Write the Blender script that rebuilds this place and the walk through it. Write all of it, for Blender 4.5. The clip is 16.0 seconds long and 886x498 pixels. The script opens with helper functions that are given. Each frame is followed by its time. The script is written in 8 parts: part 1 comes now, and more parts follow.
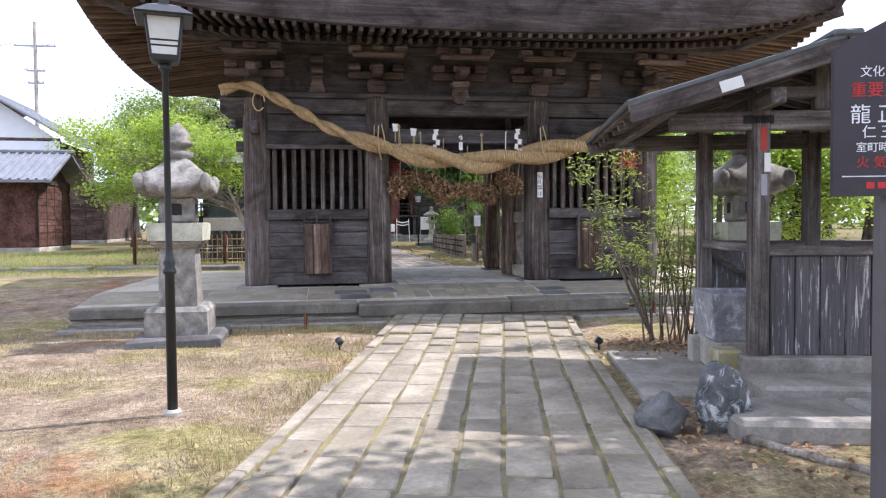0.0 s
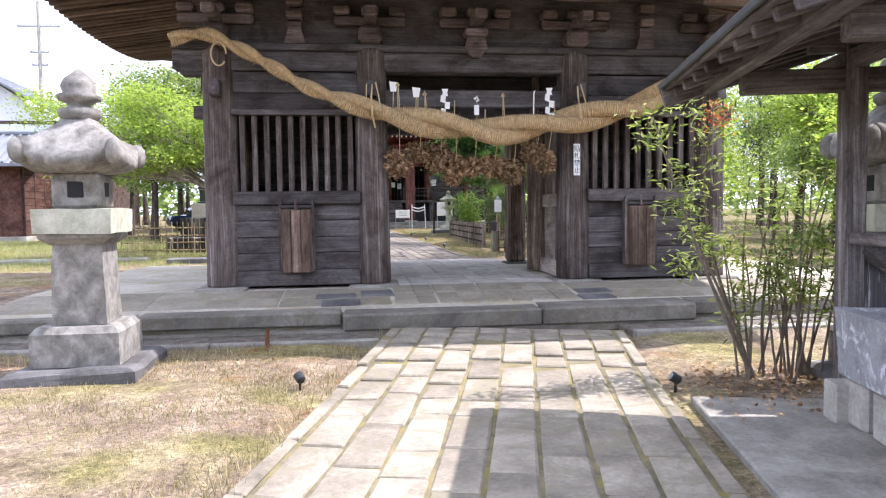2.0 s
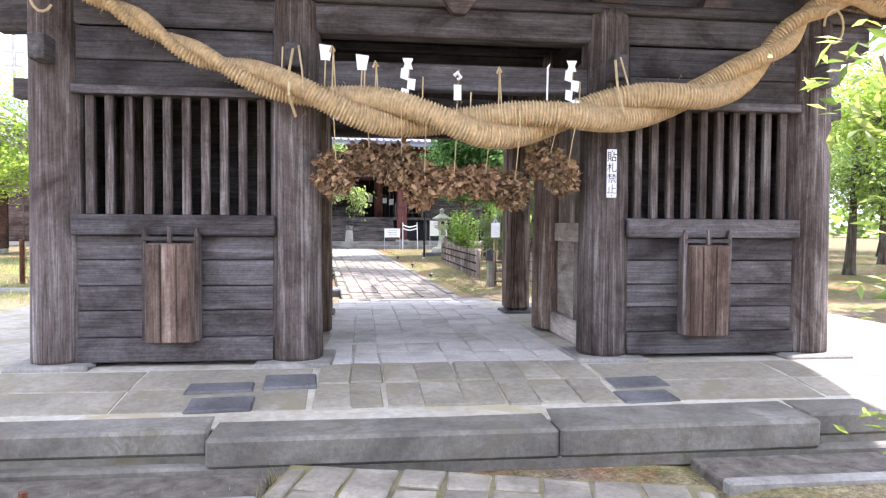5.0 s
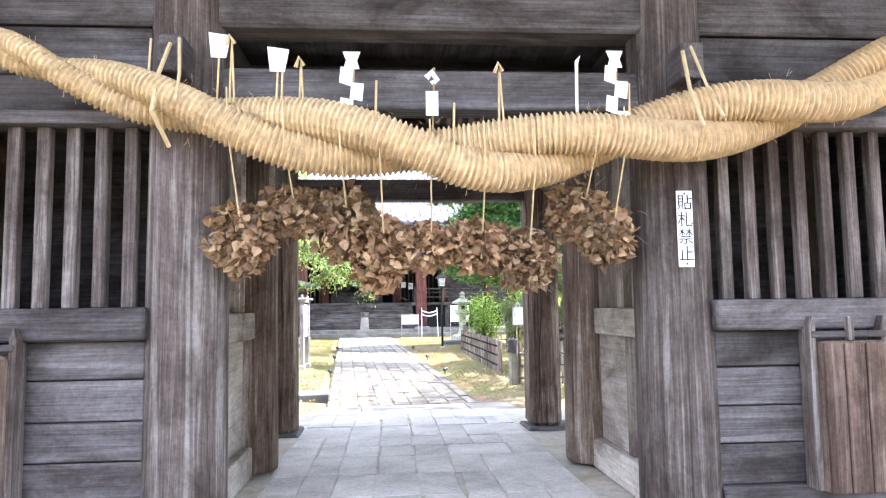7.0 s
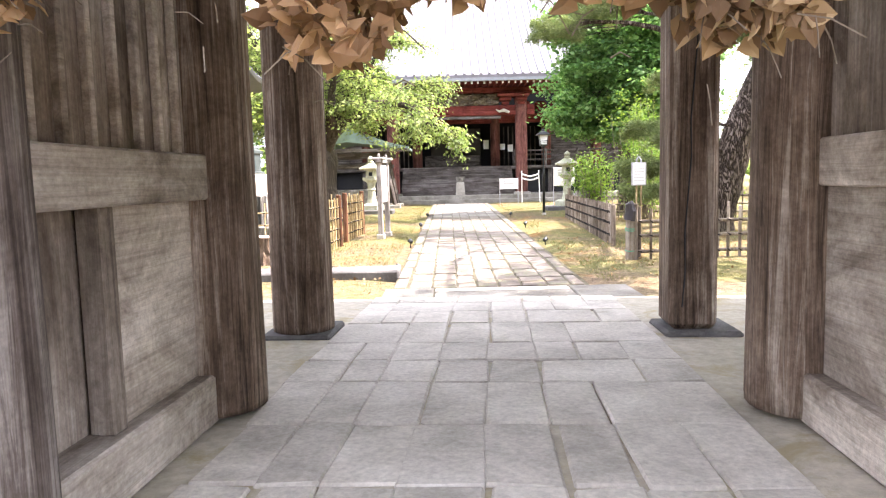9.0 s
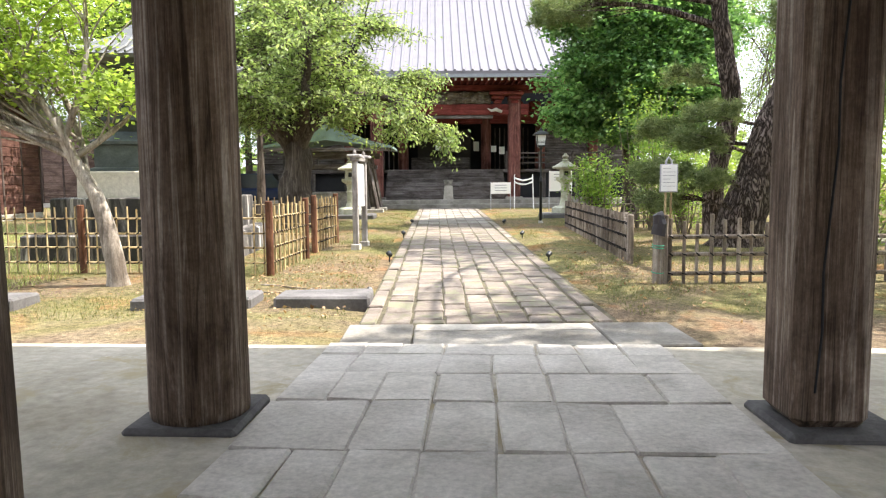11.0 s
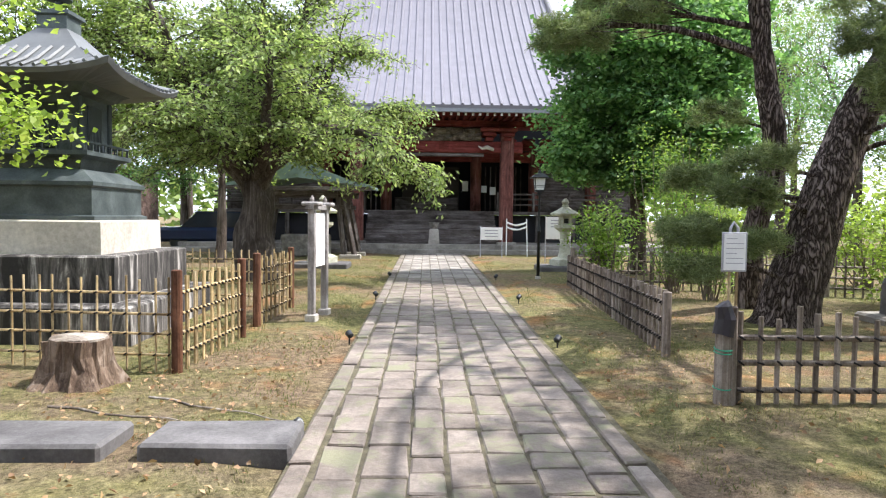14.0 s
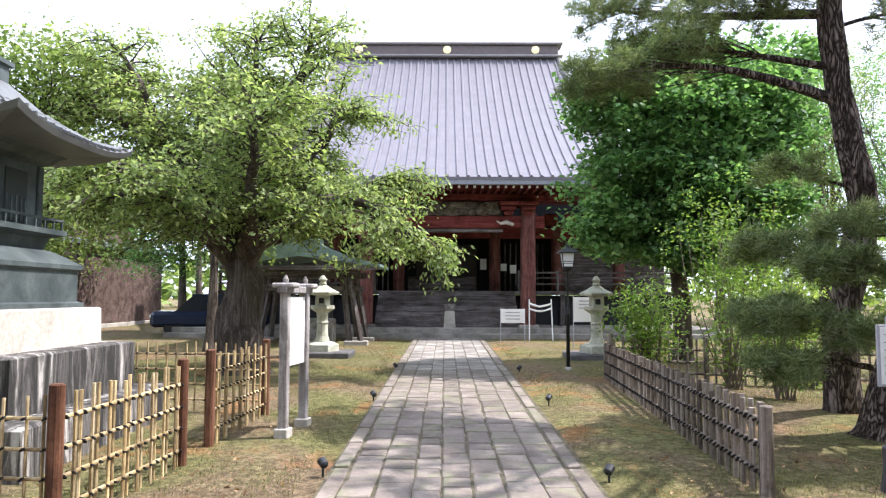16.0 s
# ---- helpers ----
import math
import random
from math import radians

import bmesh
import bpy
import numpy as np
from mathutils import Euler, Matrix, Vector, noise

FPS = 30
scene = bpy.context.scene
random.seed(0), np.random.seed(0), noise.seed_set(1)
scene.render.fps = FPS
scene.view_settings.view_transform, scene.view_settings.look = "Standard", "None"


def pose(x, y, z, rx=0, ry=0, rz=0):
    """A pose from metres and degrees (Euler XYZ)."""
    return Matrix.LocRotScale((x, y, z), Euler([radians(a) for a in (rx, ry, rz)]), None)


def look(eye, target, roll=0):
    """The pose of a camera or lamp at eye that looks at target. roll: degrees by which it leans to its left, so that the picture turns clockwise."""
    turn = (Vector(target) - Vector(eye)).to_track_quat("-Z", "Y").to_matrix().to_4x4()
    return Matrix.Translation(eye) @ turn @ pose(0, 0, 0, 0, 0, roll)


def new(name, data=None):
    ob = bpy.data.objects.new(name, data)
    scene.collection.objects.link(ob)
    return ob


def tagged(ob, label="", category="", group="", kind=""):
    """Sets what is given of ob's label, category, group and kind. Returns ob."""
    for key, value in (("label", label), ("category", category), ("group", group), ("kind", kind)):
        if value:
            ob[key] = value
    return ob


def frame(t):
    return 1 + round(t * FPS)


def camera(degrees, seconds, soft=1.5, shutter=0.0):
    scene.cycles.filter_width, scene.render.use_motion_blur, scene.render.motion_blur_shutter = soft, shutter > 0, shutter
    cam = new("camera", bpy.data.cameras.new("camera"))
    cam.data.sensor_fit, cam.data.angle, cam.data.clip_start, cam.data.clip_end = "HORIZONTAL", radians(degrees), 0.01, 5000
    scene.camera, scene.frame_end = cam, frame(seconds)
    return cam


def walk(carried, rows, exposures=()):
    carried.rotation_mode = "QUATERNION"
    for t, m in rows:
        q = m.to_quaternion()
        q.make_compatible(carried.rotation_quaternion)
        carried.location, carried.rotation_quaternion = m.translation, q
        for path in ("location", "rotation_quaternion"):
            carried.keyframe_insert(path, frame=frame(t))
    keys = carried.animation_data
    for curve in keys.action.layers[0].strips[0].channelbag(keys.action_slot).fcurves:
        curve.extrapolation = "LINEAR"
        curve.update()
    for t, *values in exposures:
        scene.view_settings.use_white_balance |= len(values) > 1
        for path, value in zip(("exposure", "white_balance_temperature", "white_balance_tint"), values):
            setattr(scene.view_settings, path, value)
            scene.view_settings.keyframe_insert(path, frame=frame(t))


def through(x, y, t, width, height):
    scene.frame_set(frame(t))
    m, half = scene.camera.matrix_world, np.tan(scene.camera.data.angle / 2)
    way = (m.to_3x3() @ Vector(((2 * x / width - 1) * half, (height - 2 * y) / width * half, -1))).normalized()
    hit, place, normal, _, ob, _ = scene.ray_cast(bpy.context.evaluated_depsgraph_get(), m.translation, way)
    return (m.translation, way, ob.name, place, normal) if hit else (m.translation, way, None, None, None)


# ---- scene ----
cam = camera(65.0, 16.0, soft=1.2)
PATH = [
    (0, (0.012, 0.761, 1.494), (0.312, 2.737, 1.424), -0.5),
    (0.5, (0.094, 1.455, 1.463), (0.368, 3.435, 1.376), -0.7),
    (1, (0.22, 2.11, 1.475), (0.467, 4.091, 1.364), -0.8),
    (1.5, (0.378, 2.742, 1.486), (0.613, 4.724, 1.367), -0.9),
    (2, (0.541, 3.337, 1.486), (0.781, 5.319, 1.376), -0.7),
    (2.5, (0.677, 3.948, 1.504), (0.933, 5.93, 1.406), -0.5),
    (3, (0.805, 4.529, 1.497), (1.087, 6.507, 1.416), -0.4),
    (5.3, (1.486, 7.307, 1.716), (1.716, 9.293, 1.654), 0.3),
    (5.5, (1.569, 7.569, 1.713), (1.806, 9.554, 1.673), -0.1),
    (6, (1.743, 8.168, 1.718), (2.039, 10.145, 1.794), -1.0),
    (6.5, (1.835, 8.806, 1.742), (2.105, 10.776, 1.955), -1.0),
    (7, (1.992, 9.367, 1.752), (2.147, 11.353, 1.926), -0.8),
    (7.5, (2.088, 10.001, 1.675), (2.157, 11.999, 1.622), -0.5),
    (8, (2.209, 10.662, 1.631), (2.246, 12.651, 1.428), -0.5),
    (8.5, (2.229, 11.364, 1.585), (2.171, 13.353, 1.379), -0.8),
    (9, (2.27, 11.978, 1.604), (2.123, 13.963, 1.403), -1.4),
    (11.5, (2.107, 14.415, 1.57), (2.015, 16.404, 1.388), -0.0),
    (12, (2.087, 14.729, 1.787), (2.008, 16.725, 1.688), 0.4),
    (12.5, (2.129, 15.18, 1.905), (2.053, 17.178, 1.867), 0.5),
    (13, (2.098, 15.656, 1.922), (2.024, 17.655, 1.897), 0.5),
    (13.5, (2.119, 16.192, 1.928), (2.047, 18.19, 1.879), 0.6),
    (14, (2.128, 16.716, 1.893), (2.055, 18.712, 1.801), 0.7),
    (14.5, (2.182, 17.263, 1.863), (2.106, 19.259, 1.75), 0.8),
    (15, (2.201, 17.833, 1.885), (2.117, 19.829, 1.791), 0.8),
    (15.5, (2.212, 18.366, 1.932), (2.103, 20.363, 1.927), 0.6),
    (16, (2.179, 18.894, 1.941), (2.047, 20.885, 2.077), 0.2),
]
EXPOSURE = [(0.0, 1.17, 5950, 20), (1.5, 1.48, 5950, 21), (3.0, 1.62, 6000, 22), (5.5, 2.52, 5850, 21), (6.7, 2.98, 5700, 17), (7.5, 2.85, 6200, 19), (9.0, 2.75, 6700, 21), (11.5, 1.74, 6600, 12), (12.5, 1.60, 6450, 13), (14.0, 1.44, 6150, 15), (16.0, 1.44, 6050, 18)]
walk(cam, [(t, look(eye, target, roll)) for t, eye, target, roll in PATH], EXPOSURE)

# ---- light ----
SUN_AZ, SUN_EL = 76.8, 56.0
world = bpy.data.worlds.new("world")
scene.world = world
world.use_nodes = True
wn = world.node_tree
sky = wn.nodes.new("ShaderNodeTexSky")
sky.sky_type = "NISHITA"
sky.sun_disc = False
sky.sun_elevation, sky.sun_rotation = radians(SUN_EL), radians(SUN_AZ)
sky.air_density, sky.dust_density, sky.ozone_density = 1.0, 1.5, 1.0
wn.nodes["Background"].inputs[1].default_value = 0.14
haze = wn.nodes.new("ShaderNodeMix")
haze.data_type = "RGBA"
haze.inputs[0].default_value = 0.85
haze.inputs[7].default_value = (5.9, 6.4, 7.3, 1)
wn.links.new(sky.outputs[0], haze.inputs[6])
wn.links.new(haze.outputs[2], wn.nodes["Background"].inputs[0])
sun = new("sun", bpy.data.lights.new("sun", "SUN"))
sun.data.energy, sun.data.angle, sun.data.color = 3.6, radians(0.6), (1.0, 0.95, 0.87)
sun_dir = Vector((math.sin(radians(SUN_AZ)) * math.cos(radians(SUN_EL)), math.cos(radians(SUN_AZ)) * math.cos(radians(SUN_EL)), math.sin(radians(SUN_EL))))
sun.matrix_world = look(sun_dir * 40, (0, 0, 0))


# ---- materials ----
def shader(name, rough=0.8, metal=0.0, spec=0.3):
    m = bpy.data.materials.new(name)
    m.use_nodes = True
    b = m.node_tree.nodes["Principled BSDF"]
    b.inputs["Roughness"].default_value = rough
    b.inputs["Metallic"].default_value = metal
    b.inputs["Specular IOR Level"].default_value = spec
    return m, m.node_tree, b


def coords(nt, scale, space="Object"):
    tc = nt.nodes.new("ShaderNodeTexCoord")
    mp = nt.nodes.new("ShaderNodeMapping")
    mp.inputs["Scale"].default_value = scale
    shift = nt.nodes.new("ShaderNodeVectorMath")
    scatter = nt.nodes.new("ShaderNodeMath")
    scatter.operation = "MULTIPLY"
    scatter.inputs[1].default_value = 37.0
    nt.links.new(nt.nodes.new("ShaderNodeObjectInfo").outputs["Random"], scatter.inputs[0])
    nt.links.new(tc.outputs[space], shift.inputs[0])
    nt.links.new(scatter.outputs[0], shift.inputs[1])
    nt.links.new(shift.outputs[0], mp.inputs[0])
    return mp.outputs[0]


def noisy(nt, vec, scale, detail=6, rough=0.6, distort=0.0):
    n = nt.nodes.new("ShaderNodeTexNoise")
    n.inputs["Scale"].default_value, n.inputs["Detail"].default_value = scale, detail
    n.inputs["Roughness"].default_value, n.inputs["Distortion"].default_value = rough, distort
    nt.links.new(vec, n.inputs["Vector"])
    return n.outputs["Fac"]


def ramp(nt, fac, stops):
    r = nt.nodes.new("ShaderNodeValToRGB")
    while len(r.color_ramp.elements) < len(stops):
        r.color_ramp.elements.new(0.5)
    for e, (p, c) in zip(r.color_ramp.elements, stops):
        e.position, e.color = p, (*c, 1) if len(c) == 3 else c
    nt.links.new(fac, r.inputs[0])
    return r.outputs[0]


def mixc(nt, fac, a, b, mode="MIX"):
    x = nt.nodes.new("ShaderNodeMix")
    x.data_type, x.blend_type = "RGBA", mode
    for sock, v in ((x.inputs[0], fac), (x.inputs[6], a), (x.inputs[7], b)):
        if isinstance(v, (int, float)):
            sock.default_value = v
        elif isinstance(v, tuple):
            sock.default_value = (*v, 1)
        else:
            nt.links.new(v, sock)
    return x.outputs[2]


def bumped(nt, b, fac, strength, dist=0.01):
    n = nt.nodes.new("ShaderNodeBump")
    n.inputs["Strength"].default_value, n.inputs["Distance"].default_value = strength, dist
    nt.links.new(fac, n.inputs["Height"])
    nt.links.new(n.outputs[0], b.inputs["Normal"])


def per_piece(nt, col, amount, source="object"):
    """Vary brightness a little from piece to piece."""
    if source == "object":
        rnd = nt.nodes.new("ShaderNodeObjectInfo").outputs["Random"]
    else:
        rnd = nt.nodes.new("ShaderNodeNewGeometry").outputs["Random Per Island"]
    g = ramp(nt, rnd, [(0, (1 - amount,) * 3), (1, (1 + amount,) * 3)])
    return mixc(nt, 1.0, col, g, "MULTIPLY")


def wood(name, dark, mid, light, axis="z", rough=0.85, vary=0.15, bump=0.5, grain=1.0, source="object", streaks=0.8):
    m, nt, b = shader(name, rough, 0, 0.2)
    long = {"x": (0.75, 26, 26), "y": (26, 0.75, 26), "z": (26, 26, 0.75)}[axis]
    v = coords(nt, tuple(c * grain for c in long))
    fine = noisy(nt, v, 3.0, 9, 0.72, 0.35)
    streak = noisy(nt, coords(nt, tuple(c * 0.3 + 0.05 for c in long)), 1.8, 9, 0.72, 0.9)
    flat = coords(nt, (1, 1, 1))
    speck = noisy(nt, flat, 34.0, 7, 0.78)
    broad = noisy(nt, coords(nt, tuple(1.3 if c > 2 else 0.7 for c in long)), 1.7, 7, 0.68, 0.6)
    col = ramp(nt, fine, [(0.28, tuple(0.7 * p + 0.3 * q for p, q in zip(dark, mid))), (0.5, mid), (0.72, tuple(0.4 * p + 0.6 * q for p, q in zip(light, mid)))])
    pale = tuple(0.8 * p + 0.2 * sum(light) / 3 for p in light)
    col = mixc(nt, ramp(nt, streak, [(0.52, (0, 0, 0)), (0.61, (streaks,) * 3)]), col, pale)
    col = mixc(nt, ramp(nt, streak, [(0.37, (streaks,) * 3), (0.46, (0, 0, 0))]), col, dark)
    wear = ramp(nt, broad, [(0.36, (0.40, 0.34, 0.30)), (0.5, (0.95, 0.90, 0.86)), (0.62, (1.38, 1.36, 1.34))])
    col = mixc(nt, 0.9, col, wear, "MULTIPLY")
    col = mixc(nt, 0.6, col, ramp(nt, speck, [(0.32, (0.6,) * 3), (0.68, (1.4,) * 3)]), "MULTIPLY")
    col = per_piece(nt, col, vary, source)
    nt.links.new(col, b.inputs["Base Color"])
    bumped(nt, b, fine, bump * 0.6, 0.008)
    return m


def stone(name, dark, mid, light, scale=3.0, rough=0.9, bump=0.5, vary=0.15, spots=None, source="object"):
    m, nt, b = shader(name, rough, 0, 0.25)
    v = coords(nt, (1, 1, 1))
    big = noisy(nt, v, scale, 6, 0.65, 0.3)
    fine = noisy(nt, v, scale * 16, 6, 0.7)
    col = ramp(nt, big, [(0.3, dark), (0.5, mid), (0.7, light)])
    col = mixc(nt, 0.5, col, ramp(nt, fine, [(0.3, (0.55,) * 3), (0.7, (1.35,) * 3)]), "MULTIPLY")
    if spots:
        s = noisy(nt, v, scale * 1.7, 8, 0.7, 0.8)
        col = mixc(nt, ramp(nt, s, [(0.52, (0, 0, 0)), (0.62, (1, 1, 1))]), col, spots)
    if vary:
        col = per_piece(nt, col, vary, source)
    nt.links.new(col, b.inputs["Base Color"])
    bumped(nt, b, fine, bump, 0.01)
    return m


def plain(name, col, rough=0.6, metal=0.0, var=0.12, scale=6.0, bump=0.1, spec=0.4):
    m, nt, b = shader(name, rough, metal, spec)
    n = noisy(nt, coords(nt, (1, 1, 1)), scale, 6, 0.65)
    c = ramp(nt, n, [(0.3, tuple(x * (1 - var) for x in col)), (0.7, tuple(min(1, x * (1 + var)) for x in col))])
    nt.links.new(c, b.inputs["Base Color"])
    if bump:
        bumped(nt, b, noisy(nt, coords(nt, (1, 1, 1)), scale * 8, 4), bump, 0.005)
    return m


def leafy(name, a, bb, c, through=0.35, rough=0.55):
    m, nt, b = shader(name, rough, 0, 0.25)
    rnd = nt.nodes.new("ShaderNodeNewGeometry").outputs["Random Per Island"]
    col = ramp(nt, rnd, [(0.0, a), (0.5, bb), (1.0, c)])
    patch = noisy(nt, coords(nt, (1, 1, 1)), 0.9, 3, 0.5)
    col = mixc(nt, 0.6, col, ramp(nt, patch, [(0.35, (0.7, 0.75, 0.7)), (0.65, (1.25, 1.2, 1.1))]), "MULTIPLY")
    nt.links.new(col, b.inputs["Base Color"])
    t = nt.nodes.new("ShaderNodeBsdfTranslucent")
    nt.links.new(mixc(nt, 1.0, col, (1.35, 1.4, 0.85), "MULTIPLY"), t.inputs[0])
    mx = nt.nodes.new("ShaderNodeMixShader")
    mx.inputs[0].default_value = through
    nt.links.new(b.outputs[0], mx.inputs[1])
    nt.links.new(t.outputs[0], mx.inputs[2])
    nt.links.new(mx.outputs[0], nt.nodes["Material Output"].inputs[0])
    return m


def peeling(name):
    """Dark planks with upright flakes of old white paint."""
    m, nt, b = shader(name, 0.85, 0, 0.2)
    fine = noisy(nt, coords(nt, (26, 26, 0.6)), 3.0, 6, 0.62)
    col = ramp(nt, fine, [(0.25, (0.05, 0.047, 0.05)), (0.5, (0.10, 0.094, 0.096)), (0.8, (0.17, 0.16, 0.16))])
    flake = noisy(nt, coords(nt, (22, 22, 1.6)), 1.3, 7, 0.7, 0.3)
    col = mixc(nt, ramp(nt, flake, [(0.57, (0, 0, 0)), (0.62, (0.85, 0.85, 0.85))]), col, (0.50, 0.48, 0.47))
    nt.links.new(per_piece(nt, col, 0.15), b.inputs["Base Color"])
    bumped(nt, b, flake, 0.4, 0.006)
    return m


GD, GM, GL = (0.024, 0.017, 0.014), (0.094, 0.077, 0.069), (0.26, 0.238, 0.22)
PD, PM, PL = (0.022, 0.020, 0.021), (0.086, 0.079, 0.079), (0.18, 0.17, 0.168)
gate_z = wood("gate_wood_upright", GD, GM, GL, "z", streaks=0.62, bump=0.8)
gate_x = wood("gate_wood_across", PD, PM, PL, "x", vary=0.3, streaks=0.4)
gate_y = wood("gate_wood_deep", PD, PM, PL, "y", vary=0.3, streaks=0.4)
lid_wood = wood("chest_wood", (0.04, 0.028, 0.022), (0.12, 0.085, 0.066), (0.24, 0.175, 0.135), "z", vary=0.3)
post_wood = wood("old_post_wood", (0.028, 0.019, 0.014), (0.165, 0.120, 0.091), (0.42, 0.36, 0.30), "z", vary=0.15, bump=0.9)
# near-black that paints shade into hollows and interiors; also colours dark plates
shade_and_plate = plain("near_black_shade_and_plates", (0.024, 0.024, 0.026), 0.95, bump=0)
bracket_wood = wood("bracket_wood", (0.045, 0.034, 0.032), (0.12, 0.095, 0.088), (0.22, 0.182, 0.17), "x", vary=0.25)
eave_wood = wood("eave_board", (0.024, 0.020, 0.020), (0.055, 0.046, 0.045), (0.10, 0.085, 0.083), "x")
# front rafters hold eave shade in their colour, side rafters sunlit warmth
rafter_y = wood("rafter_wood_shaded", (0.034, 0.027, 0.025), (0.07, 0.056, 0.051), (0.13, 0.106, 0.096), "y", vary=0.25)
rafter_x = wood("rafter_wood_side_lit", (0.05, 0.035, 0.026), (0.11, 0.08, 0.06), (0.20, 0.15, 0.115), "x", vary=0.25)
pav_wood = wood("pavilion_wood", (0.032, 0.028, 0.026), (0.095, 0.085, 0.08), (0.26, 0.24, 0.23), "z", vary=0.2)
pav_wood_x = wood("pavilion_wood_across", (0.05, 0.046, 0.045), (0.11, 0.1, 0.098), (0.22, 0.2, 0.19), "x", vary=0.2)
pav_wood_y = wood("pavilion_wood_along", (0.05, 0.046, 0.045), (0.11, 0.1, 0.098), (0.22, 0.2, 0.19), "y", vary=0.2)
path_stone = stone("path_stone", (0.13, 0.113, 0.086), (0.255, 0.223, 0.172), (0.385, 0.34, 0.265), 1.5, bump=0.9, vary=0.10, spots=(0.22, 0.195, 0.135))
# light floor stone, its colour raised further to brighten the shaded gate
lifted_floor_stone = stone("lifted_floor_stone", (0.37, 0.34, 0.292), (0.53, 0.49, 0.43), (0.65, 0.61, 0.545), 2.0, bump=0.45, vary=0.07)
kerb_stone = stone("kerb_stone", (0.14, 0.128, 0.108), (0.25, 0.232, 0.20), (0.38, 0.355, 0.31), 1.8, bump=0.7, vary=0.15)
lantern_stone = stone("lantern_stone", (0.11, 0.103, 0.09), (0.22, 0.208, 0.185), (0.37, 0.35, 0.315), 6.0, bump=0.7, vary=0.05)
lantern_light = stone("pale_lantern_stone", (0.30, 0.30, 0.22), (0.45, 0.45, 0.35), (0.58, 0.57, 0.47), 5.0, bump=0.5, vary=0.05)
slab_stone = stone("dark_slab_stone", (0.07, 0.066, 0.065), (0.12, 0.115, 0.112), (0.18, 0.172, 0.168), 2.0, vary=0.12)
rock_stone = stone("boulder_stone", (0.05, 0.05, 0.05), (0.12, 0.12, 0.115), (0.20, 0.20, 0.19), 4.0, bump=1.0, vary=0)
lichen_rock = stone("lichen_stone", (0.04, 0.045, 0.05), (0.10, 0.105, 0.105), (0.17, 0.17, 0.165), 5.0, bump=1.0, vary=0, spots=(0.55, 0.56, 0.55))
mortar = stone("path_bed", (0.085, 0.078, 0.05), (0.17, 0.145, 0.085), (0.27, 0.22, 0.12), 3.0, vary=0, spots=(0.20, 0.17, 0.055))
floor_bed = stone("floor_bed", (0.14, 0.13, 0.115), (0.24, 0.225, 0.20), (0.36, 0.34, 0.31), 5.0, vary=0)
court_bed = stone("court_bed", (0.055, 0.048, 0.032), (0.10, 0.088, 0.055), (0.16, 0.14, 0.085), 8.0, vary=0)
court_stone = stone("court_stone", (0.108, 0.089, 0.074), (0.195, 0.164, 0.137), (0.29, 0.25, 0.21), 1.6, bump=0.9, vary=0.14, spots=(0.19, 0.185, 0.12))
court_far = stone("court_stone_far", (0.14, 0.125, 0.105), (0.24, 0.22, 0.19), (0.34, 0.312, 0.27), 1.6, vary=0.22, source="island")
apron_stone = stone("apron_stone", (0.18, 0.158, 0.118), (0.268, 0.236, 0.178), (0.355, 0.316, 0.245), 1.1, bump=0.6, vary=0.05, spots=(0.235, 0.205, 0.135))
concrete = stone("weathered_concrete", (0.24, 0.22, 0.185), (0.37, 0.345, 0.30), (0.50, 0.47, 0.41), 2.0, vary=0.05)
straw = plain("rice_straw", (0.56, 0.42, 0.24), 0.85, var=0.3, scale=18, bump=0.5, spec=0.15)
cord = plain("straw_cord", (0.52, 0.40, 0.22), 0.9, var=0.2, scale=30)
paper = plain("white_paper", (0.82, 0.82, 0.80), 0.7, var=0.03, scale=10, bump=0)
white_paint = plain("white_paint", (0.78, 0.78, 0.76), 0.55, var=0.06, scale=5, bump=0.05)
black_metal = plain("black_painted_metal", (0.018, 0.02, 0.021), 0.42, 0.0, 0.2, 14, 0.1)
iron = plain("old_iron", (0.03, 0.028, 0.027), 0.6, 0.6, 0.3, 20, 0.3)
frosted = plain("frosted_lamp_glass", (0.62, 0.63, 0.60), 0.35, var=0.08, scale=8, bump=0)
red_wood = wood("red_lacquer_wood", (0.07, 0.016, 0.013), (0.145, 0.031, 0.026), (0.22, 0.055, 0.045), "x", vary=0.12)
red_wood_z = wood("faded_red_column", (0.07, 0.03, 0.025), (0.15, 0.06, 0.05), (0.24, 0.12, 0.1), "z", vary=0.12)
hall_wood = wood("hall_wood", (0.04, 0.036, 0.034), (0.10, 0.09, 0.085), (0.19, 0.175, 0.165), "x", vary=0.15)
hall_wood_z = wood("hall_wood_upright", (0.04, 0.036, 0.034), (0.10, 0.09, 0.085), (0.19, 0.175, 0.165), "z", vary=0.15)
bamboo = wood("dry_bamboo", (0.22, 0.16, 0.08), (0.40, 0.31, 0.16), (0.55, 0.45, 0.26), "z", rough=0.5, vary=0.25, bump=0.1)
bamboo_old = wood("grey_bamboo", (0.09, 0.075, 0.06), (0.19, 0.16, 0.13), (0.33, 0.29, 0.245), "z", rough=0.65, vary=0.25, bump=0.2)
twine = plain("black_twine", (0.012, 0.011, 0.011), 0.9, bump=0)
brown_post = wood("brown_fence_post", (0.06, 0.028, 0.016), (0.14, 0.065, 0.036), (0.22, 0.11, 0.065), "z", vary=0.15)
grey_post = wood("grey_board_post", (0.14, 0.133, 0.128), (0.26, 0.25, 0.24), (0.36, 0.345, 0.33), "z", vary=0.1)
bronze = stone("green_grey_bronze", (0.035, 0.045, 0.045), (0.065, 0.08, 0.078), (0.11, 0.13, 0.125), 2.5, rough=0.55, bump=0.2, vary=0.05)
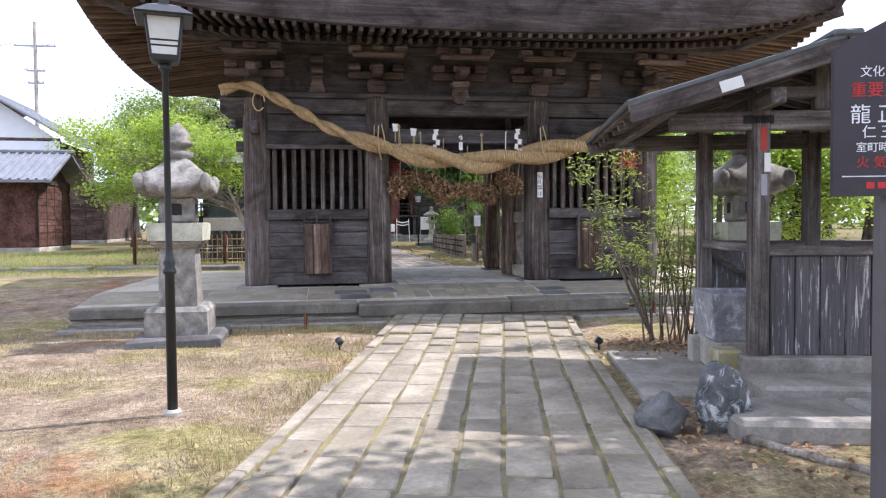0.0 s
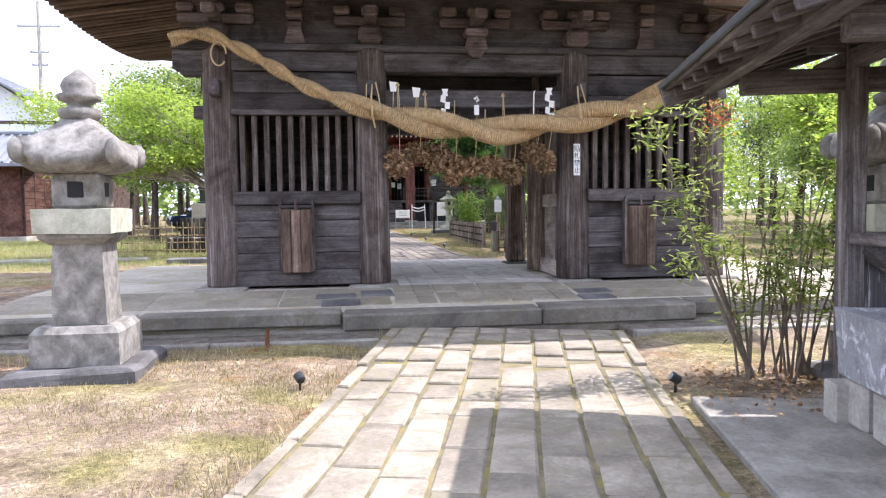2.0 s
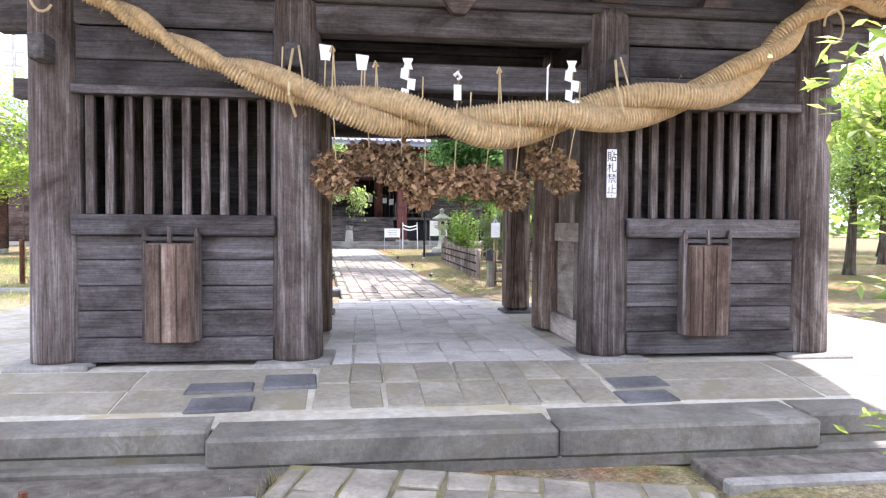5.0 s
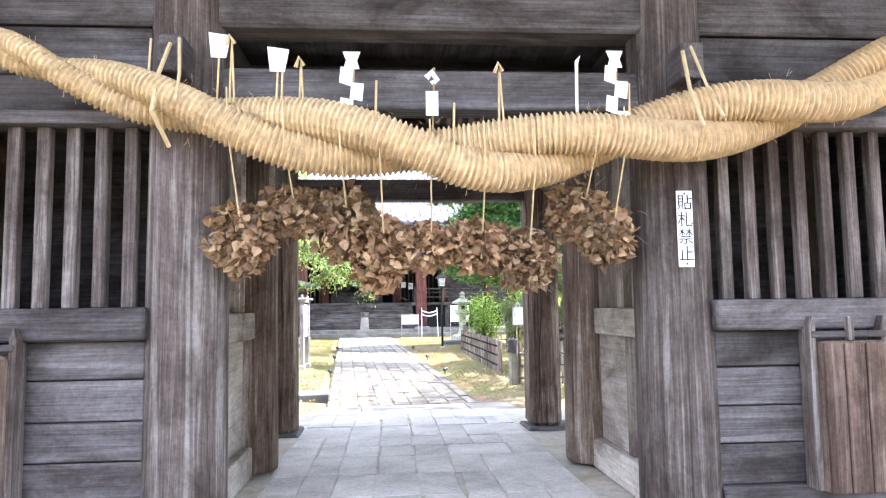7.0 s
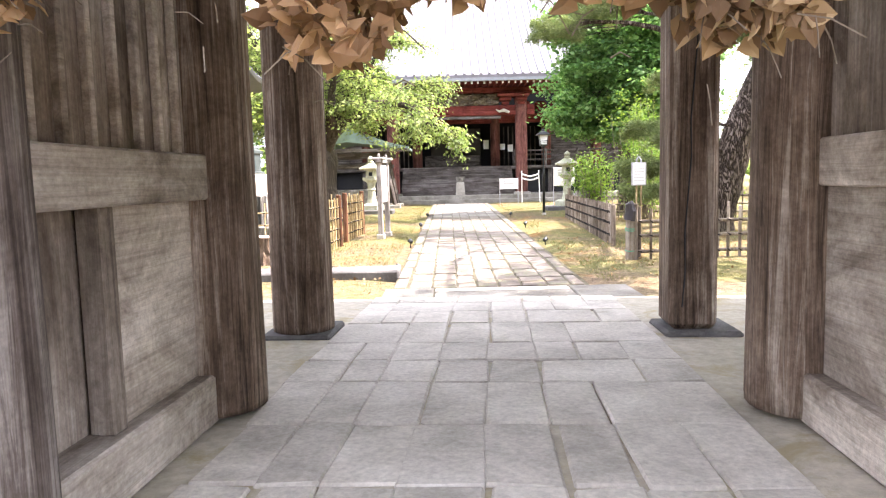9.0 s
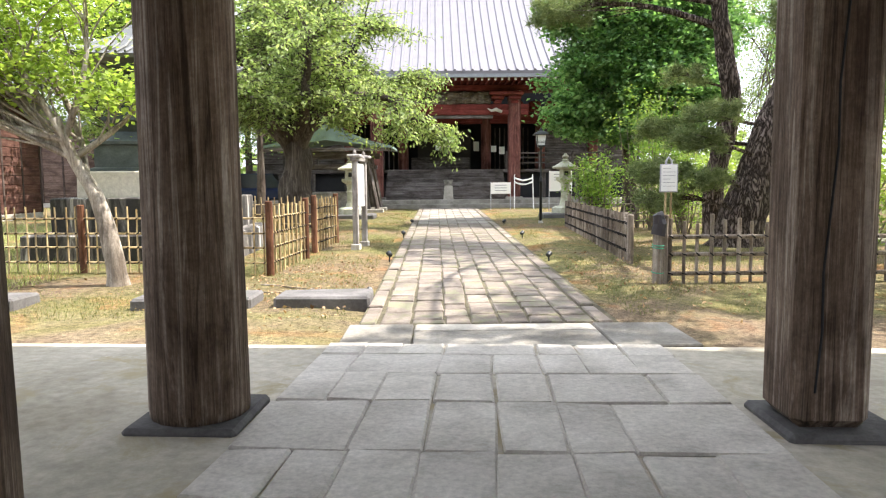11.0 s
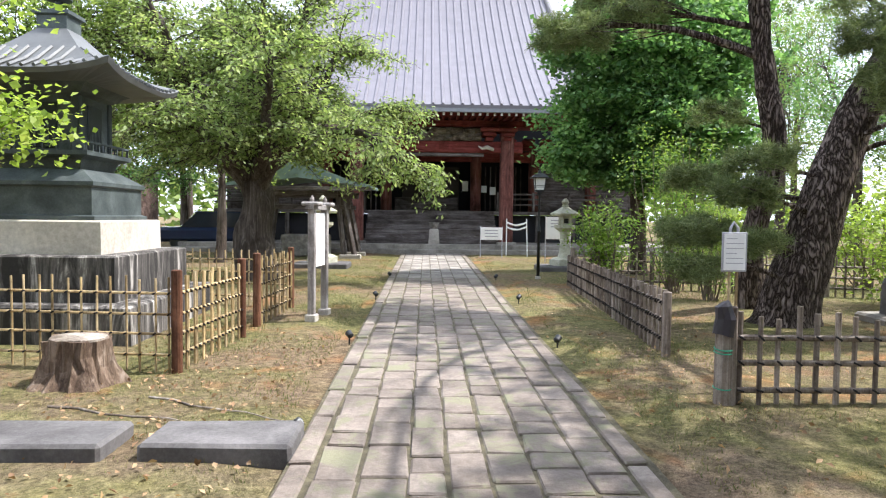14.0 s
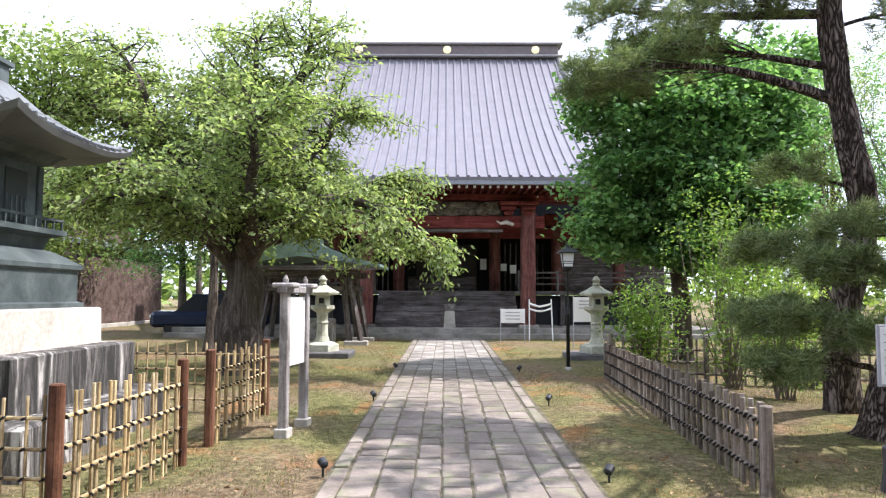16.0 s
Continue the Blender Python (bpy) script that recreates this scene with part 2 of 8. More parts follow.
bark = wood("bark", (0.03, 0.024, 0.02), (0.085, 0.07, 0.058), (0.17, 0.145, 0.125), "z", vary=0.1, bump=1.0, grain=0.7)
pale_bark = wood("pale_bark", (0.10, 0.09, 0.075), (0.24, 0.215, 0.18), (0.40, 0.37, 0.32), "z", vary=0.1, bump=0.8, grain=0.6)
twig_bark = plain("twig_bark", (0.15, 0.12, 0.09), 0.9, var=0.3, scale=20)
dry_leaf = leafy("dry_leaf", (0.14, 0.08, 0.045), (0.32, 0.20, 0.12), (0.52, 0.36, 0.22), 0.25, 0.7)
cherry_leaf = leafy("cherry_leaf", (0.13, 0.19, 0.065), (0.225, 0.30, 0.11), (0.40, 0.46, 0.23), 0.52)
dark_leaf = leafy("broad_dark_leaf", (0.06, 0.135, 0.05), (0.12, 0.235, 0.085), (0.22, 0.35, 0.15), 0.55)
maple_leaf = leafy("maple_leaf", (0.16, 0.24, 0.045), (0.25, 0.34, 0.07), (0.36, 0.44, 0.12), 0.5)
shrub_leaf = leafy("shrub_leaf", (0.10, 0.19, 0.035), (0.17, 0.27, 0.05), (0.26, 0.36, 0.09), 0.4)
nandina_leaf = leafy("nandina_leaf", (0.10, 0.15, 0.04), (0.20, 0.26, 0.08), (0.38, 0.40, 0.18), 0.45)
nandina_red = leafy("nandina_red_leaf", (0.30, 0.06, 0.03), (0.40, 0.12, 0.06), (0.45, 0.22, 0.10), 0.4)
needle = leafy("pine_needle", (0.085, 0.115, 0.05), (0.15, 0.19, 0.09), (0.25, 0.29, 0.15), 0.45)
far_leaf = leafy("far_leaf", (0.10, 0.15, 0.045), (0.17, 0.24, 0.075), (0.27, 0.34, 0.12), 0.45)
court_grass = leafy("court_grass_blade", (0.085, 0.12, 0.035), (0.17, 0.17, 0.07), (0.33, 0.27, 0.15), 0.3)
grass_mat = leafy("grass_blade", (0.17, 0.165, 0.07), (0.33, 0.265, 0.155), (0.48, 0.395, 0.26), 0.3)
lawn_mat = leafy("lawn_blade", (0.16, 0.22, 0.06), (0.30, 0.34, 0.13), (0.48, 0.46, 0.25), 0.3)


def ground_material():
    m, nt, b = shader("ground_earth", 0.95, 0, 0.1)
    v = coords(nt, (1, 1, 1))
    big = noisy(nt, v, 0.55, 5, 0.6, 0.4)
    mid = noisy(nt, v, 2.3, 6, 0.65, 0.3)
    fine = noisy(nt, v, 38, 6, 0.75)
    straws = noisy(nt, coords(nt, (60, 9, 10)), 1.6, 4, 0.7, 1.5)
    earth = ramp(nt, mid, [(0.3, (0.14, 0.10, 0.073)), (0.5, (0.258, 0.198, 0.142)), (0.68, (0.38, 0.303, 0.222))])
    moss = ramp(nt, mid, [(0.3, (0.13, 0.125, 0.045)), (0.5, (0.26, 0.225, 0.10)), (0.7, (0.40, 0.34, 0.19))])
    col = mixc(nt, ramp(nt, big, [(0.48, (0, 0, 0)), (0.62, (1, 1, 1))]), earth, moss)
    court = nt.nodes.new("ShaderNodeSeparateXYZ")
    nt.links.new(nt.nodes.new("ShaderNodeTexCoord").outputs["Object"], court.inputs[0])
    shifted = nt.nodes.new("ShaderNodeMath")
    shifted.operation = "MULTIPLY_ADD"
    shifted.inputs[1].default_value, shifted.inputs[2].default_value = 0.25, -4.4
    nt.links.new(court.outputs[1], shifted.inputs[0])
    green = nt.nodes.new("ShaderNodeMath")
    green.operation, green.use_clamp = "MULTIPLY", True
    nt.links.new(shifted.outputs[0], green.inputs[0])
    nt.links.new(ramp(nt, mid, [(0.36, (0.35, 0.35, 0.35)), (0.52, (0.95, 0.95, 0.95))]), green.inputs[1])
    tuft = noisy(nt, v, 9, 6, 0.7, 0.5)
    sward = mixc(nt, ramp(nt, big, [(0.40, (0, 0, 0)), (0.58, (1, 1, 1))]), ramp(nt, tuft, [(0.3, (0.085, 0.062, 0.038)), (0.5, (0.165, 0.122, 0.074)), (0.7, (0.255, 0.20, 0.125))]), ramp(nt, tuft, [(0.3, (0.065, 0.066, 0.026)), (0.5, (0.135, 0.13, 0.052)), (0.7, (0.23, 0.21, 0.095))]))
    col = mixc(nt, green.outputs[0], col, sward)
    rust = noisy(nt, v, 0.8, 4, 0.6, 0.8)
    col = mixc(nt, ramp(nt, rust, [(0.56, (0, 0, 0)), (0.70, (0.7, 0.7, 0.7))]), col, (0.30, 0.135, 0.055))
    clump = noisy(nt, v, 13, 7, 0.75, 0.6)
    col = mixc(nt, 0.8, col, ramp(nt, clump, [(0.36, (0.5, 0.48, 0.45)), (0.5, (1.0, 1.0, 1.0)), (0.64, (1.45, 1.42, 1.35))]), "MULTIPLY")
    col = mixc(nt, 0.8, col, ramp(nt, fine, [(0.3, (0.35,) * 3), (0.7, (1.55,) * 3)]), "MULTIPLY")
    col = mixc(nt, ramp(nt, straws, [(0.62, (0, 0, 0)), (0.70, (0.7, 0.7, 0.7))]), col, (0.50, 0.41, 0.26))
    nt.links.new(col, b.inputs["Base Color"])
    bumped(nt, b, fine, 0.9, 0.03)
    return m


ground_mat = ground_material()
grav = stone("beaten_floor", (0.32, 0.28, 0.21), (0.44, 0.40, 0.32), (0.55, 0.50, 0.41), 0.8, vary=0, spots=(0.37, 0.315, 0.20))


# ---- mesh helpers ----
def mesh_of(bm, name, smooth=False):
    me = bpy.data.meshes.new(name)
    bm.to_mesh(me)
    bm.free()
    if smooth:
        me.polygons.foreach_set("use_smooth", [True] * len(me.polygons))
    return me


def part(name, bm, material, parent=None, label="", smooth=False):
    me = bm if isinstance(bm, bpy.types.Mesh) else mesh_of(bm, name, smooth)
    if not me.materials:
        me.materials.append(material)
    ob = new(name, me)
    ob.parent = parent
    if label:
        ob["label"] = label
    return ob


def thing(name, m, label, category, group="", kind=""):
    """An Empty at a thing's base, at the pose m."""
    ob = new(name)
    ob.empty_display_size = 0.1
    ob.matrix_basis = m
    return tagged(ob, label, category, group, kind)


def box(bm, x0, x1, y0, y1, z0, z1, bev=0.008, m=None):
    """A box with chamfered edges."""
    lo, hi = (min(x0, x1), min(y0, y1), min(z0, z1)), (max(x0, x1), max(y0, y1), max(z0, z1))
    bev = min(bev, *[(hi[i] - lo[i]) * 0.3 for i in range(3)])
    vs = {}
    for sx in (0, 1):
        for sy in (0, 1):
            for sz in (0, 1):
                s = (sx, sy, sz)
                for k in range(3):
                    co = []
                    for i in range(3):
                        inset = 0 if i == k else bev
                        co.append(hi[i] - inset if s[i] else lo[i] + inset)
                    co = Vector(co)
                    vs[s, k] = bm.verts.new(m @ co if m else co)

    def face(*keys):
        bm.faces.new([vs[k] for k in keys])

    for k in range(3):
        a, b = (k + 1) % 3, (k + 2) % 3
        for side in (0, 1):
            ring = []
            for p, q in ((0, 0), (1, 0), (1, 1), (0, 1)):
                s = [0, 0, 0]
                s[k], s[a], s[b] = side, p, q
                ring.append((tuple(s), k))
            face(*(ring if side else ring[::-1]))
        for p in (0, 1):
            for q in (0, 1):
                s0, s1 = [0, 0, 0], [0, 0, 0]
                s0[k], s1[k] = 0, 1
                s0[a] = s1[a] = p
                s0[b] = s1[b] = q
                s0, s1 = tuple(s0), tuple(s1)
                ring = [(s0, a), (s1, a), (s1, b), (s0, b)]
                face(*(ring if p != q else ring[::-1]))
    for s in ((i, j, k) for i in (0, 1) for j in (0, 1) for k in (0, 1)):
        ring = [(s, 0), (s, 1), (s, 2)]
        face(*(ring if sum(s) % 2 else ring[::-1]))
    return bm


def boxed(*a, **k):
    return box(bmesh.new(), *a, **k)


def tube(bm, pts, radii, segs=8, caps=True, squash=1.0):
    """A tube along points."""
    pts = [Vector(p) for p in pts]
    if isinstance(radii, (int, float)):
        radii = [radii] * len(pts)
    rings, ref = [], None
    for i, p in enumerate(pts):
        d = (pts[min(i + 1, len(pts) - 1)] - pts[max(i - 1, 0)]).normalized()
        if ref is None:
            ref = Vector((1, 0, 0)) if abs(d.x) < 0.8 else Vector((0, 1, 0))
        a = (ref - d * ref.dot(d)).normalized()
        b = d.cross(a)
        ref = a
        rings.append([bm.verts.new(p + (a * math.cos(t) + b * math.sin(t) * squash) * radii[i]) for t in (2 * math.pi * j / segs for j in range(segs))])
    for r0, r1 in zip(rings, rings[1:]):
        for j in range(segs):
            bm.faces.new((r0[j], r0[(j + 1) % segs], r1[(j + 1) % segs], r1[j]))
    if caps:
        bm.faces.new(rings[0][::-1])
        bm.faces.new(rings[-1])
    return bm


def lathe(bm, profile, segs=20, turn=0.0, centre=(0, 0, 0)):
    """A turned body of (radius, height) rows; few segs make it many-sided."""
    rings = []
    for r, z in profile:
        rings.append([bm.verts.new((centre[0] + r * math.cos(turn + 2 * math.pi * j / segs), centre[1] + r * math.sin(turn + 2 * math.pi * j / segs), centre[2] + z)) for j in range(segs)])
    for r0, r1 in zip(rings, rings[1:]):
        for j in range(segs):
            bm.faces.new((r0[j], r0[(j + 1) % segs], r1[(j + 1) % segs], r1[j]))
    bm.faces.new(rings[0][::-1])
    bm.faces.new(rings[-1])
    return bm


def prism(bm, outline, thick, m=None):
    """A flat outline in x, z pulled along y by thick."""
    m = m or Matrix()
    f = [bm.verts.new(m @ Vector((x, 0, z))) for x, z in outline]
    g = [bm.verts.new(m @ Vector((x, thick, z))) for x, z in outline]
    bm.faces.new(f)
    bm.faces.new(g[::-1])
    n = len(f)
    for i in range(n):
        bm.faces.new((f[i], g[i], g[(i + 1) % n], f[(i + 1) % n]))
    return bm


def roughen(bm, amount, scale=3.0, seed=0.0):
    for v in bm.verts:
        v.co += noise.noise_vector(v.co * scale + Vector((seed, seed * 1.7, 0))) * amount
    return bm


def quads_mesh(name, verts, faces):
    me = bpy.data.meshes.new(name)
    me.from_pydata([tuple(v) for v in verts], [], [tuple(f) for f in faces])
    return me


def leaves_mesh(name, centres, size, droop=0.3, narrow=0.45, fold=0.25, rng=None, bias=None):
    """Many folded leaves, one at each centre: two triangles a leaf on either side of its rib."""
    rng = rng or np.random.default_rng(1)
    c = np.asarray(centres, dtype=np.float64)
    n = len(c)
    d = rng.normal(size=(n, 3))
    d[:, 2] = d[:, 2] * 0.5 - droop
    if bias is not None:
        d += bias
    d /= np.linalg.norm(d, axis=1)[:, None]
    up = rng.normal(size=(n, 3)) * 0.5 + np.array((0, 0, 1.0))
    s = np.cross(d, up)
    s /= np.linalg.norm(s, axis=1)[:, None] + 1e-9
    nrm = np.cross(s, d)
    ln = size * rng.uniform(0.65, 1.35, size=(n, 1))
    base, tip = c - d * ln * 0.5, c + d * ln * 0.5
    left = c + s * ln * narrow + nrm * ln * fold * 0.5
    right = c - s * ln * narrow + nrm * ln * fold * 0.5
    verts = np.stack((base, left, tip, right), axis=1).reshape(-1, 3)
    idx = np.arange(n, dtype=np.int32)[:, None] * 4
    tris = np.concatenate((idx + np.array((0, 1, 2)), idx + np.array((0, 2, 3))), axis=1).reshape(-1)
    me = bpy.data.meshes.new(name)
    me.vertices.add(n * 4)
    me.vertices.foreach_set("co", verts.reshape(-1))
    me.loops.add(n * 6)
    me.loops.foreach_set("vertex_index", tris)
    me.polygons.add(n * 2)
    me.polygons.foreach_set("loop_start", np.arange(0, n * 6, 3, dtype=np.int32))
    me.polygons.foreach_set("loop_total", np.full(n * 2, 3, dtype=np.int32))
    me.update(calc_edges=True)
    me.validate()
    return me


def words(text, size, material, name="lettering", thick=0.001):
    """Lettering in the built-in font as a mesh in x and z, centred."""
    cu = bpy.data.curves.new(name, "FONT")
    cu.body, cu.size, cu.extrude = text, size, thick
    cu.align_x, cu.align_y = "CENTER", "CENTER"
    ob = new(name, cu)
    me = bpy.data.meshes.new_from_object(ob.evaluated_get(bpy.context.evaluated_depsgraph_get()))
    bpy.data.objects.remove(ob)
    bpy.data.curves.remove(cu)
    me.transform(Matrix.Rotation(radians(90), 4, "X"))
    me.materials.clear()
    me.materials.append(material)
    me.name = name
    return me


# ---- frames of the plan ----
BACK = pose(2.18, 19.8, 0, 0, 0, 3.6)       # the court behind the gate
FORE = pose(0.61, 4.5, 0, 0, 0, -13.45)     # the paved way before the gate
BACK_INV, FORE_INV = BACK.inverted(), FORE.inverted()
GX = 2.3                                    # middle of the gate


def smooth01(a, b, x):
    t = min(1, max(0, (x - a) / (b - a)))
    return t * t * (3 - 2 * t)


def ground_z(x, y):
    v = (BACK_INV @ Vector((x, y, 0))).y
    rise = 0.27 * smooth01(10.5, 18.5, y)
    return rise + 0.011 * min(30, max(0, v))


def back(u, v, dz=0.0, rz=0.0):
    """A pose in the back court, on the ground."""
    p = BACK @ Vector((u, v, 0))
    return pose(p.x, p.y, ground_z(p.x, p.y) + dz, 0, 0, 3.6 + rz)


def fore(u, v, z=0.0, rz=0.0):
    p = FORE @ Vector((u, v, 0))
    return pose(p.x, p.y, z, 0, 0, -13.45 + rz)


# ---- ground ----
def build_ground():
    xs = [-400, -200, -100, -60, -40, -30] + [x * 0.5 for x in range(-44, 45)] + [30, 40, 60, 100, 200, 400]
    ys = [-400, -200, -80, -40, -20, -12] + [y * 0.5 for y in range(-16, 110)] + [65, 80, 120, 200, 400]
    verts, faces = [], []
    for y in ys:
        for x in xs:
            p, q = FORE_INV @ Vector((x, y, 0)), BACK_INV @ Vector((x, y, 0))
            paved = (-1.7 < p.x < 1.7 and -5 < p.y < 8) or (-1.5 < q.x < 1.6 and -1 < q.y < 23)
            under = -4.2 < x < 8.8 and 11.6 < y < 18.9
            z = ground_z(x, y) + (0 if paved or under else noise.noise(Vector((x, y, 0)) * 0.5) * 0.035)
            verts.append((x, y, z - (0.05 if paved else 0.1 if under else 0)))
    w = len(xs)
    for j in range(len(ys) - 1):
        for i in range(w - 1):
            a = j * w + i
            faces.append((a, a + 1, a + w + 1, a + w))
    me = quads_mesh("ground", verts, faces)
    me.polygons.foreach_set("use_smooth", [True] * len(me.polygons))
    tagged(part("ground", me, ground_mat), "dry mossy earth with patches of straw-coloured grass", "ground", kind="structure")


build_ground()


def platform_z(y):
    return 0.25 + 0.15 * smooth01(11.6, 13.5, y) - 0.04 * smooth01(17.6, 19.3, y)


PX0, PX1 = -4.0, 8.6


def build_platform():
    bm = bmesh.new()
    ys = [11.98, 12.2, 12.6, 13.0, 13.4, 14, 16, 17.6, 18.2, 18.7, 19.2]
    tops, bots = [], []
    for y in ys:
        tops.append([bm.verts.new((x, y, platform_z(y) - 0.014)) for x in (PX0, PX1)])
        bots.append([bm.verts.new((x, y, -0.1)) for x in (PX0, PX1)])
    for i in range(len(ys) - 1):
        bm.faces.new((tops[i][0], tops[i][1], tops[i + 1][1], tops[i + 1][0]))
        bm.faces.new((bots[i][0], bots[i + 1][0], bots[i + 1][1], bots[i][1]))
        for k in (0, 1):
            q = (tops[i][k], tops[i + 1][k], bots[i + 1][k], bots[i][k])
            bm.faces.new(q if k == 0 else q[::-1])
    bm.faces.new((tops[0][0], bots[0][0], bots[0][1], tops[0][1]))
    bm.faces.new((tops[-1][0], tops[-1][1], bots[-1][1], bots[-1][0]))
    return tagged(part("platform", bm, grav), "low stone platform with a pale beaten floor under the gate", "platform", kind="structure")


platform = build_platform()


# ---- the gate ----
gate = thing("temple_gate", pose(GX, 15.55, 0.4), "old dark timber temple gate with round columns and deep eaves", "gate")
GATE_BACK = gate.matrix_basis.inverted()


def gpart(name, bm, material, label="", smooth=False, parent=None):
    """A part of the gate, given where it stands."""
    ob = part(name, bm, material, parent or gate, label, smooth)
    ob.matrix_parent_inverse = GATE_BACK if parent is None else Matrix()
    return ob


def gcopy(name, me, x, y, z, material=None, rz=0):
    ob = part(name, me, material, gate)
    ob.matrix_parent_inverse = GATE_BACK
    ob.matrix_basis = pose(x, y, z, 0, 0, rz)
    return ob


COLX = (-1.40, 0.76, 3.82, 6.0)
ROWY = (13.75, 15.55, 17.45)
SILL = 1.79


def column_mesh(r, h, seed, sides=20):
    bm = bmesh.new()
    prof = [(r * 1.03, 0), (r * 1.05, 0.05), (r * 1.04, 0.4), (r * 1.01, 1.2), (r, 2.2), (r * 0.97, h - 0.1), (r * 0.9, h)]
    rings = []
    for k, (rr, z) in enumerate(prof):
        ring = []
        for j in range(sides * 2):
            a = math.pi * j / sides
            groove = 0.006 * noise.noise(Vector((math.cos(a) * 9, math.sin(a) * 9, seed * 7 + z * 0.15)))
            q = rr + groove * 2
            ring.append(bm.verts.new((q * math.cos(a), q * math.sin(a), z)))
        rings.append(ring)
    n = sides * 2
    for a, b in zip(rings, rings[1:]):
        for j in range(n):
            bm.faces.new((a[j], a[(j + 1) % n], b[(j + 1) % n], b[j]))
    bm.faces.new(rings[-1])
    bm.faces.new(rings[0][::-1])
    return bm


for j, y in enumerate(ROWY):
    for i, x in enumerate(COLX):
        z0 = platform_z(y) + 0.02
        x -= 0.045 if (i, j) == (1, 2) else 0
        if (i, j) == (2, 2):
            c = gpart("column", boxed(x - 0.24, x + 0.12, y - 0.20, y + 0.20, z0, 3.86, 0.05), post_wood, "squared replacement column with a long crack")
            crack = bmesh.new()
            tube(crack, [(x - 0.15 + 0.012 * k + 0.01 * math.sin(k * 2.1), y - 0.202, 0.6 + 0.28 * k) for k in range(10)], 0.006, 4)
            gpart("crack", crack, shade_and_plate)
        else:
            mat = post_wood if j > 0 else gate_z
            r = (0.24, 0.255, 0.235)[j]
            c = gpart("column", column_mesh(r, 3.84 - z0, i + 4 * j), mat, smooth=True)
            c.matrix_basis = pose(x, y, z0)
        if j == 1:
            continue
        w = 0.36 if j == 0 else 0.28
        bm = boxed(x - w, x + w, y - w, y + w, z0 - 0.12, z0 + 0.006, 0.02)
        roughen(bm, 0.015, 2.0, i + j)
        gpart("base_stone", bm, kerb_stone if j == 0 else slab_stone)

# front wall of the two side bays
for side, (x0, x1) in enumerate(((COLX[0] + 0.2, COLX[1] - 0.2), (COLX[2] + 0.2, COLX[3] - 0.2))):
    z0 = platform_z(13.7) + 0.03
    gpart("ground_sill", boxed(x0, x1, 13.56, 13.76, z0, 0.65, 0.012), gate_x)
    gpart("rail", boxed(x0 - 0.02, x1 + 0.02, 13.52, 13.78, 1.60, SILL, 0.012), gate_x)
    gpart("head_rail", boxed(x0 - 0.02, x1 + 0.02, 13.54, 13.78, 2.88, 2.96, 0.008), gate_x)
    zs = (0.65, 0.90, 1.13, 1.37, 1.60)
    for a, b in zip(zs, zs[1:]):
        gpart("plank", boxed(x0, x1, 13.61 + random.uniform(-0.006, 0.006), 13.66, a + 0.004, b - 0.004, 0.008), gate_x)
    zs = (2.96, 3.20, 3.50)
    for a, b in zip(zs, zs[1:]):
        gpart("plank", boxed(x0, x1, 13.62, 13.67, a + 0.003, b - 0.003, 0.008), gate_x)
    bar = mesh_of(boxed(-0.038, 0.038, -0.035, 0.035, SILL, 2.88, 0.006), "lattice_bar")
    for k in range(10):
        gcopy("lattice_bar", bar, x0 + 0.115 + k * (x1 - x0 - 0.23) / 9, 13.66, 0, gate_z)
    # hung box below the rail
    bx = -0.34 if side == 0 else 4.80
    chest = part("offering_chest", boxed(-0.21, 0.21, -0.10, 0.06, 0.62, 1.53, 0.02), lid_wood, gate, "worn brown wooden box hung below the rail")
    chest.matrix_parent_inverse = GATE_BACK
    chest.matrix_basis = pose(bx, 13.52, 0)
    for k, sx in enumerate((-0.25, 0.21)):
        b = bmesh.new()
        prism(b, [(sx, 0.64), (sx + 0.04, 0.64), (sx + 0.04, 1.62), (sx + 0.02, 1.68), (sx, 1.62)], 0.12, Matrix.Translation((0, -0.06, 0)))
        part("side_board", b, gate_z, chest)
    for k in range(3):
        part("lid_board", boxed(-0.2 + k * 0.135, -0.075 + k * 0.135, -0.118, -0.1, 0.63, 1.52, 0.006), lid_wood, chest)
    part("latch", boxed(-0.02, 0.02, -0.09, -0.05, 1.53, 1.68, 0.006), gate_z, chest)
    part("cross_bar", boxed(-0.24, 0.24, -0.07, -0.03, 1.55, 1.59, 0.006), gate_x, chest)

# long beams along the front, middle and back
for y in ROWY:
    d = 0.13
    gpart("head_beam", boxed(COLX[0] - 0.62, COLX[3] + 0.62, y - d, y + d, 3.52, 3.80, 0.02), gate_x)
    gpart("plate_beam", boxed(COLX[0] - 0.55, COLX[3] + 0.55, y - 0.19, y + 0.19, 3.80, 3.90, 0.015), gate_x)
    gpart("upper_beam", boxed(COLX[0] - 0.9, COLX[3] + 0.9, y - 0.1, y + 0.1, 4.62, 4.78, 0.015), gate_x)
    gpart("tie_beam", boxed(COLX[1], COLX[2], y - 0.09, y + 0.09, 3.02, 3.27, 0.012), gate_x)
    if y != ROWY[2]:
        gpart("board_wall", boxed(COLX[0], COLX[3], y - 0.04, y + 0.04, 3.90, 4.62, 0.004), gate_x)
for x in COLX:
    for y in ROWY[:2]:
        gpart("side_beam", boxed(x - 0.1, x + 0.1, y, y + 1.8, 3.52, 3.80, 0.015), gate_y)
    gpart("cross_tie", boxed(x - 0.07, x + 0.07, 13.30, 17.9, 3.12, 3.34, 0.01), gate_y, "tie with its dark end showing through the column")
gpart("nose_beam", roughen(boxed(COLX[0] - 0.55, COLX[0], 13.62, 13.88, 3.44, 3.72, 0.06), 0.02), gate_x)
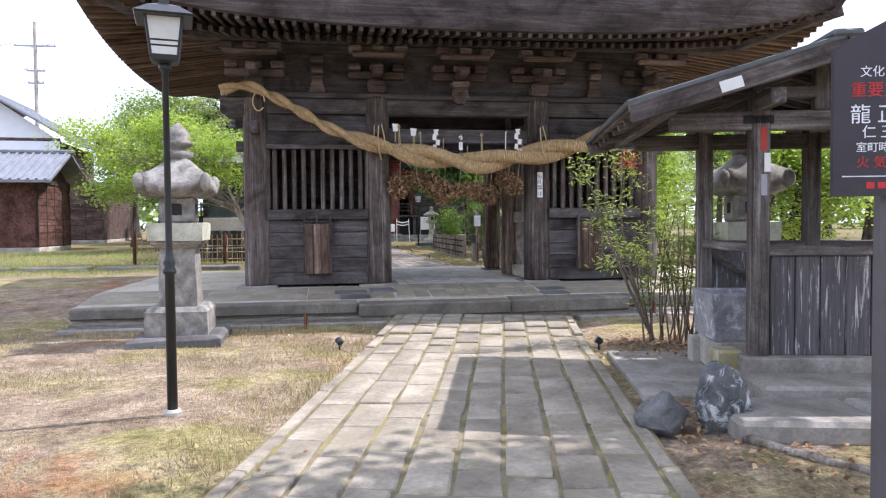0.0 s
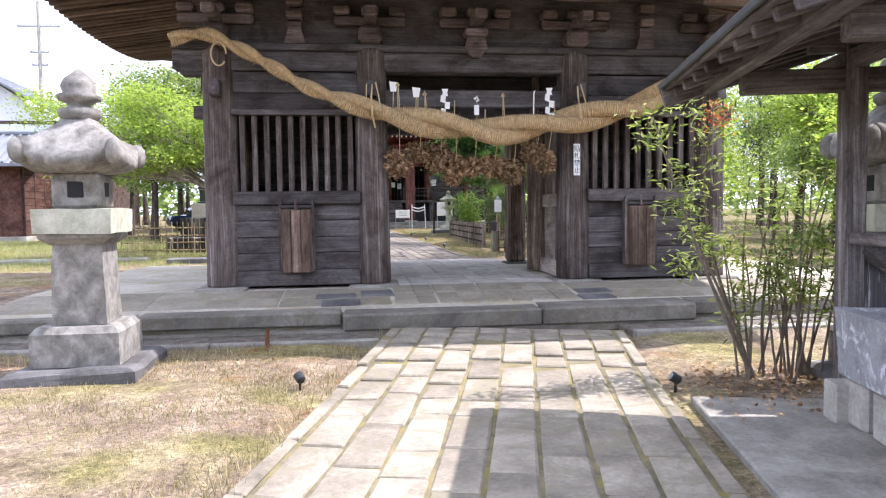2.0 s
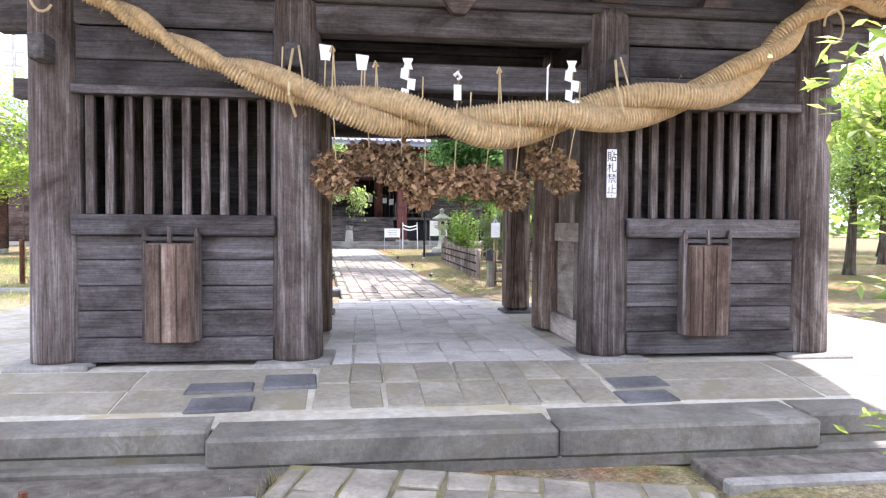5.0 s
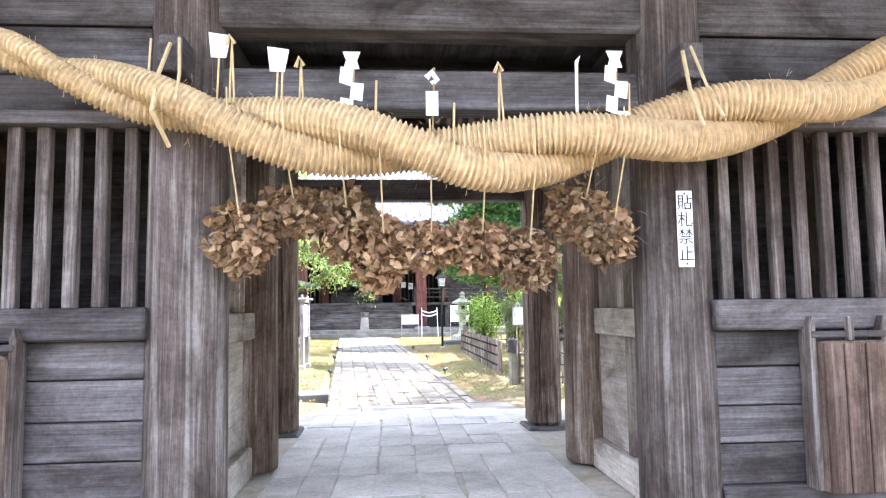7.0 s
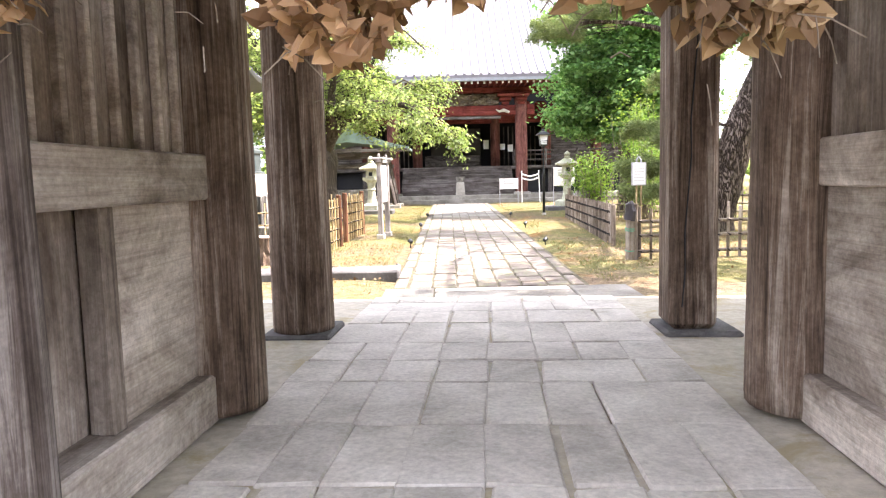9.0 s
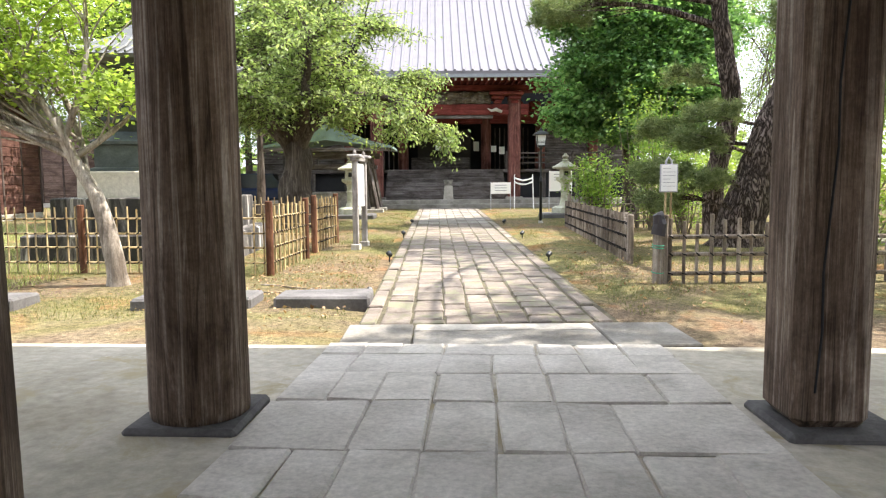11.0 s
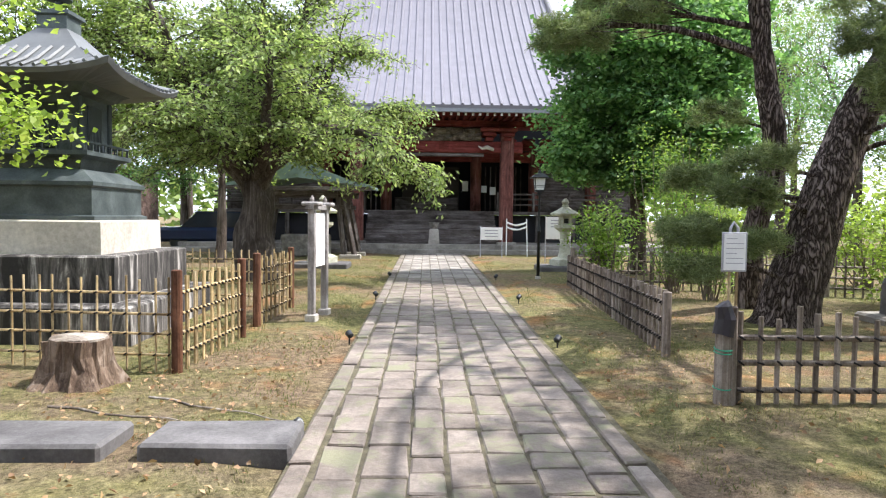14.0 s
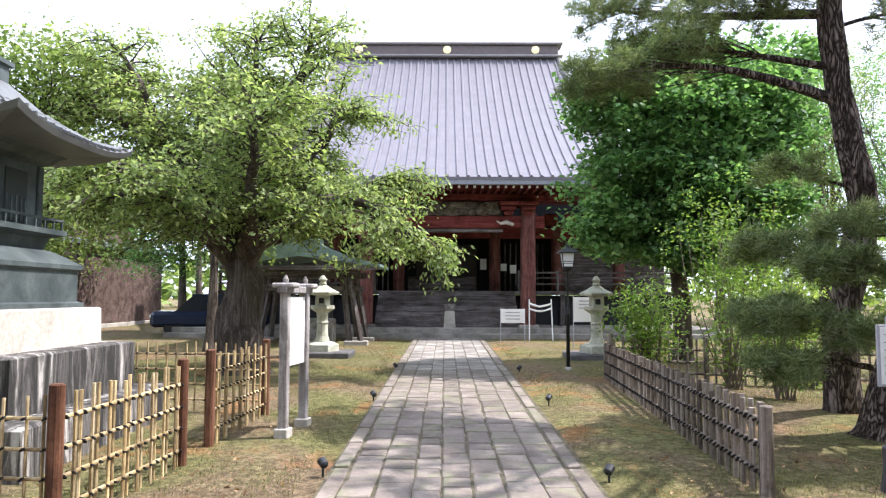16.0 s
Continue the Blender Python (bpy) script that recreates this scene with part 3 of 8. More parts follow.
gpart("nose_beam", roughen(boxed(COLX[3], COLX[3] + 0.55, 13.62, 13.88, 3.44, 3.72, 0.06), 0.02), gate_x)
for sx in (COLX[0] - 0.36, COLX[3] + 0.2):
    gpart("side_nose", boxed(sx, sx + 0.16, 13.68, 13.82, 2.84, 3.02, 0.01), gate_x)

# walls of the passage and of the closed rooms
# paler timber, its colour raised further to make up for dim light
pass_y = wood("lifted_passage_wood_along", (0.20, 0.175, 0.15), (0.38, 0.34, 0.30), (0.52, 0.48, 0.43), "y", bump=0.35, streaks=0.45)
pass_z = wood("lifted_passage_wood_upright", (0.11, 0.09, 0.077), (0.24, 0.205, 0.175), (0.40, 0.36, 0.315), "z", bump=0.35, streaks=0.5)
for x, inner in ((COLX[1], 1), (COLX[2], -1)):
    y0, y1 = 13.95, 15.35
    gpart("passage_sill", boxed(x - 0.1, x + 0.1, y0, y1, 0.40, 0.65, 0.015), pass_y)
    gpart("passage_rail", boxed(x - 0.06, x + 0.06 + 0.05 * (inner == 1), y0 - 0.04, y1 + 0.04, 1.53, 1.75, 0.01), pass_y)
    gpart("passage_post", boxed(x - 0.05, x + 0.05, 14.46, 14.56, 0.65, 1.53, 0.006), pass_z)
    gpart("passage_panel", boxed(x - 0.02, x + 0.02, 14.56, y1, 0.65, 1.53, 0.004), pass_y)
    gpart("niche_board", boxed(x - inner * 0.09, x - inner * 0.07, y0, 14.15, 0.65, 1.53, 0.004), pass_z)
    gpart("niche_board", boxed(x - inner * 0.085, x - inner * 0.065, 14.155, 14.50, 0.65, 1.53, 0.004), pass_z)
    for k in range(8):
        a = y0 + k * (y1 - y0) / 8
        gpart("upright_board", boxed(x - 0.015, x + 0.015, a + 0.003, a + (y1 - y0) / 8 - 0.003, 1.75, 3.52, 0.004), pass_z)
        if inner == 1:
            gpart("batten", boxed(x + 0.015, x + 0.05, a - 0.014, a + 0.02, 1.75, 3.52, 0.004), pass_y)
for x0, x1 in ((COLX[0], COLX[1]), (COLX[2], COLX[3])):
    gpart("room_wall", boxed(x0 + 0.2, x1 - 0.2, 15.5, 15.6, 0.4, 3.52, 0.005), gate_x)
    # floor coloured near-black for the darkness of the closed rooms
    gpart("room_floor", boxed(x0 + 0.1, x1 - 0.1, 13.8, 15.5, 0.41, 0.6, 0.005), shade_and_plate)
for x in (COLX[0], COLX[3]):
    gpart("outer_wall", boxed(x - 0.03, x + 0.03, 13.9, 15.4, 0.42, 3.52, 0.005), gate_y)
gpart("gate_ceiling", boxed(COLX[0], COLX[3], 13.8, 17.4, 4.02, 4.06, 0.004), gate_y)

# brackets under the eaves
block = mesh_of(boxed(-0.12, 0.12, -0.12, 0.12, 0, 0.13, 0.03), "bearing_block")
for y, front in ((13.62, -1), (17.55, 1)):
    for x in (*COLX, GX):
        mid = x == GX
        base = gpart("bracket", boxed(x - 0.17, x + 0.17, y - 0.2, y + 0.2, 3.9 if not mid else 4.02, 4.14, 0.05), bracket_wood)
        base.matrix_parent_inverse = GATE_BACK
        pieces = [("bracket_arm", boxed(x - 0.52, x + 0.52, y - 0.08, y + 0.08, 4.16, 4.30, 0.03))]
        pieces.append(("bracket_arm", boxed(x - 0.09, x + 0.09, y + front * 0.62, y, 4.16, 4.31, 0.03)))
        pieces.append(("bracket_arm", boxed(x - 0.45, x + 0.45, y + front * 0.62 - 0.08, y + front * 0.62 + 0.08, 4.42, 4.50, 0.02)))
        for n, b in pieces:
            part(n, b, bracket_wood, base)
        for dx in (-0.4, 0, 0.4):
            for dy in (0, front * 0.56):
                o = part("bearing_block", block, bracket_wood, base)
                o.matrix_basis = pose(x + dx, y + dy, 4.31 if dy == 0 else 4.50)
        if mid:
            b = bmesh.new()
            prism(b, [(-0.06, 3.72), (0.06, 3.72), (0.17, 3.86), (0.13, 4.02), (-0.13, 4.02), (-0.17, 3.86)], 0.16, Matrix.Translation((x, y - 0.1, 0)))
            part("pendant", b, bracket_wood, base)
    for x in (-0.31, 4.91):
        b = bmesh.new()
        prism(b, [(-0.15, 3.9), (0.15, 3.9), (0.09, 4.1), (0.1, 4.2), (-0.1, 4.2), (-0.09, 4.1)], 0.12, Matrix.Translation((x, y - 0.06, 0)))
        strut = gpart("strut", b, bracket_wood)
        for dz in (4.22, 4.42):
            o = part("bearing_block", block, bracket_wood, strut)
            o.matrix_basis = pose(x, y - 0.02, dz)
    gpart("purlin", boxed(COLX[0] - 1.3, COLX[3] + 1.3, y + front * 0.62 - 0.08, y + front * 0.62 + 0.08, 4.63, 4.76, 0.015), gate_x)

# eaves: lift at the corners, two tiers of rafters, a thick edge
EX0, EX1, EY0, EY1, EZ = -3.8, 8.4, 11.35, 19.75, 4.36


def lift(x, y):
    s = max(abs((x - GX) / 6.1), 0)
    t = abs((y - 15.55) / 4.2)
    return 0.40 * max(0, s) ** 4 * min(1, t) ** 2 + 0.40 * max(0, t) ** 4 * min(1, s) ** 2 * 0.6


raf_front = mesh_of(boxed(-0.035, 0.035, -0.5, 0.5, -0.045, 0.045, 0.006), "rafter")
raf_side = mesh_of(boxed(-0.5, 0.5, -0.035, 0.035, -0.045, 0.045, 0.006), "rafter")


def rafter(me, mat, p, q, along):
    p, q = Vector(p), Vector(q)
    d = q - p
    ob = part("rafter", me, mat, gate)
    ob.matrix_parent_inverse = GATE_BACK
    if along == "y":
        ob.matrix_basis = Matrix.Translation((p + q) / 2) @ Matrix.Rotation(math.atan2(d.z, d.y), 4, "X") @ Matrix.Diagonal((1, d.length, 1, 1))
    else:
        ob.matrix_basis = Matrix.Translation((p + q) / 2) @ Matrix.Rotation(-math.atan2(d.z, d.x), 4, "Y") @ Matrix.Diagonal((d.length, 1, 1, 1))


raf_front_b, raf_side_b = raf_front.copy(), raf_side.copy()
n = 74
for front in (1, 0):
    for k in range(n):
        x = EX0 + 0.1 + k * (EX1 - EX0 - 0.2) / (n - 1)
        out = max(0, COLX[0] - x, x - COLX[3])
        ye, yi = (EY0 + 0.05, 13.4 - out) if front else (EY1 - 0.05, 17.7 + out)
        if abs(ye - yi) > 0.15:
            zi = 4.86 - 0.13 * out + lift(x, yi)
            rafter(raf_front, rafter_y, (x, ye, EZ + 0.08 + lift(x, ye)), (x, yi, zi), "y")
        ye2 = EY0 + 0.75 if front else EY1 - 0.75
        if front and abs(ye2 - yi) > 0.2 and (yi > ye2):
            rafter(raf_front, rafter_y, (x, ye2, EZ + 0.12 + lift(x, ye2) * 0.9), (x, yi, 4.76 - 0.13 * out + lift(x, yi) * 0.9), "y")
n = 50
for left in (1, 0):
    for k in range(n):
        y = EY0 + 0.1 + k * (EY1 - EY0 - 0.2) / (n - 1)
        out = max(0, 13.75 - y, y - 17.35)
        xe, xi = (EX0 + 0.05, COLX[0] + 0.3 - out) if left else (EX1 - 0.05, COLX[3] - 0.3 + out)
        if abs(xe - xi) > 0.15:
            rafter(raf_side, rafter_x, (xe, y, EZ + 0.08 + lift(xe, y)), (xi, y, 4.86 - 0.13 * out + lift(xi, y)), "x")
for x, y in ((EX0, EY0), (EX1, EY0), (EX0, EY1), (EX1, EY1)):
    b = bmesh.new()
    xi, yi = (COLX[0] if x < 0 else COLX[3]), (13.75 if y < 15 else 17.35)
    tube(b, [(x, y, EZ + 0.02 + lift(x, y)), ((x + xi) / 2, (y + yi) / 2, 4.55 + lift((x + xi) / 2, (y + yi) / 2)), (xi, yi, 4.8)], 0.1, 6)
    gpart("hip_rafter", b, gate_x)


def roof_mesh():
    """Hipped and gabled roof: soffit, thick edge and the slopes in one shell."""
    bm = bmesh.new()
    N = 24

    def ring(inset, dz, follow):
        pts = []
        x0, x1, y0, y1 = EX0 + inset, EX1 - inset, EY0 + inset, EY1 - inset
        for k in range(N):
            pts.append((x0 + (x1 - x0) * k / N, y0))
        for k in range(N):
            pts.append((x1, y0 + (y1 - y0) * k / N))
        for k in range(N):
            pts.append((x1 - (x1 - x0) * k / N, y1))
        for k in range(N):
            pts.append((x0, y1 - (y1 - y0) * k / N))
        return [bm.verts.new((x, y, EZ + dz + lift(x, y) * follow)) for x, y in pts]

    rings = [ring(2.2, 0.62, 1), ring(0.06, 0.16, 1), ring(0.06, 0.10, 1), ring(0.0, 0.12, 1), ring(-0.05, 0.45, 1), ring(-0.02, 0.92, 1), ring(1.2, 1.35, 0.5), ring(2.4, 2.2, 0.15), ring(3.4, 3.2, 0), ring(4.0, 4.1, 0)]
    m = len(rings[0])
    for a, b in zip(rings, rings[1:]):
        for j in range(m):
            bm.faces.new((a[j], b[j], b[(j + 1) % m], a[(j + 1) % m]))
    bm.faces.new(rings[-1][::-1])
    bm.faces.new(rings[0])
    return bm


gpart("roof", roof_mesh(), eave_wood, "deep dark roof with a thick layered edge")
gpart("ridge", boxed(GX - 2.6, GX + 2.6, 15.35, 15.75, 8.4, 8.9, 0.06), eave_wood)

# sign on the column
sign = tagged(part("notice_strip", boxed(-0.05, 0.05, -0.012, 0.0, -0.235, 0.235, 0.004), white_paint), "narrow white vertical notice with black characters on a column", "sign")
sign.matrix_basis = pose(3.80, 13.475, 2.225)
ink = plain("black_ink", (0.02, 0.02, 0.02), 0.7, bump=0)
for k, ch in enumerate("貼札禁止"):
    o = part("lettering", words(ch, 0.10, ink), ink, sign)
    o.matrix_basis = pose(0, -0.0135, 0.155 - 0.105 * k)
for z in (0.215, -0.215):
    o = part("nail", lathe(bmesh.new(), [(0.006, 0), (0.006, 0.004)], 8), iron, sign)
    o.matrix_basis = pose(0, -0.0125, z, 90)


# ---- straw rope, garlands and paper on the gate front ----
ROPE = [(-1.86, 3.80), (-1.45, 3.88), (-1.07, 3.74), (-0.61, 3.49), (-0.10, 3.19), (0.44, 2.99), (0.86, 2.86), (1.41, 2.73), (2.07, 2.64), (2.57, 2.60), (3.22, 2.70), (3.93, 2.82), (4.62, 2.98), (5.17, 3.33), (5.60, 3.74), (6.05, 3.90), (6.45, 3.82)]
ROPE = [(1.6 + (x - 1.6) * 1.025, 1.7 + (z - 1.7) * 1.025) for x, z in ROPE]
ROPE_Y = 13.24


def spline(pts, n):
    """Catmull-Rom through points."""
    pts = [Vector(p) for p in pts]
    out = []
    for i in range(len(pts) - 1):
        a, b, c, d = pts[max(i - 1, 0)], pts[i], pts[i + 1], pts[min(i + 2, len(pts) - 1)]
        for k in range(n):
            t = k / n
            out.append(0.5 * ((2 * b) + (c - a) * t + (2 * a - 5 * b + 4 * c - d) * t * t + (3 * b - a - 3 * c + d) * t ** 3))
    out.append(pts[-1])
    return out


def build_rope():
    line = spline([(x, ROPE_Y + 0.06 * smooth01(2.6, 3.9, abs(x - GX)), z) for x, z in ROPE], 40)
    length = [0.0]
    for a, b in zip(line, line[1:]):
        length.append(length[-1] + (b - a).length)
    total = length[-1]
    rope = thing("straw_rope", pose(GX, ROPE_Y, 2.4), "thick twisted rice-straw rope hung across the gate front", "rope")
    inv = rope.matrix_basis.inverted()
    steps = int(total / 0.0075)
    turn = [0.0]
    for a, b in zip(line, line[1:]):
        pitch = 1.0 + 1.35 * smooth01(-0.2, 1.2, a.x) * (1 - smooth01(4.6, 5.6, a.x))
        turn.append(turn[-1] + 2 * math.pi * (b - a).length / pitch)
    mid = min(range(len(line)), key=lambda k: abs(line[k].x - GX))
    shift = 2 * math.pi * length[mid] / 2.35 - 0.5 - turn[mid]
    for strand in (0, 1):
        bm = bmesh.new()
        pts, rad = [], []
        j = 0
        for s in range(steps + 1):
            d = total * s / steps
            while j < len(length) - 2 and length[j + 1] < d:
                j += 1
            f = (d - length[j]) / max(1e-6, length[j + 1] - length[j])
            p = line[j].lerp(line[j + 1], min(1, f))
            tan = (line[min(j + 1, len(line) - 1)] - line[max(j - 1, 0)]).normalized()
            r = 0.05 + 0.062 * smooth01(-0.4, 1.7, p.x) * (1 - smooth01(4.2, 6.2, p.x))
            a = turn[j] + (turn[j + 1] - turn[j]) * min(1, f) + shift + math.pi * strand
            side = Vector((0, 1, 0))
            up = tan.cross(side).normalized() * -1
            p = p + (up * math.cos(a) + side * math.sin(a)) * r * 0.86
            wrap = (0.011, 0.006, -0.006, -0.012)[s % 4] + 0.004 * noise.noise(Vector((d * 40, strand * 9, 0)))
            pts.append(p)
            rad.append(r + wrap)
        tube(bm, pts, rad, 14)
        o = part("strand", bm, straw, rope)
        o.matrix_parent_inverse = inv
    b = bmesh.new()
    rng = random.Random(5)
    for k in range(420):
        d = rng.randrange(len(line) - 2)
        p = line[d]
        rr = 0.09 + 0.10 * smooth01(-0.4, 1.7, p.x) * (1 - smooth01(4.2, 6.2, p.x))
        a = rng.uniform(0, 6.28)
        q = p + Vector((0, math.sin(a), math.cos(a))) * rr
        tube(b, [q, q + Vector((rng.uniform(-0.03, 0.03), math.sin(a) * 0.03, math.cos(a) * 0.03 + rng.uniform(-0.02, 0.02)))], 0.0012, 3, False)
    tagged(part("loose_straw", b, straw, rope), kind="stuff").matrix_parent_inverse = inv
    for x, z, s in ((COLX[0] + 0.02, 3.6, 1), (COLX[3] - 0.02, 3.6, -1)):
        b = bmesh.new()
        tube(b, [(x + s * 0.1 * math.cos(t) + 0.08 * s, 13.2, z + 0.16 * math.sin(t) + 0.05) for t in (k * 0.4 for k in range(15))], 0.012, 6)
        part("tie_loop", b, cord, rope).matrix_parent_inverse = inv
    for x in (0.80, 3.78):
        z = 2.86 if x < 2 else 2.8
        b = bmesh.new()
        tube(b, [(x - 0.03, 13.28, 3.27), (x - 0.05, 13.16, z + 0.2), (x - 0.04, 13.03, z - 0.05), (x, 13.2, z - 0.2)], 0.013, 6)
        tube(b, [(x + 0.02, 13.28, 3.30), (x + 0.06, 13.16, z + 0.2), (x + 0.08, 13.03, z)], 0.01, 6)
        part("tie_cord", b, cord, rope).matrix_parent_inverse = inv


build_rope()


def rope_z(x):
    for (xa, za), (xb, zb) in zip(ROPE, ROPE[1:]):
        if xa <= x <= xb:
            return za + (zb - za) * (x - xa) / (xb - xa)
    return 2.7


def heart_leaves(name, centres, size, rng):
    """Curled dry leaves: two lobes and a bent tip, six triangles each."""
    verts, faces = [], []
    for c in centres:
        d = Vector((rng.gauss(0, 1), rng.gauss(0, 1), rng.gauss(-0.5, 0.7))).normalized()
        s = d.cross(Vector((rng.gauss(0, 1), rng.gauss(0, 1), rng.gauss(0, 1)))).normalized()
        n = s.cross(d)
        L = size * rng.uniform(0.6, 1.4)
        curl = rng.uniform(-0.35, 0.35)
        i = len(verts)
        prof = [(0, 0, 0), (0.3, 0.42, 0.15), (0.62, 0.30, 0.1 + curl * 0.3), (1.0, 0, curl), (0.62, -0.30, 0.1 + curl * 0.3), (0.3, -0.42, 0.15), (0.5, 0, -0.03)]
        for a, b, h in prof:
            verts.append(c + d * (a * L) + s * (b * L) + n * (h * L))
        for k in range(6):
            faces.append((i + 6, i + k, i + (k + 1) % 6))
    return quads_mesh(name, verts, faces)


def build_garlands():
    rng = random.Random(11)
    lumps = [(1.14, 2.20, 0.17, 0.20), (1.42, 2.34, 0.20, 0.14), (1.70, 2.28, 0.17, 0.20), (1.90, 2.12, 0.15, 0.22), (2.16, 2.16, 0.16, 0.13), (2.44, 2.16, 0.18, 0.15), (2.70, 2.08, 0.17, 0.17), (3.02, 2.34, 0.17, 0.15), (3.18, 2.22, 0.15, 0.17)]
    for k, (x, z, rx, rz) in enumerate(lumps):
        y = 13.49
        x, z, rx, rz = 1.62 + (x - 1.6) * 1.07, 1.65 + (z - 1.7) * 1.07, rx * 1.08, rz * 1.12
        top = rope_z(x) - 0.08
        g = thing("leaf_garland", pose(x, y, z - rz), "bundle of dry brown leaves hung from the straw rope", "garland", "dry leaf bundles")
        inv = g.matrix_basis.inverted()
        pts, dirs = [], []
        for _ in range(680):
            while True:
                q = Vector((rng.uniform(-1, 1), rng.uniform(-1, 1), rng.uniform(-1, 1)))
                if 0.35 < q.length < 1:
                    break
            pts.append(Vector((x + q.x * rx * 1.1, y + q.y * 0.15, z + q.z * rz)))
        me = heart_leaves("dry_leaves", pts, 0.056, rng)
        part("dry_leaves", me, dry_leaf, g).matrix_parent_inverse = inv
        b = bmesh.new()
        for _ in range(90):
            a = Vector((x + rng.gauss(0, rx * 0.5), y + rng.gauss(0, 0.07), z + rng.gauss(0, rz * 0.5)))
            d = Vector((rng.uniform(-0.05, 0.05), rng.uniform(-0.04, 0.04), rng.uniform(-0.05, 0.05)))
            tube(b, [a, a + d + Vector((0, 0, 0.012)), a + d * 2], 0.0018, 3, False)
        tagged(part("twig_mass", b, twig_bark, g), kind="stuff").matrix_parent_inverse = inv
        b = bmesh.new()
        tube(b, [(x, y - 0.40, top + 0.22), (x + 0.005, y - 0.40, top), (x + 0.02, y - 0.12, z + rz * 0.4)], 0.005, 5)
        part("hanging_cord", b, cord, g).matrix_parent_inverse = inv


build_garlands()


def build_papers():
    kinds = [(1.05, "square"), (1.37, "square"), (1.79, "zigzag"), (2.24, "knot"), (3.07, "plain"), (3.30, "zigzag")]
    for x, kind in kinds:
        z = rope_z(x) + 0.14
        h = 0.28 if kind == "square" else 0.31
        s = thing("paper_streamer", pose(x, 13.2, z - 0.1), "thin stick with white folded paper stuck in the rope", "streamer", "paper streamers on the rope")
        b = bmesh.new()
        tube(b, [(0, 0, 0), (0.015, 0, h + 0.12)], 0.006, 6)
        part("stick", b, bamboo, s)
        b = bmesh.new()
        if kind == "square":
            prism(b, [(-0.03, h), (0.05, h), (0.075, h + 0.13), (-0.045, h + 0.14)], 0.004, pose(0, -0.012, 0, 0, 0, 8))
        elif kind == "knot":
            prism(b, [(-0.035, h - 0.16), (0.035, h - 0.16), (0.035, h - 0.02), (-0.035, h - 0.02)], 0.004, pose(0, -0.012, 0))
            tube(b, [(-0.03, 0, h + 0.06), (0.0, -0.01, h + 0.09), (0.03, 0, h + 0.05), (0, 0.01, h + 0.03)], 0.018, 6)
        elif kind == "plain":
            prism(b, [(-0.008, h - 0.2), (0.008, h - 0.2), (0.012, h + 0.1), (0.03, h + 0.16), (-0.004, h + 0.12)], 0.003, pose(0, -0.012, 0))
        else:
            for k in range(4):
                dx = 0.03 if k % 2 else -0.03
                prism(b, [(dx - 0.04, 0.06 + h - 0.09 * (k + 1)), (dx + 0.03, 0.04 + h - 0.09 * (k + 1)), (dx + 0.04, 0.05 + h - 0.09 * k), (dx - 0.03, 0.06 + h - 0.09 * k)], 0.003, pose(0, -0.012 - 0.006 * k, 0, 0, 0, 10 * (-1) ** k))
            prism(b, [(-0.045, h + 0.05), (0.045, h + 0.05), (0.03, h + 0.1), (0.05, h + 0.15), (-0.05, h + 0.15), (-0.03, h + 0.1)], 0.003, pose(0, -0.012, 0))
        part("paper", b, paper, s)
    for x, h in ((1.12, 0.36), (1.50, 0.32), (1.92, 0.28), (2.36, 0.2), (2.62, 0.42), (3.38, 0.22), (1.40, 0.3), (0.68, 0.25)):
        b = bmesh.new()
        tube(b, [(0, 0, 0), (0.008, 0.01, h)], 0.007, 6)
        if h > 0.3:
            tube(b, [(0.03, -0.02, 0), (0.01, 0, h - 0.03)], 0.006, 6)
            tube(b, [(-0.02, 0, h - 0.03), (0, -0.02, h + 0.02), (0.025, 0, h - 0.02)], 0.012, 6)
        tagged(part("straw_stalk", b, cord), "knotted straw stalk standing up from the rope", "straw", "stalks on the rope").matrix_basis = pose(x, 13.2, rope_z(x) + 0.08)


build_papers()


# ---- before the gate ----
def street_lamp(m, h, group, label):
    lamp = thing("street_lamp", m, label, "lamp", group)
    part("base_block", lathe(bmesh.new(), [(0.07, -0.08), (0.07, 0.05), (0.055, 0.07)], 12), concrete, lamp, "small concrete base")
    part("pole", lathe(bmesh.new(), [(0.040, 0.05), (0.037, 1.14), (0.050, 1.15), (0.052, 1.17), (0.038, 1.2), (0.048, 1.23), (0.032, 1.27), (0.026, 1.34), (0.024, h - 0.52), (0.045, h - 0.5), (0.05, h - 0.46)], 14), black_metal, lamp, smooth=True)
    part("lantern_foot", lathe(bmesh.new(), [(0.05, h - 0.46), (0.14, h - 0.44), (0.15, h - 0.40)], 4, math.pi / 4), black_metal, lamp)
    part("glass", lathe(bmesh.new(), [(0.135, h - 0.40), (0.185, h - 0.11)], 4, math.pi / 4), frosted, lamp, "milky glass panes")
    for k in range(4):
        a = math.pi / 4 + k * math.pi / 2
        b = bmesh.new()
        tube(b, [(0.138 * math.cos(a), 0.138 * math.sin(a), h - 0.41), (0.19 * math.cos(a), 0.19 * math.sin(a), h - 0.1)], 0.011, 6)
        part("corner_bar", b, black_metal, lamp)
    for dz, r in ((0.34, 0.148), (0.30, 0.155)):
        part("cross_bar", lathe(bmesh.new(), [(r, h - dz), (r + 0.004, h - dz + 0.008), (r, h - dz + 0.014)], 4, math.pi / 4), black_metal, lamp)
    part("hood", lathe(bmesh.new(), [(0.29, h - 0.12), (0.30, h - 0.105), (0.16, h - 0.03), (0.06, h), (0.05, h + 0.05), (0.02, h + 0.07)], 4, math.pi / 4), black_metal, lamp)
    return lamp


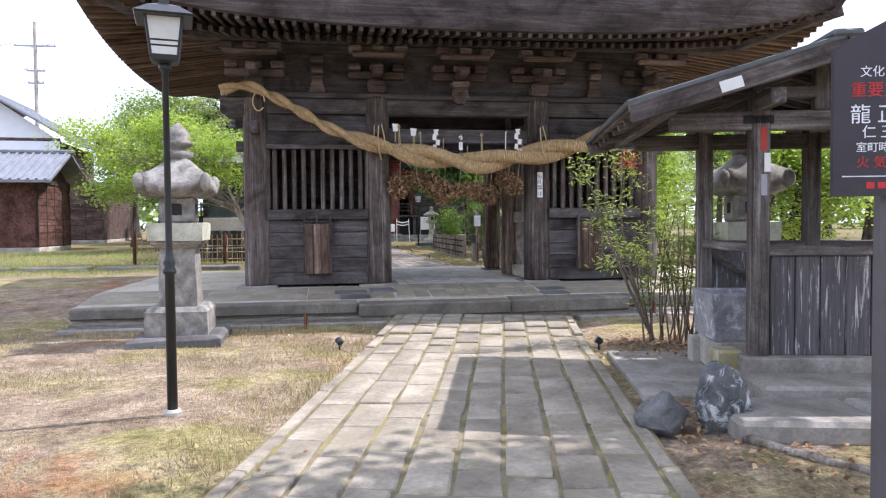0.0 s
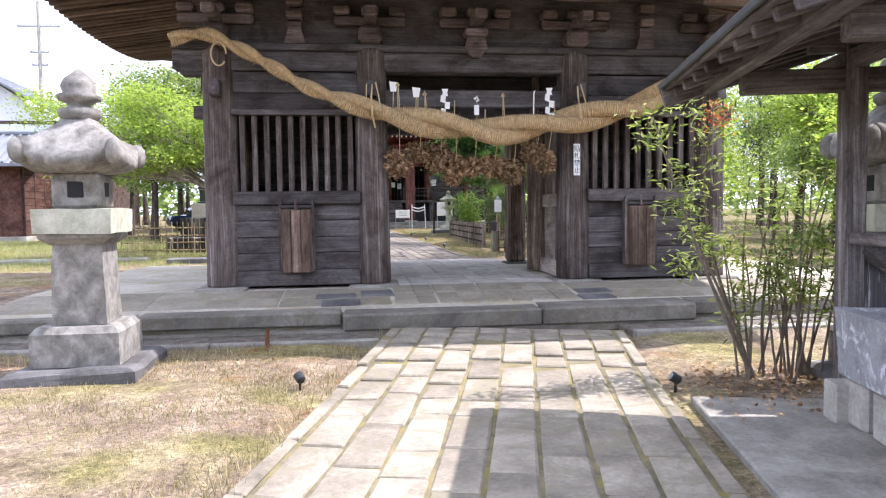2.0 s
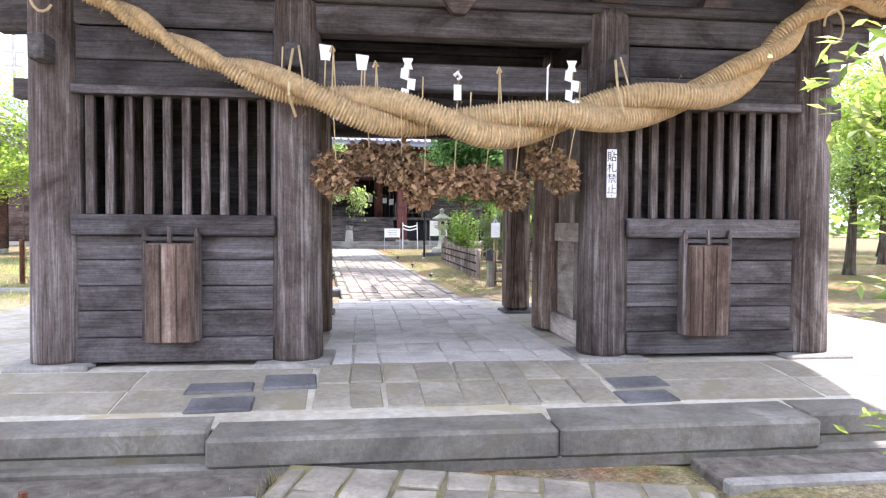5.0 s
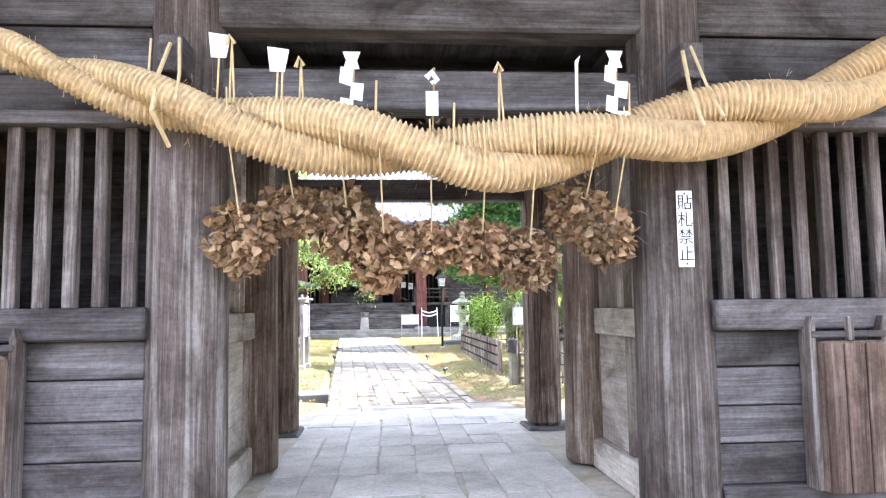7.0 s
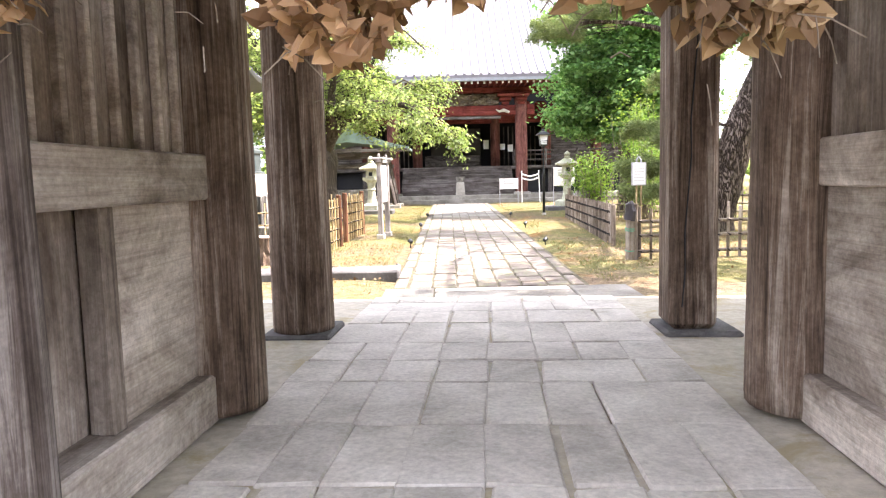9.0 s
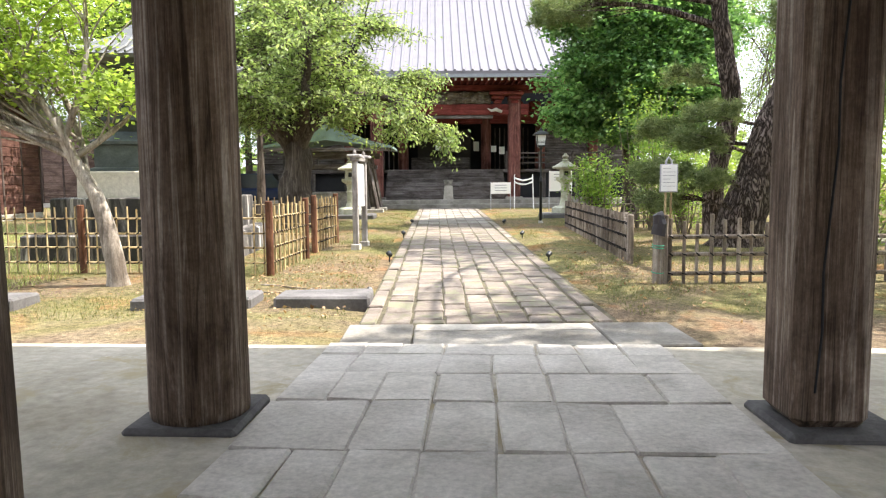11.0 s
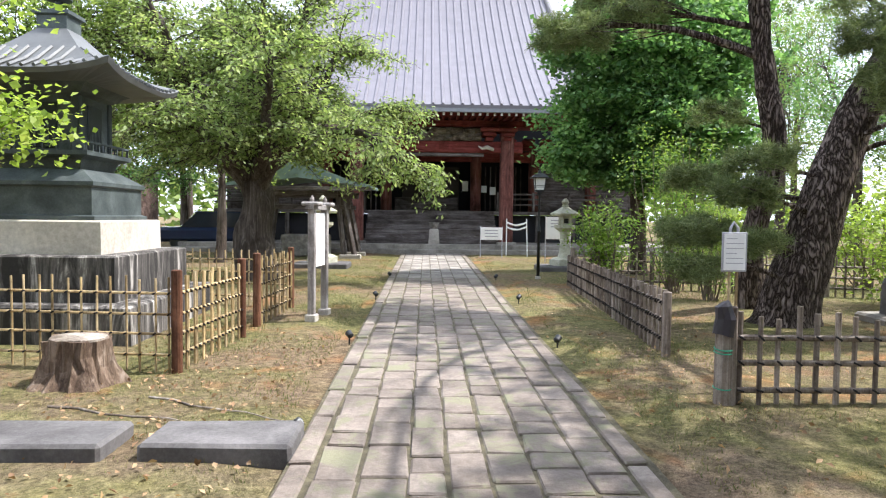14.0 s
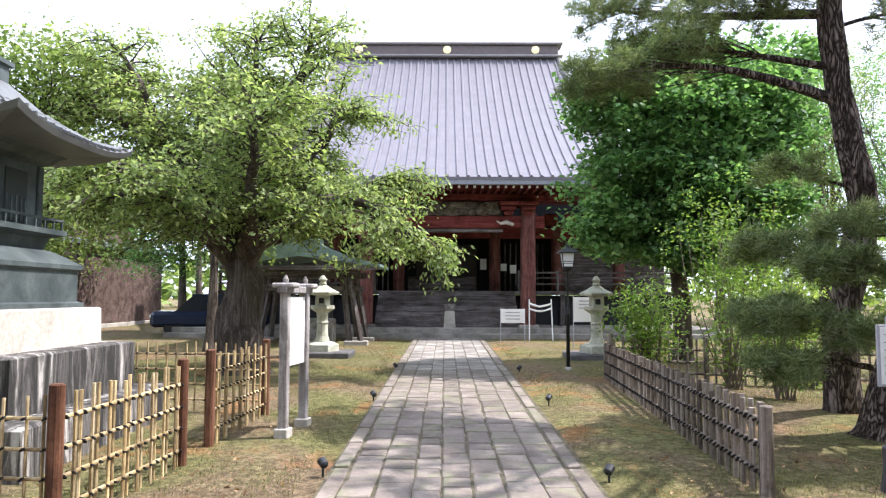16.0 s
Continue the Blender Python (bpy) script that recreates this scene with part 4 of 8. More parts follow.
street_lamp(pose(-1.30, 6.5, -0.02, 0, 0, 12), 3.24, "path lamps", "black iron lamp post with a milky four-sided lantern")


def stone_lantern_large(m):
    s = thing("stone_lantern", m, "tall weathered stone lantern with a curled roof on a square base", "stone lantern")
    T = math.pi / 4
    q = math.sqrt(0.5) * 2

    def tier(name, rows, mat, sides=4, seed=1.0, amount=0.012, label="", smooth=False):
        b = lathe(bmesh.new(), [(r * (q / 2 * 2 if sides == 4 else 1), z) for r, z in rows], sides, T if sides == 4 else 0)
        bmesh.ops.subdivide_edges(b, edges=b.edges[:], cuts=2, use_grid_fill=True)
        roughen(b, amount, 5.0, seed)
        return part(name, b, mat, s, label, smooth)

    tier("ground_slab", [(0.68, -0.05), (0.67, 0.06), (0.60, 0.10)], slab_stone, seed=1, amount=0.05)
    tier("base_block", [(0.46, 0.10), (0.46, 0.40), (0.40, 0.46)], lantern_stone, seed=2)
    tier("shaft", [(0.285, 0.46), (0.255, 1.22)], lantern_stone, seed=3)
    tier("collar", [(0.27, 1.20), (0.36, 1.26), (0.36, 1.30)], lantern_stone, seed=4)
    tier("table", [(0.40, 1.30), (0.405, 1.52)], lantern_light, seed=5, label="pale greenish stone block")
    b = boxed(-0.25, 0.25, -0.25, 0.25, 1.52, 1.86, 0.03)
    part("fire_box", roughen(b, 0.012, 5, 6), lantern_stone, s)
    # dark blocks on the solid fire box paint the shade of its openings
    for a in (0, 90, 180, 270):
        o = part("opening", boxed(-0.09, 0.09, -0.256, -0.2, 1.62, 1.78, 0.03), shade_and_plate, s)
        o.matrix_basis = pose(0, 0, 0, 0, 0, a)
    b = bmesh.new()
    n = 24
    rings = []
    for r, z, curl in ((0.24, 1.84, 0), (0.46, 1.86, 0.06), (0.58, 1.92, 0.12), (0.58, 1.98, 0.17), (0.47, 2.08, 0.10), (0.38, 2.18, 0.03), (0.27, 2.27, 0), (0.16, 2.36, 0)):
        ring = []
        for j in range(n):
            a = 2 * math.pi * j / n
            corner = max(0, math.cos(4 * (a - math.pi / 4))) ** 2
            rr = r * (1 + 0.18 * corner)
            ring.append(b.verts.new((rr * math.cos(a), rr * math.sin(a), z + curl * corner)))
        rings.append(ring)
    for r0, r1 in zip(rings, rings[1:]):
        for j in range(n):
            b.faces.new((r0[j], r0[(j + 1) % n], r1[(j + 1) % n], r1[j]))
    b.faces.new(rings[0][::-1])
    b.faces.new(rings[-1])
    part("roof", roughen(b, 0.02, 5, 7), lantern_stone, s, smooth=True)
    for k in range(4):
        a = math.pi / 4 + k * math.pi / 2
        c = bmesh.new()
        bmesh.ops.create_uvsphere(c, u_segments=10, v_segments=6, radius=0.10)
        for v in c.verts:
            v.co = Vector((v.co.x * 1.1, v.co.y * 0.8, v.co.z * 1.2))
        o = part("roof_curl", roughen(c, 0.015, 8, k), lantern_stone, s, smooth=True)
        o.matrix_basis = pose(0.66 * math.cos(a), 0.66 * math.sin(a), 2.04, 0, 0, math.degrees(a))
    part("finial", roughen(lathe(bmesh.new(), [(0.17, 2.34), (0.22, 2.39), (0.23, 2.44), (0.13, 2.47), (0.12, 2.50), (0.22, 2.53), (0.24, 2.57), (0.17, 2.60), (0.19, 2.66), (0.15, 2.73), (0.07, 2.78), (0.02, 2.82)], 14), 0.01, 6, 3), lantern_stone, s, smooth=True)
    return s


stone_lantern_large(pose(-2.02, 10.25, 0.02, 0, 0, 2) @ Matrix.Diagonal((0.83, 0.83, 1, 1)))

stone_lantern_large(pose(4.9, 8.55, 0.02, 0, 0, -12) @ Matrix.Diagonal((0.76, 0.76, 0.97, 1)))


def boulder(name, m, size, mat, label, seed):
    b = bmesh.new()
    bmesh.ops.create_icosphere(b, subdivisions=3, radius=1)
    for v in b.verts:
        n = noise.noise_vector(v.co * 1.1 + Vector((seed, 0, 0))) * 0.35 + noise.noise_vector(v.co * 3 + Vector((seed, 3, 0))) * 0.1
        v.co = Vector(((v.co.x + n.x) * size[0], (v.co.y + n.y) * size[1], (v.co.z + n.z) * size[2]))
    o = tagged(part(name, b, mat), label, "rock")
    o.matrix_basis = m
    return o


boulder("rock", pose(2.36, 5.55, 0.07, 0, 0, 20), (0.21, 0.18, 0.17), rock_stone, "dark grey angular boulder beside the paving", 2.0)
boulder("rock", pose(2.76, 5.42, 0.18, 0, 0, 60), (0.19, 0.17, 0.30), lichen_rock, "upright boulder spotted with white lichen", 5.0)


# ---- water pavilion beside the way ----
def build_pavilion():
    P = thing("water_pavilion", fore(2.95, 3.25), "small weathered timber pavilion with a low gabled roof", "pavilion")
    inv = pose(-2.95, -3.25, 0)

    def pp(name, bm, mat, label=""):
        o = part(name, bm, mat, P, label)
        o.matrix_basis = inv
        return o

    for u in (2.5, 3.62):
        for v in (2.45, 4.05):
            pp("post", boxed(u - 0.075, u + 0.075, v - 0.075, v + 0.075, 0.18, 2.62, 0.012), pav_wood)
    for v in (2.45, 4.05):
        pp("cross_beam", boxed(1.75, 4.35, v - 0.06, v + 0.06, 2.28, 2.44, 0.012), pav_wood_x)
        pp("rail", boxed(2.5, 4.5, v - 0.05, v + 0.05, 1.20, 1.29, 0.01), pav_wood_x)
        pp("gable_tie", boxed(2.2, 3.9, v - 0.045, v + 0.045, 2.55, 2.65, 0.01), pav_wood_x)
        pp("king_post", boxed(2.95, 3.07, v - 0.05, v + 0.05, 2.44, 2.85, 0.01), pav_wood)
    for u in (2.5, 3.62):
        pp("side_beam", boxed(u - 0.06, u + 0.06, 2.0, 4.6, 2.44, 2.57, 0.012), pav_wood_y)
    pp("side_beam", boxed(1.62, 1.72, 2.0, 4.62, 2.38, 2.48, 0.012), pav_wood_y)
    pp("rail", boxed(2.46, 2.54, 2.5, 4.0, 1.22, 1.30, 0.01), pav_wood_y)
    pp("rail", boxed(4.3, 4.38, 2.5, 4.0, 1.22, 1.30, 0.01), pav_wood_y)
    n = 9
    for k in range(n):
        u = 2.60 + k * 0.21
        pp("plank", boxed(u, u + 0.2, 2.43 + random.uniform(-0.005, 0.005), 2.465, 0.34, 1.20, 0.006), pav_plank)
    for k in range(8):
        u = 2.58 + k * 0.21
        pp("plank", boxed(u, u + 0.2, 4.06, 4.09, 0.42, 1.20, 0.006), pav_plank)
    b = bmesh.new()
    tube(b, [(2.56, 4.0, 1.18), (3.2, 4.0, 0.75)], 0.05, 4)
    pp("brace", b, pav_wood_x)
    # roof: boards, rafters, bargeboards
    for s in (-1, 1):
        ang = math.degrees(math.atan2(0.48, 1.66))
        t = Matrix.Translation((2.98, 0, 2.90)) @ Matrix.Rotation(radians(ang) * s, 4, "Y")
        o = pp("roof_slope", box(bmesh.new(), 0, s * 1.74, 1.92, 4.70, 0.02, 0.06, 0.006), roof_tin, "dull metal roof sheet")
        o.matrix_basis = inv @ t
        o = pp("roof_panel", box(bmesh.new(), 0, s * 1.70, 1.96, 4.66, -0.01, 0.02, 0.004), pav_wood_y)
        o.matrix_basis = inv @ t
        for k in range(9):
            v = 2.05 + k * 0.315
            o = pp("rafter", box(bmesh.new(), 0, s * 1.66, v - 0.03, v + 0.03, -0.08, -0.01, 0.006), pav_wood_x)
            o.matrix_basis = inv @ t
        for v in (1.94, 4.66):
            o = pp("bargeboard", box(bmesh.new(), 0, s * 1.74, v - 0.02, v + 0.02, -0.13, 0.03, 0.008), pav_wood_x)
            o.matrix_basis = inv @ t
    o = pp("patch_plate", box(bmesh.new(), -1.02, -0.84, 1.914, 1.918, -0.11, -0.02, 0.001), white_paint, "pale metal patch nailed on the bargeboard")
    o.matrix_basis = inv @ Matrix.Translation((2.98, 0, 2.90)) @ Matrix.Rotation(radians(-16), 4, "Y")
    pp("ridge_cap", boxed(2.86, 3.10, 1.90, 4.72, 2.93, 2.99, 0.02), roof_tin)
    # paper slips and plates stuck on the timber
    for u, z0, z1, mat in ((2.515, 2.10, 2.30, red_tag), (2.545, 1.92, 2.08, white_paint), (2.52, 1.72, 1.90, grey_plate)):
        pp("paper_slip", boxed(u - 0.025, u + 0.025, 2.366, 2.374, z0, z1, 0.001), mat)
    pp("name_plate", boxed(2.72, 2.95, 4.05, 4.056, 1.24, 1.29, 0.002), grey_plate)
    pp("name_plate", boxed(2.35, 2.6, 2.375, 2.382, 2.33, 2.40, 0.002), shade_and_plate)
    pp("name_plate", boxed(3.2, 3.25, 2.38, 2.388, 2.5, 2.66, 0.002), shade_and_plate)
    base = tagged(part("pavilion_base", boxed(2.3, 4.9, 1.75, 2.3, 0.0, 0.22, 0.03), kerb_stone), "long worn stone step under the pavilion", "step", kind="structure")
    base.matrix_basis = FORE
    o = tagged(part("pavilion_base", boxed(2.36, 4.9, 2.3, 2.55, 0.0, 0.34, 0.02), kerb_stone), "stone sill carrying the plank wall", "step", kind="structure")
    o.matrix_basis = FORE
    for u0, u1 in ((1.88, 2.85), (2.87, 4.4)):
        o = tagged(part("stone_step", roughen(boxed(u0, u1, 1.0, 1.74, -0.05, 0.15, 0.03), 0.012, 3, u0), kerb_stone), "broad low cracked stone slab", "step", "pavilion steps", kind="structure")
        o.matrix_basis = FORE
    o = tagged(part("pavilion_floor", boxed(1.5, 4.6, 2.3, 4.4, -0.05, 0.015, 0.01), kerb_stone), "smooth grey concrete floor", "floor", kind="structure")
    o.matrix_basis = FORE


pav_plank = peeling("peeling_plank")
roof_tin = plain("dull_roof_metal", (0.10, 0.11, 0.115), 0.5, 0.3, 0.2, 5, 0.2)
red_tag = plain("red_paper_slip", (0.42, 0.05, 0.03), 0.7)
grey_plate = plain("grey_plate", (0.34, 0.34, 0.36), 0.5)
build_pavilion()


def build_trough():
    t = thing("stone_trough", fore(2.98, 3.5), "thick carved stone water trough on stone feet", "trough")
    bm = bmesh.new()
    prof = [(-0.62, 0.34), (0.62, 0.34), (0.66, 0.80), (0.56, 0.80), (0.53, 0.56), (-0.53, 0.56), (-0.56, 0.80), (-0.66, 0.80)]
    prism(bm, prof, 0.70, Matrix.Translation((0, -0.35, 0)))
    part("basin", roughen(bm, 0.012, 4, 2), trough_stone, t)
    for y in (-0.35, 0.27):
        part("end_wall", roughen(boxed(-0.64, 0.64, y, y + 0.08, 0.34, 0.80, 0.02), 0.008, 4, y), trough_stone, t)
    part("water", boxed(-0.54, 0.54, -0.28, 0.28, 0.6, 0.70, 0.002), water_mat, t)
    for x, y in ((-0.45, -0.2), (0.45, -0.2), (-0.45, 0.2), (0.45, 0.2)):
        part("foot_stone", roughen(boxed(x - 0.15, x + 0.15, y - 0.16, y + 0.16, 0.0, 0.34, 0.03), 0.01, 4, x), concrete, t)
    o = tagged(part("concrete_block", roughen(boxed(-0.1, 0.1, -0.1, 0.1, 0, 0.28, 0.01), 0.004), concrete), "small square concrete block with a yellow side", "block")
    o.matrix_basis = fore(2.40, 3.86)
    o = tagged(part("concrete_block", roughen(boxed(-0.12, 0.12, -0.14, 0.14, 0, 0.32, 0.02), 0.006), moss_stone), "mossy yellow-sided stone block", "block")
    o.matrix_basis = fore(2.36, 2.85)


trough_stone = stone("white_stained_stone", (0.16, 0.16, 0.165), (0.27, 0.27, 0.275), (0.36, 0.36, 0.36), 3.0, bump=0.6, vary=0, spots=(0.62, 0.62, 0.64))
moss_stone = stone("yellow_moss_stone", (0.22, 0.2, 0.12), (0.35, 0.32, 0.2), (0.45, 0.42, 0.3), 3.0, vary=0, spots=(0.42, 0.34, 0.08))
water_mat = plain("still_water", (0.05, 0.06, 0.045), 0.08, bump=0)
build_trough()


def build_notice():
    n = thing("notice_board", fore(2.2, -0.3), "dark metal notice board with white and red characters on a post", "sign")
    part("post", boxed(-0.12, -0.04, -0.02, 0.06, -0.05, 2.3, 0.01), dark_post, n)
    b = bmesh.new()
    prism(b, [(-0.36, 1.61), (0.40, 1.61), (0.40, 2.30), (0.02, 2.50), (-0.36, 2.30)], 0.03, Matrix.Translation((0, -0.06, 0)))
    part("panel", b, board_paint, n)
    rows = [("文化", 0.055, white_ink, -0.19, 2.185), ("重要文", 0.075, red_ink, -0.175, 2.10), ("龍 正", 0.095, white_ink, -0.18, 1.985), ("仁 王", 0.065, white_ink, -0.16, 1.905), ("室町時", 0.05, white_ink, -0.185, 1.835), ("火 気", 0.06, red_ink, -0.19, 1.765)]
    for text, size, mat, x, z in rows:
        o = part("lettering", words(text, size, mat), mat, n)
        o.matrix_basis = pose(x, -0.0625, z)
    part("white_line", boxed(-0.32, 0.32, -0.063, -0.0605, 1.70, 1.705, 0.0005), white_ink, n)
    for k in range(4):
        part("maker_mark", boxed(-0.21 + k * 0.05, -0.175 + k * 0.05, -0.063, -0.0605, 1.645, 1.675, 0.0005), red_ink, n)
    part("red_emblem", boxed(-0.08, 0.08, -0.063, -0.0605, 2.23, 2.34, 0.02), red_ink, n)


dark_post = plain("brown_grey_post", (0.10, 0.09, 0.09), 0.6)
board_paint = plain("dark_board_paint", (0.035, 0.03, 0.035), 0.5, var=0.15)
white_ink = plain("white_lettering", (0.75, 0.76, 0.78), 0.6, bump=0)
red_ink = plain("red_lettering", (0.50, 0.03, 0.03), 0.6, bump=0)
build_notice()


lens_glass = plain("lamp_lens", (0.30, 0.31, 0.30), 0.2, bump=0)


def spotlight(m, label, lean=0):
    s = thing("spotlight", m, label, "lamp", "ground spotlights along the path")
    b = bmesh.new()
    tube(b, [(0, 0, -0.05), (0, 0, 0.06)], 0.012, 8)
    part("spike", b, black_metal, s)
    b = lathe(bmesh.new(), [(0.022, -0.05), (0.04, -0.035), (0.044, 0.035), (0.038, 0.04)], 12)
    o = part("head", b, black_metal, s)
    o.matrix_basis = pose(0, 0, 0.08, -60 + lean, 0, 0)
    o = part("lens", lathe(bmesh.new(), [(0.030, 0.038), (0.030, 0.043)], 12), lens_glass, s)
    o.matrix_basis = pose(0, 0, 0.08, -60 + lean, 0, 0)
    return s


for x, y, r in ((3.12, 8.75, 80), (0.02, 9.3, 30)):
    spotlight(pose(x, y, 0.0, 0, 0, r), "small black ground spotlight on a spike beside the paving")
for k, (x, y) in enumerate(((-0.46, 10.9), (5.0, 11.2))):
    b = bmesh.new()
    tube(b, [(0, 0, -0.1), (0.01, 0, 0.24)], [0.028, 0.024], 8)
    o = tagged(part("short_stake", b, brown_post), "short rusty-brown stake standing in the ground", "stake", "stakes before the platform")
    o.matrix_basis = pose(x, y, 0)


# ---- plants ----
def limb(bm, a, b, r0, r1, bend=0.15, rng=random, n=5, segs=7):
    a, b = Vector(a), Vector(b)
    off = Vector((rng.uniform(-1, 1), rng.uniform(-1, 1), rng.uniform(-0.2, 0.8))) * (b - a).length * bend
    pts = [a.lerp(b, k / n) + off * math.sin(math.pi * k / n) for k in range(n + 1)]
    tube(bm, pts, [r0 + (r1 - r0) * k / n for k in range(n + 1)], segs, False)
    return pts


def tree(m, trunk, radii, regions, leaf_mat, bark_mat, label, leaf=0.1, clump=26, spread=0.32, name="tree", droop=0.3, seed=1, fork=0.5, narrow=0.4, group="", limb_r=0.06, gap=0.0):
    """trunk: points with radii; regions: (x, y, z, rx, ry, rz, number of clumps) filled with leaf clumps, each on its own limb."""
    rng, nrg = random.Random(seed), np.random.default_rng(seed)
    t = thing(name, m, label, "tree", group)
    b = bmesh.new()
    line = spline(trunk, 5)
    rr = [radii[0] + (radii[1] - radii[0]) * (k / (len(line) - 1)) ** 0.8 for k in range(len(line))]
    rr[0] *= 1.35
    rr[1] *= 1.15
    tube(b, line, rr, 14, True)
    centres = []
    for x, y, z, rx, ry, rz, count in regions:
        hub = line[-1 - rng.randrange(max(1, int(len(line) * fork)))]
        mid = Vector((x, y, z)) + Vector((0, 0, -rz * 0.4))
        pts = limb(b, hub, mid, limb_r, limb_r * 0.5, 0.12, rng)
        for k in range(count):
            while True:
                q = Vector((rng.uniform(-1, 1), rng.uniform(-1, 1), rng.uniform(-1, 1)))
                if 0.3 < q.length < 1 and (not gap or noise.noise(Vector((q.x * rx, q.y * ry, q.z * rz)) * 0.9 + Vector((seed, 0, 0))) > -gap):
                    break
            c = Vector((x + q.x * rx, y + q.y * ry, z + q.z * rz))
            centres.append(c)
            if k % 3 == 0:
                s = pts[rng.randrange(1, len(pts))]
                limb(b, s, c, limb_r * 0.35, 0.006, 0.12, rng, 4, 5)
    roughen(b, radii[0] * 0.12, 3.0, seed)
    part("trunk", b, bark_mat, t, smooth=True)
    cc = np.array([tuple(c) for c in centres])
    pts = np.repeat(cc, clump, axis=0) + nrg.normal(size=(len(cc) * clump, 3)) * np.array((spread, spread, spread * 0.55))
    part("crown", leaves_mesh("crown", pts, leaf, droop, narrow, 0.25, nrg), leaf_mat, t)
    return t


def pine(m, trunk, radii, pads, label, seed=1, second=None):
    """pads: (x, y, z, radius, tufts): flat cushions of needle tufts on bare limbs."""
    rng, nrg = random.Random(seed), np.random.default_rng(seed)
    t = thing("pine_tree", m, label, "tree")
    b = bmesh.new()
    line = spline(trunk, 8)
    rr = [radii[0] + (radii[1] - radii[0]) * (k / (len(line) - 1)) ** 0.7 for k in range(len(line))]
    for k, f in enumerate((1.4, 1.28, 1.16, 1.08, 1.03)):
        rr[k] *= f
    rings = 26
    tube(b, line, rr, rings, True)
    for v in b.verts:
        q = Vector((v.co.x * 7, v.co.y * 7, v.co.z * 1.6))
        v.co += noise.noise_vector(q + Vector((seed, 0, 0))) * 0.035
    tuft_c = []
    for x, y, z, r, count in pads:
        c = Vector((x, y, z))
        hub = min(line, key=lambda p: (p - c).length + abs(p.z - z + 0.3) * 1.5)
        pts = limb(b, hub, c, max(0.03, min(0.08, (c - hub).length * 0.025)), 0.018, 0.14, rng, 7)
        for k in range(count):
            a, d = rng.uniform(0, 6.28), r * math.sqrt(rng.random())
            p = c + Vector((d * math.cos(a), d * math.sin(a), rng.uniform(-0.36, 0.36) * r - d * d * 0.1 / r))
            tuft_c.append(p)
            if k % 4 == 0:
                limb(b, pts[rng.randrange(3, len(pts))], p, 0.012, 0.004, 0.1, rng, 3, 4)
    part("trunk", b, pine_bark, t, smooth=True)
    per = 62
    n = len(tuft_c) * per
    c = np.repeat(np.array([tuple(p) for p in tuft_c]), per, axis=0)
    d = nrg.normal(size=(n, 3))
    d[:, 2] = d[:, 2] * 0.7 + 0.3
    d /= np.linalg.norm(d, axis=1)[:, None]
    L = nrg.uniform(0.10, 0.20, size=(n, 1))
    c = c + nrg.normal(size=(n, 3)) * 0.035
    s = np.cross(d, nrg.normal(size=(n, 3)))
    s /= np.linalg.norm(s, axis=1)[:, None]
    w = 0.0055
    verts = np.stack((c - s * w, c + s * w, c + d * L), axis=1).reshape(-1, 3)
    me = bpy.data.meshes.new("needles")
    me.vertices.add(n * 3)
    me.vertices.foreach_set("co", verts.reshape(-1))
    me.loops.add(n * 3)
    me.loops.foreach_set("vertex_index", np.arange(n * 3, dtype=np.int32))
    me.polygons.add(n)
    me.polygons.foreach_set("loop_start", np.arange(0, n * 3, 3, dtype=np.int32))
    me.polygons.foreach_set("loop_total", np.full(n, 3, dtype=np.int32))
    me.update(calc_edges=True)
    part("needles", me, needle, t)
    return t


def bark_plates():
    m, nt, b = shader("pine_bark_plates", 0.95, 0, 0.15)
    v = coords(nt, (1.0, 1.0, 0.24))
    vo = nt.nodes.new("ShaderNodeTexVoronoi")
    vo.feature = "DISTANCE_TO_EDGE"
    vo.inputs["Scale"].default_value = 12
    warp = nt.nodes.new("ShaderNodeVectorMath")
    nz = nt.nodes.new("ShaderNodeTexNoise")
    nz.inputs["Scale"].default_value = 5
    nz.inputs["Detail"].default_value = 6
    nt.links.new(v, nz.inputs["Vector"])
    sc = nt.nodes.new("ShaderNodeVectorMath")
    sc.operation = "SCALE"
    sc.inputs["Scale"].default_value = 0.55
    nt.links.new(nz.outputs["Color"], sc.inputs[0])
    nt.links.new(v, warp.inputs[0])
    nt.links.new(sc.outputs[0], warp.inputs[1])
    nt.links.new(warp.outputs[0], vo.inputs["Vector"])
    crack = ramp(nt, vo.outputs["Distance"], [(0.0, (0.030, 0.022, 0.018)), (0.09, (0.085, 0.064, 0.053)), (0.22, (0.15, 0.118, 0.10)), (0.4, (0.22, 0.182, 0.158))])
    fine = noisy(nt, v, 24, 8, 0.75)
    col = mixc(nt, 0.8, crack, ramp(nt, fine, [(0.3, (0.45,) * 3), (0.7, (1.5,) * 3)]), "MULTIPLY")
    nt.links.new(col, b.inputs["Base Color"])
    bumped(nt, b, ramp(nt, vo.outputs["Distance"], [(0, (0, 0, 0)), (0.16, (1, 1, 1))]), 1.0, 0.05)
    return m


pine_bark = bark_plates()
stump_bark = wood("stump_bark", (0.05, 0.035, 0.025), (0.17, 0.125, 0.09), (0.36, 0.29, 0.22), "z", bump=1.0, grain=0.5)


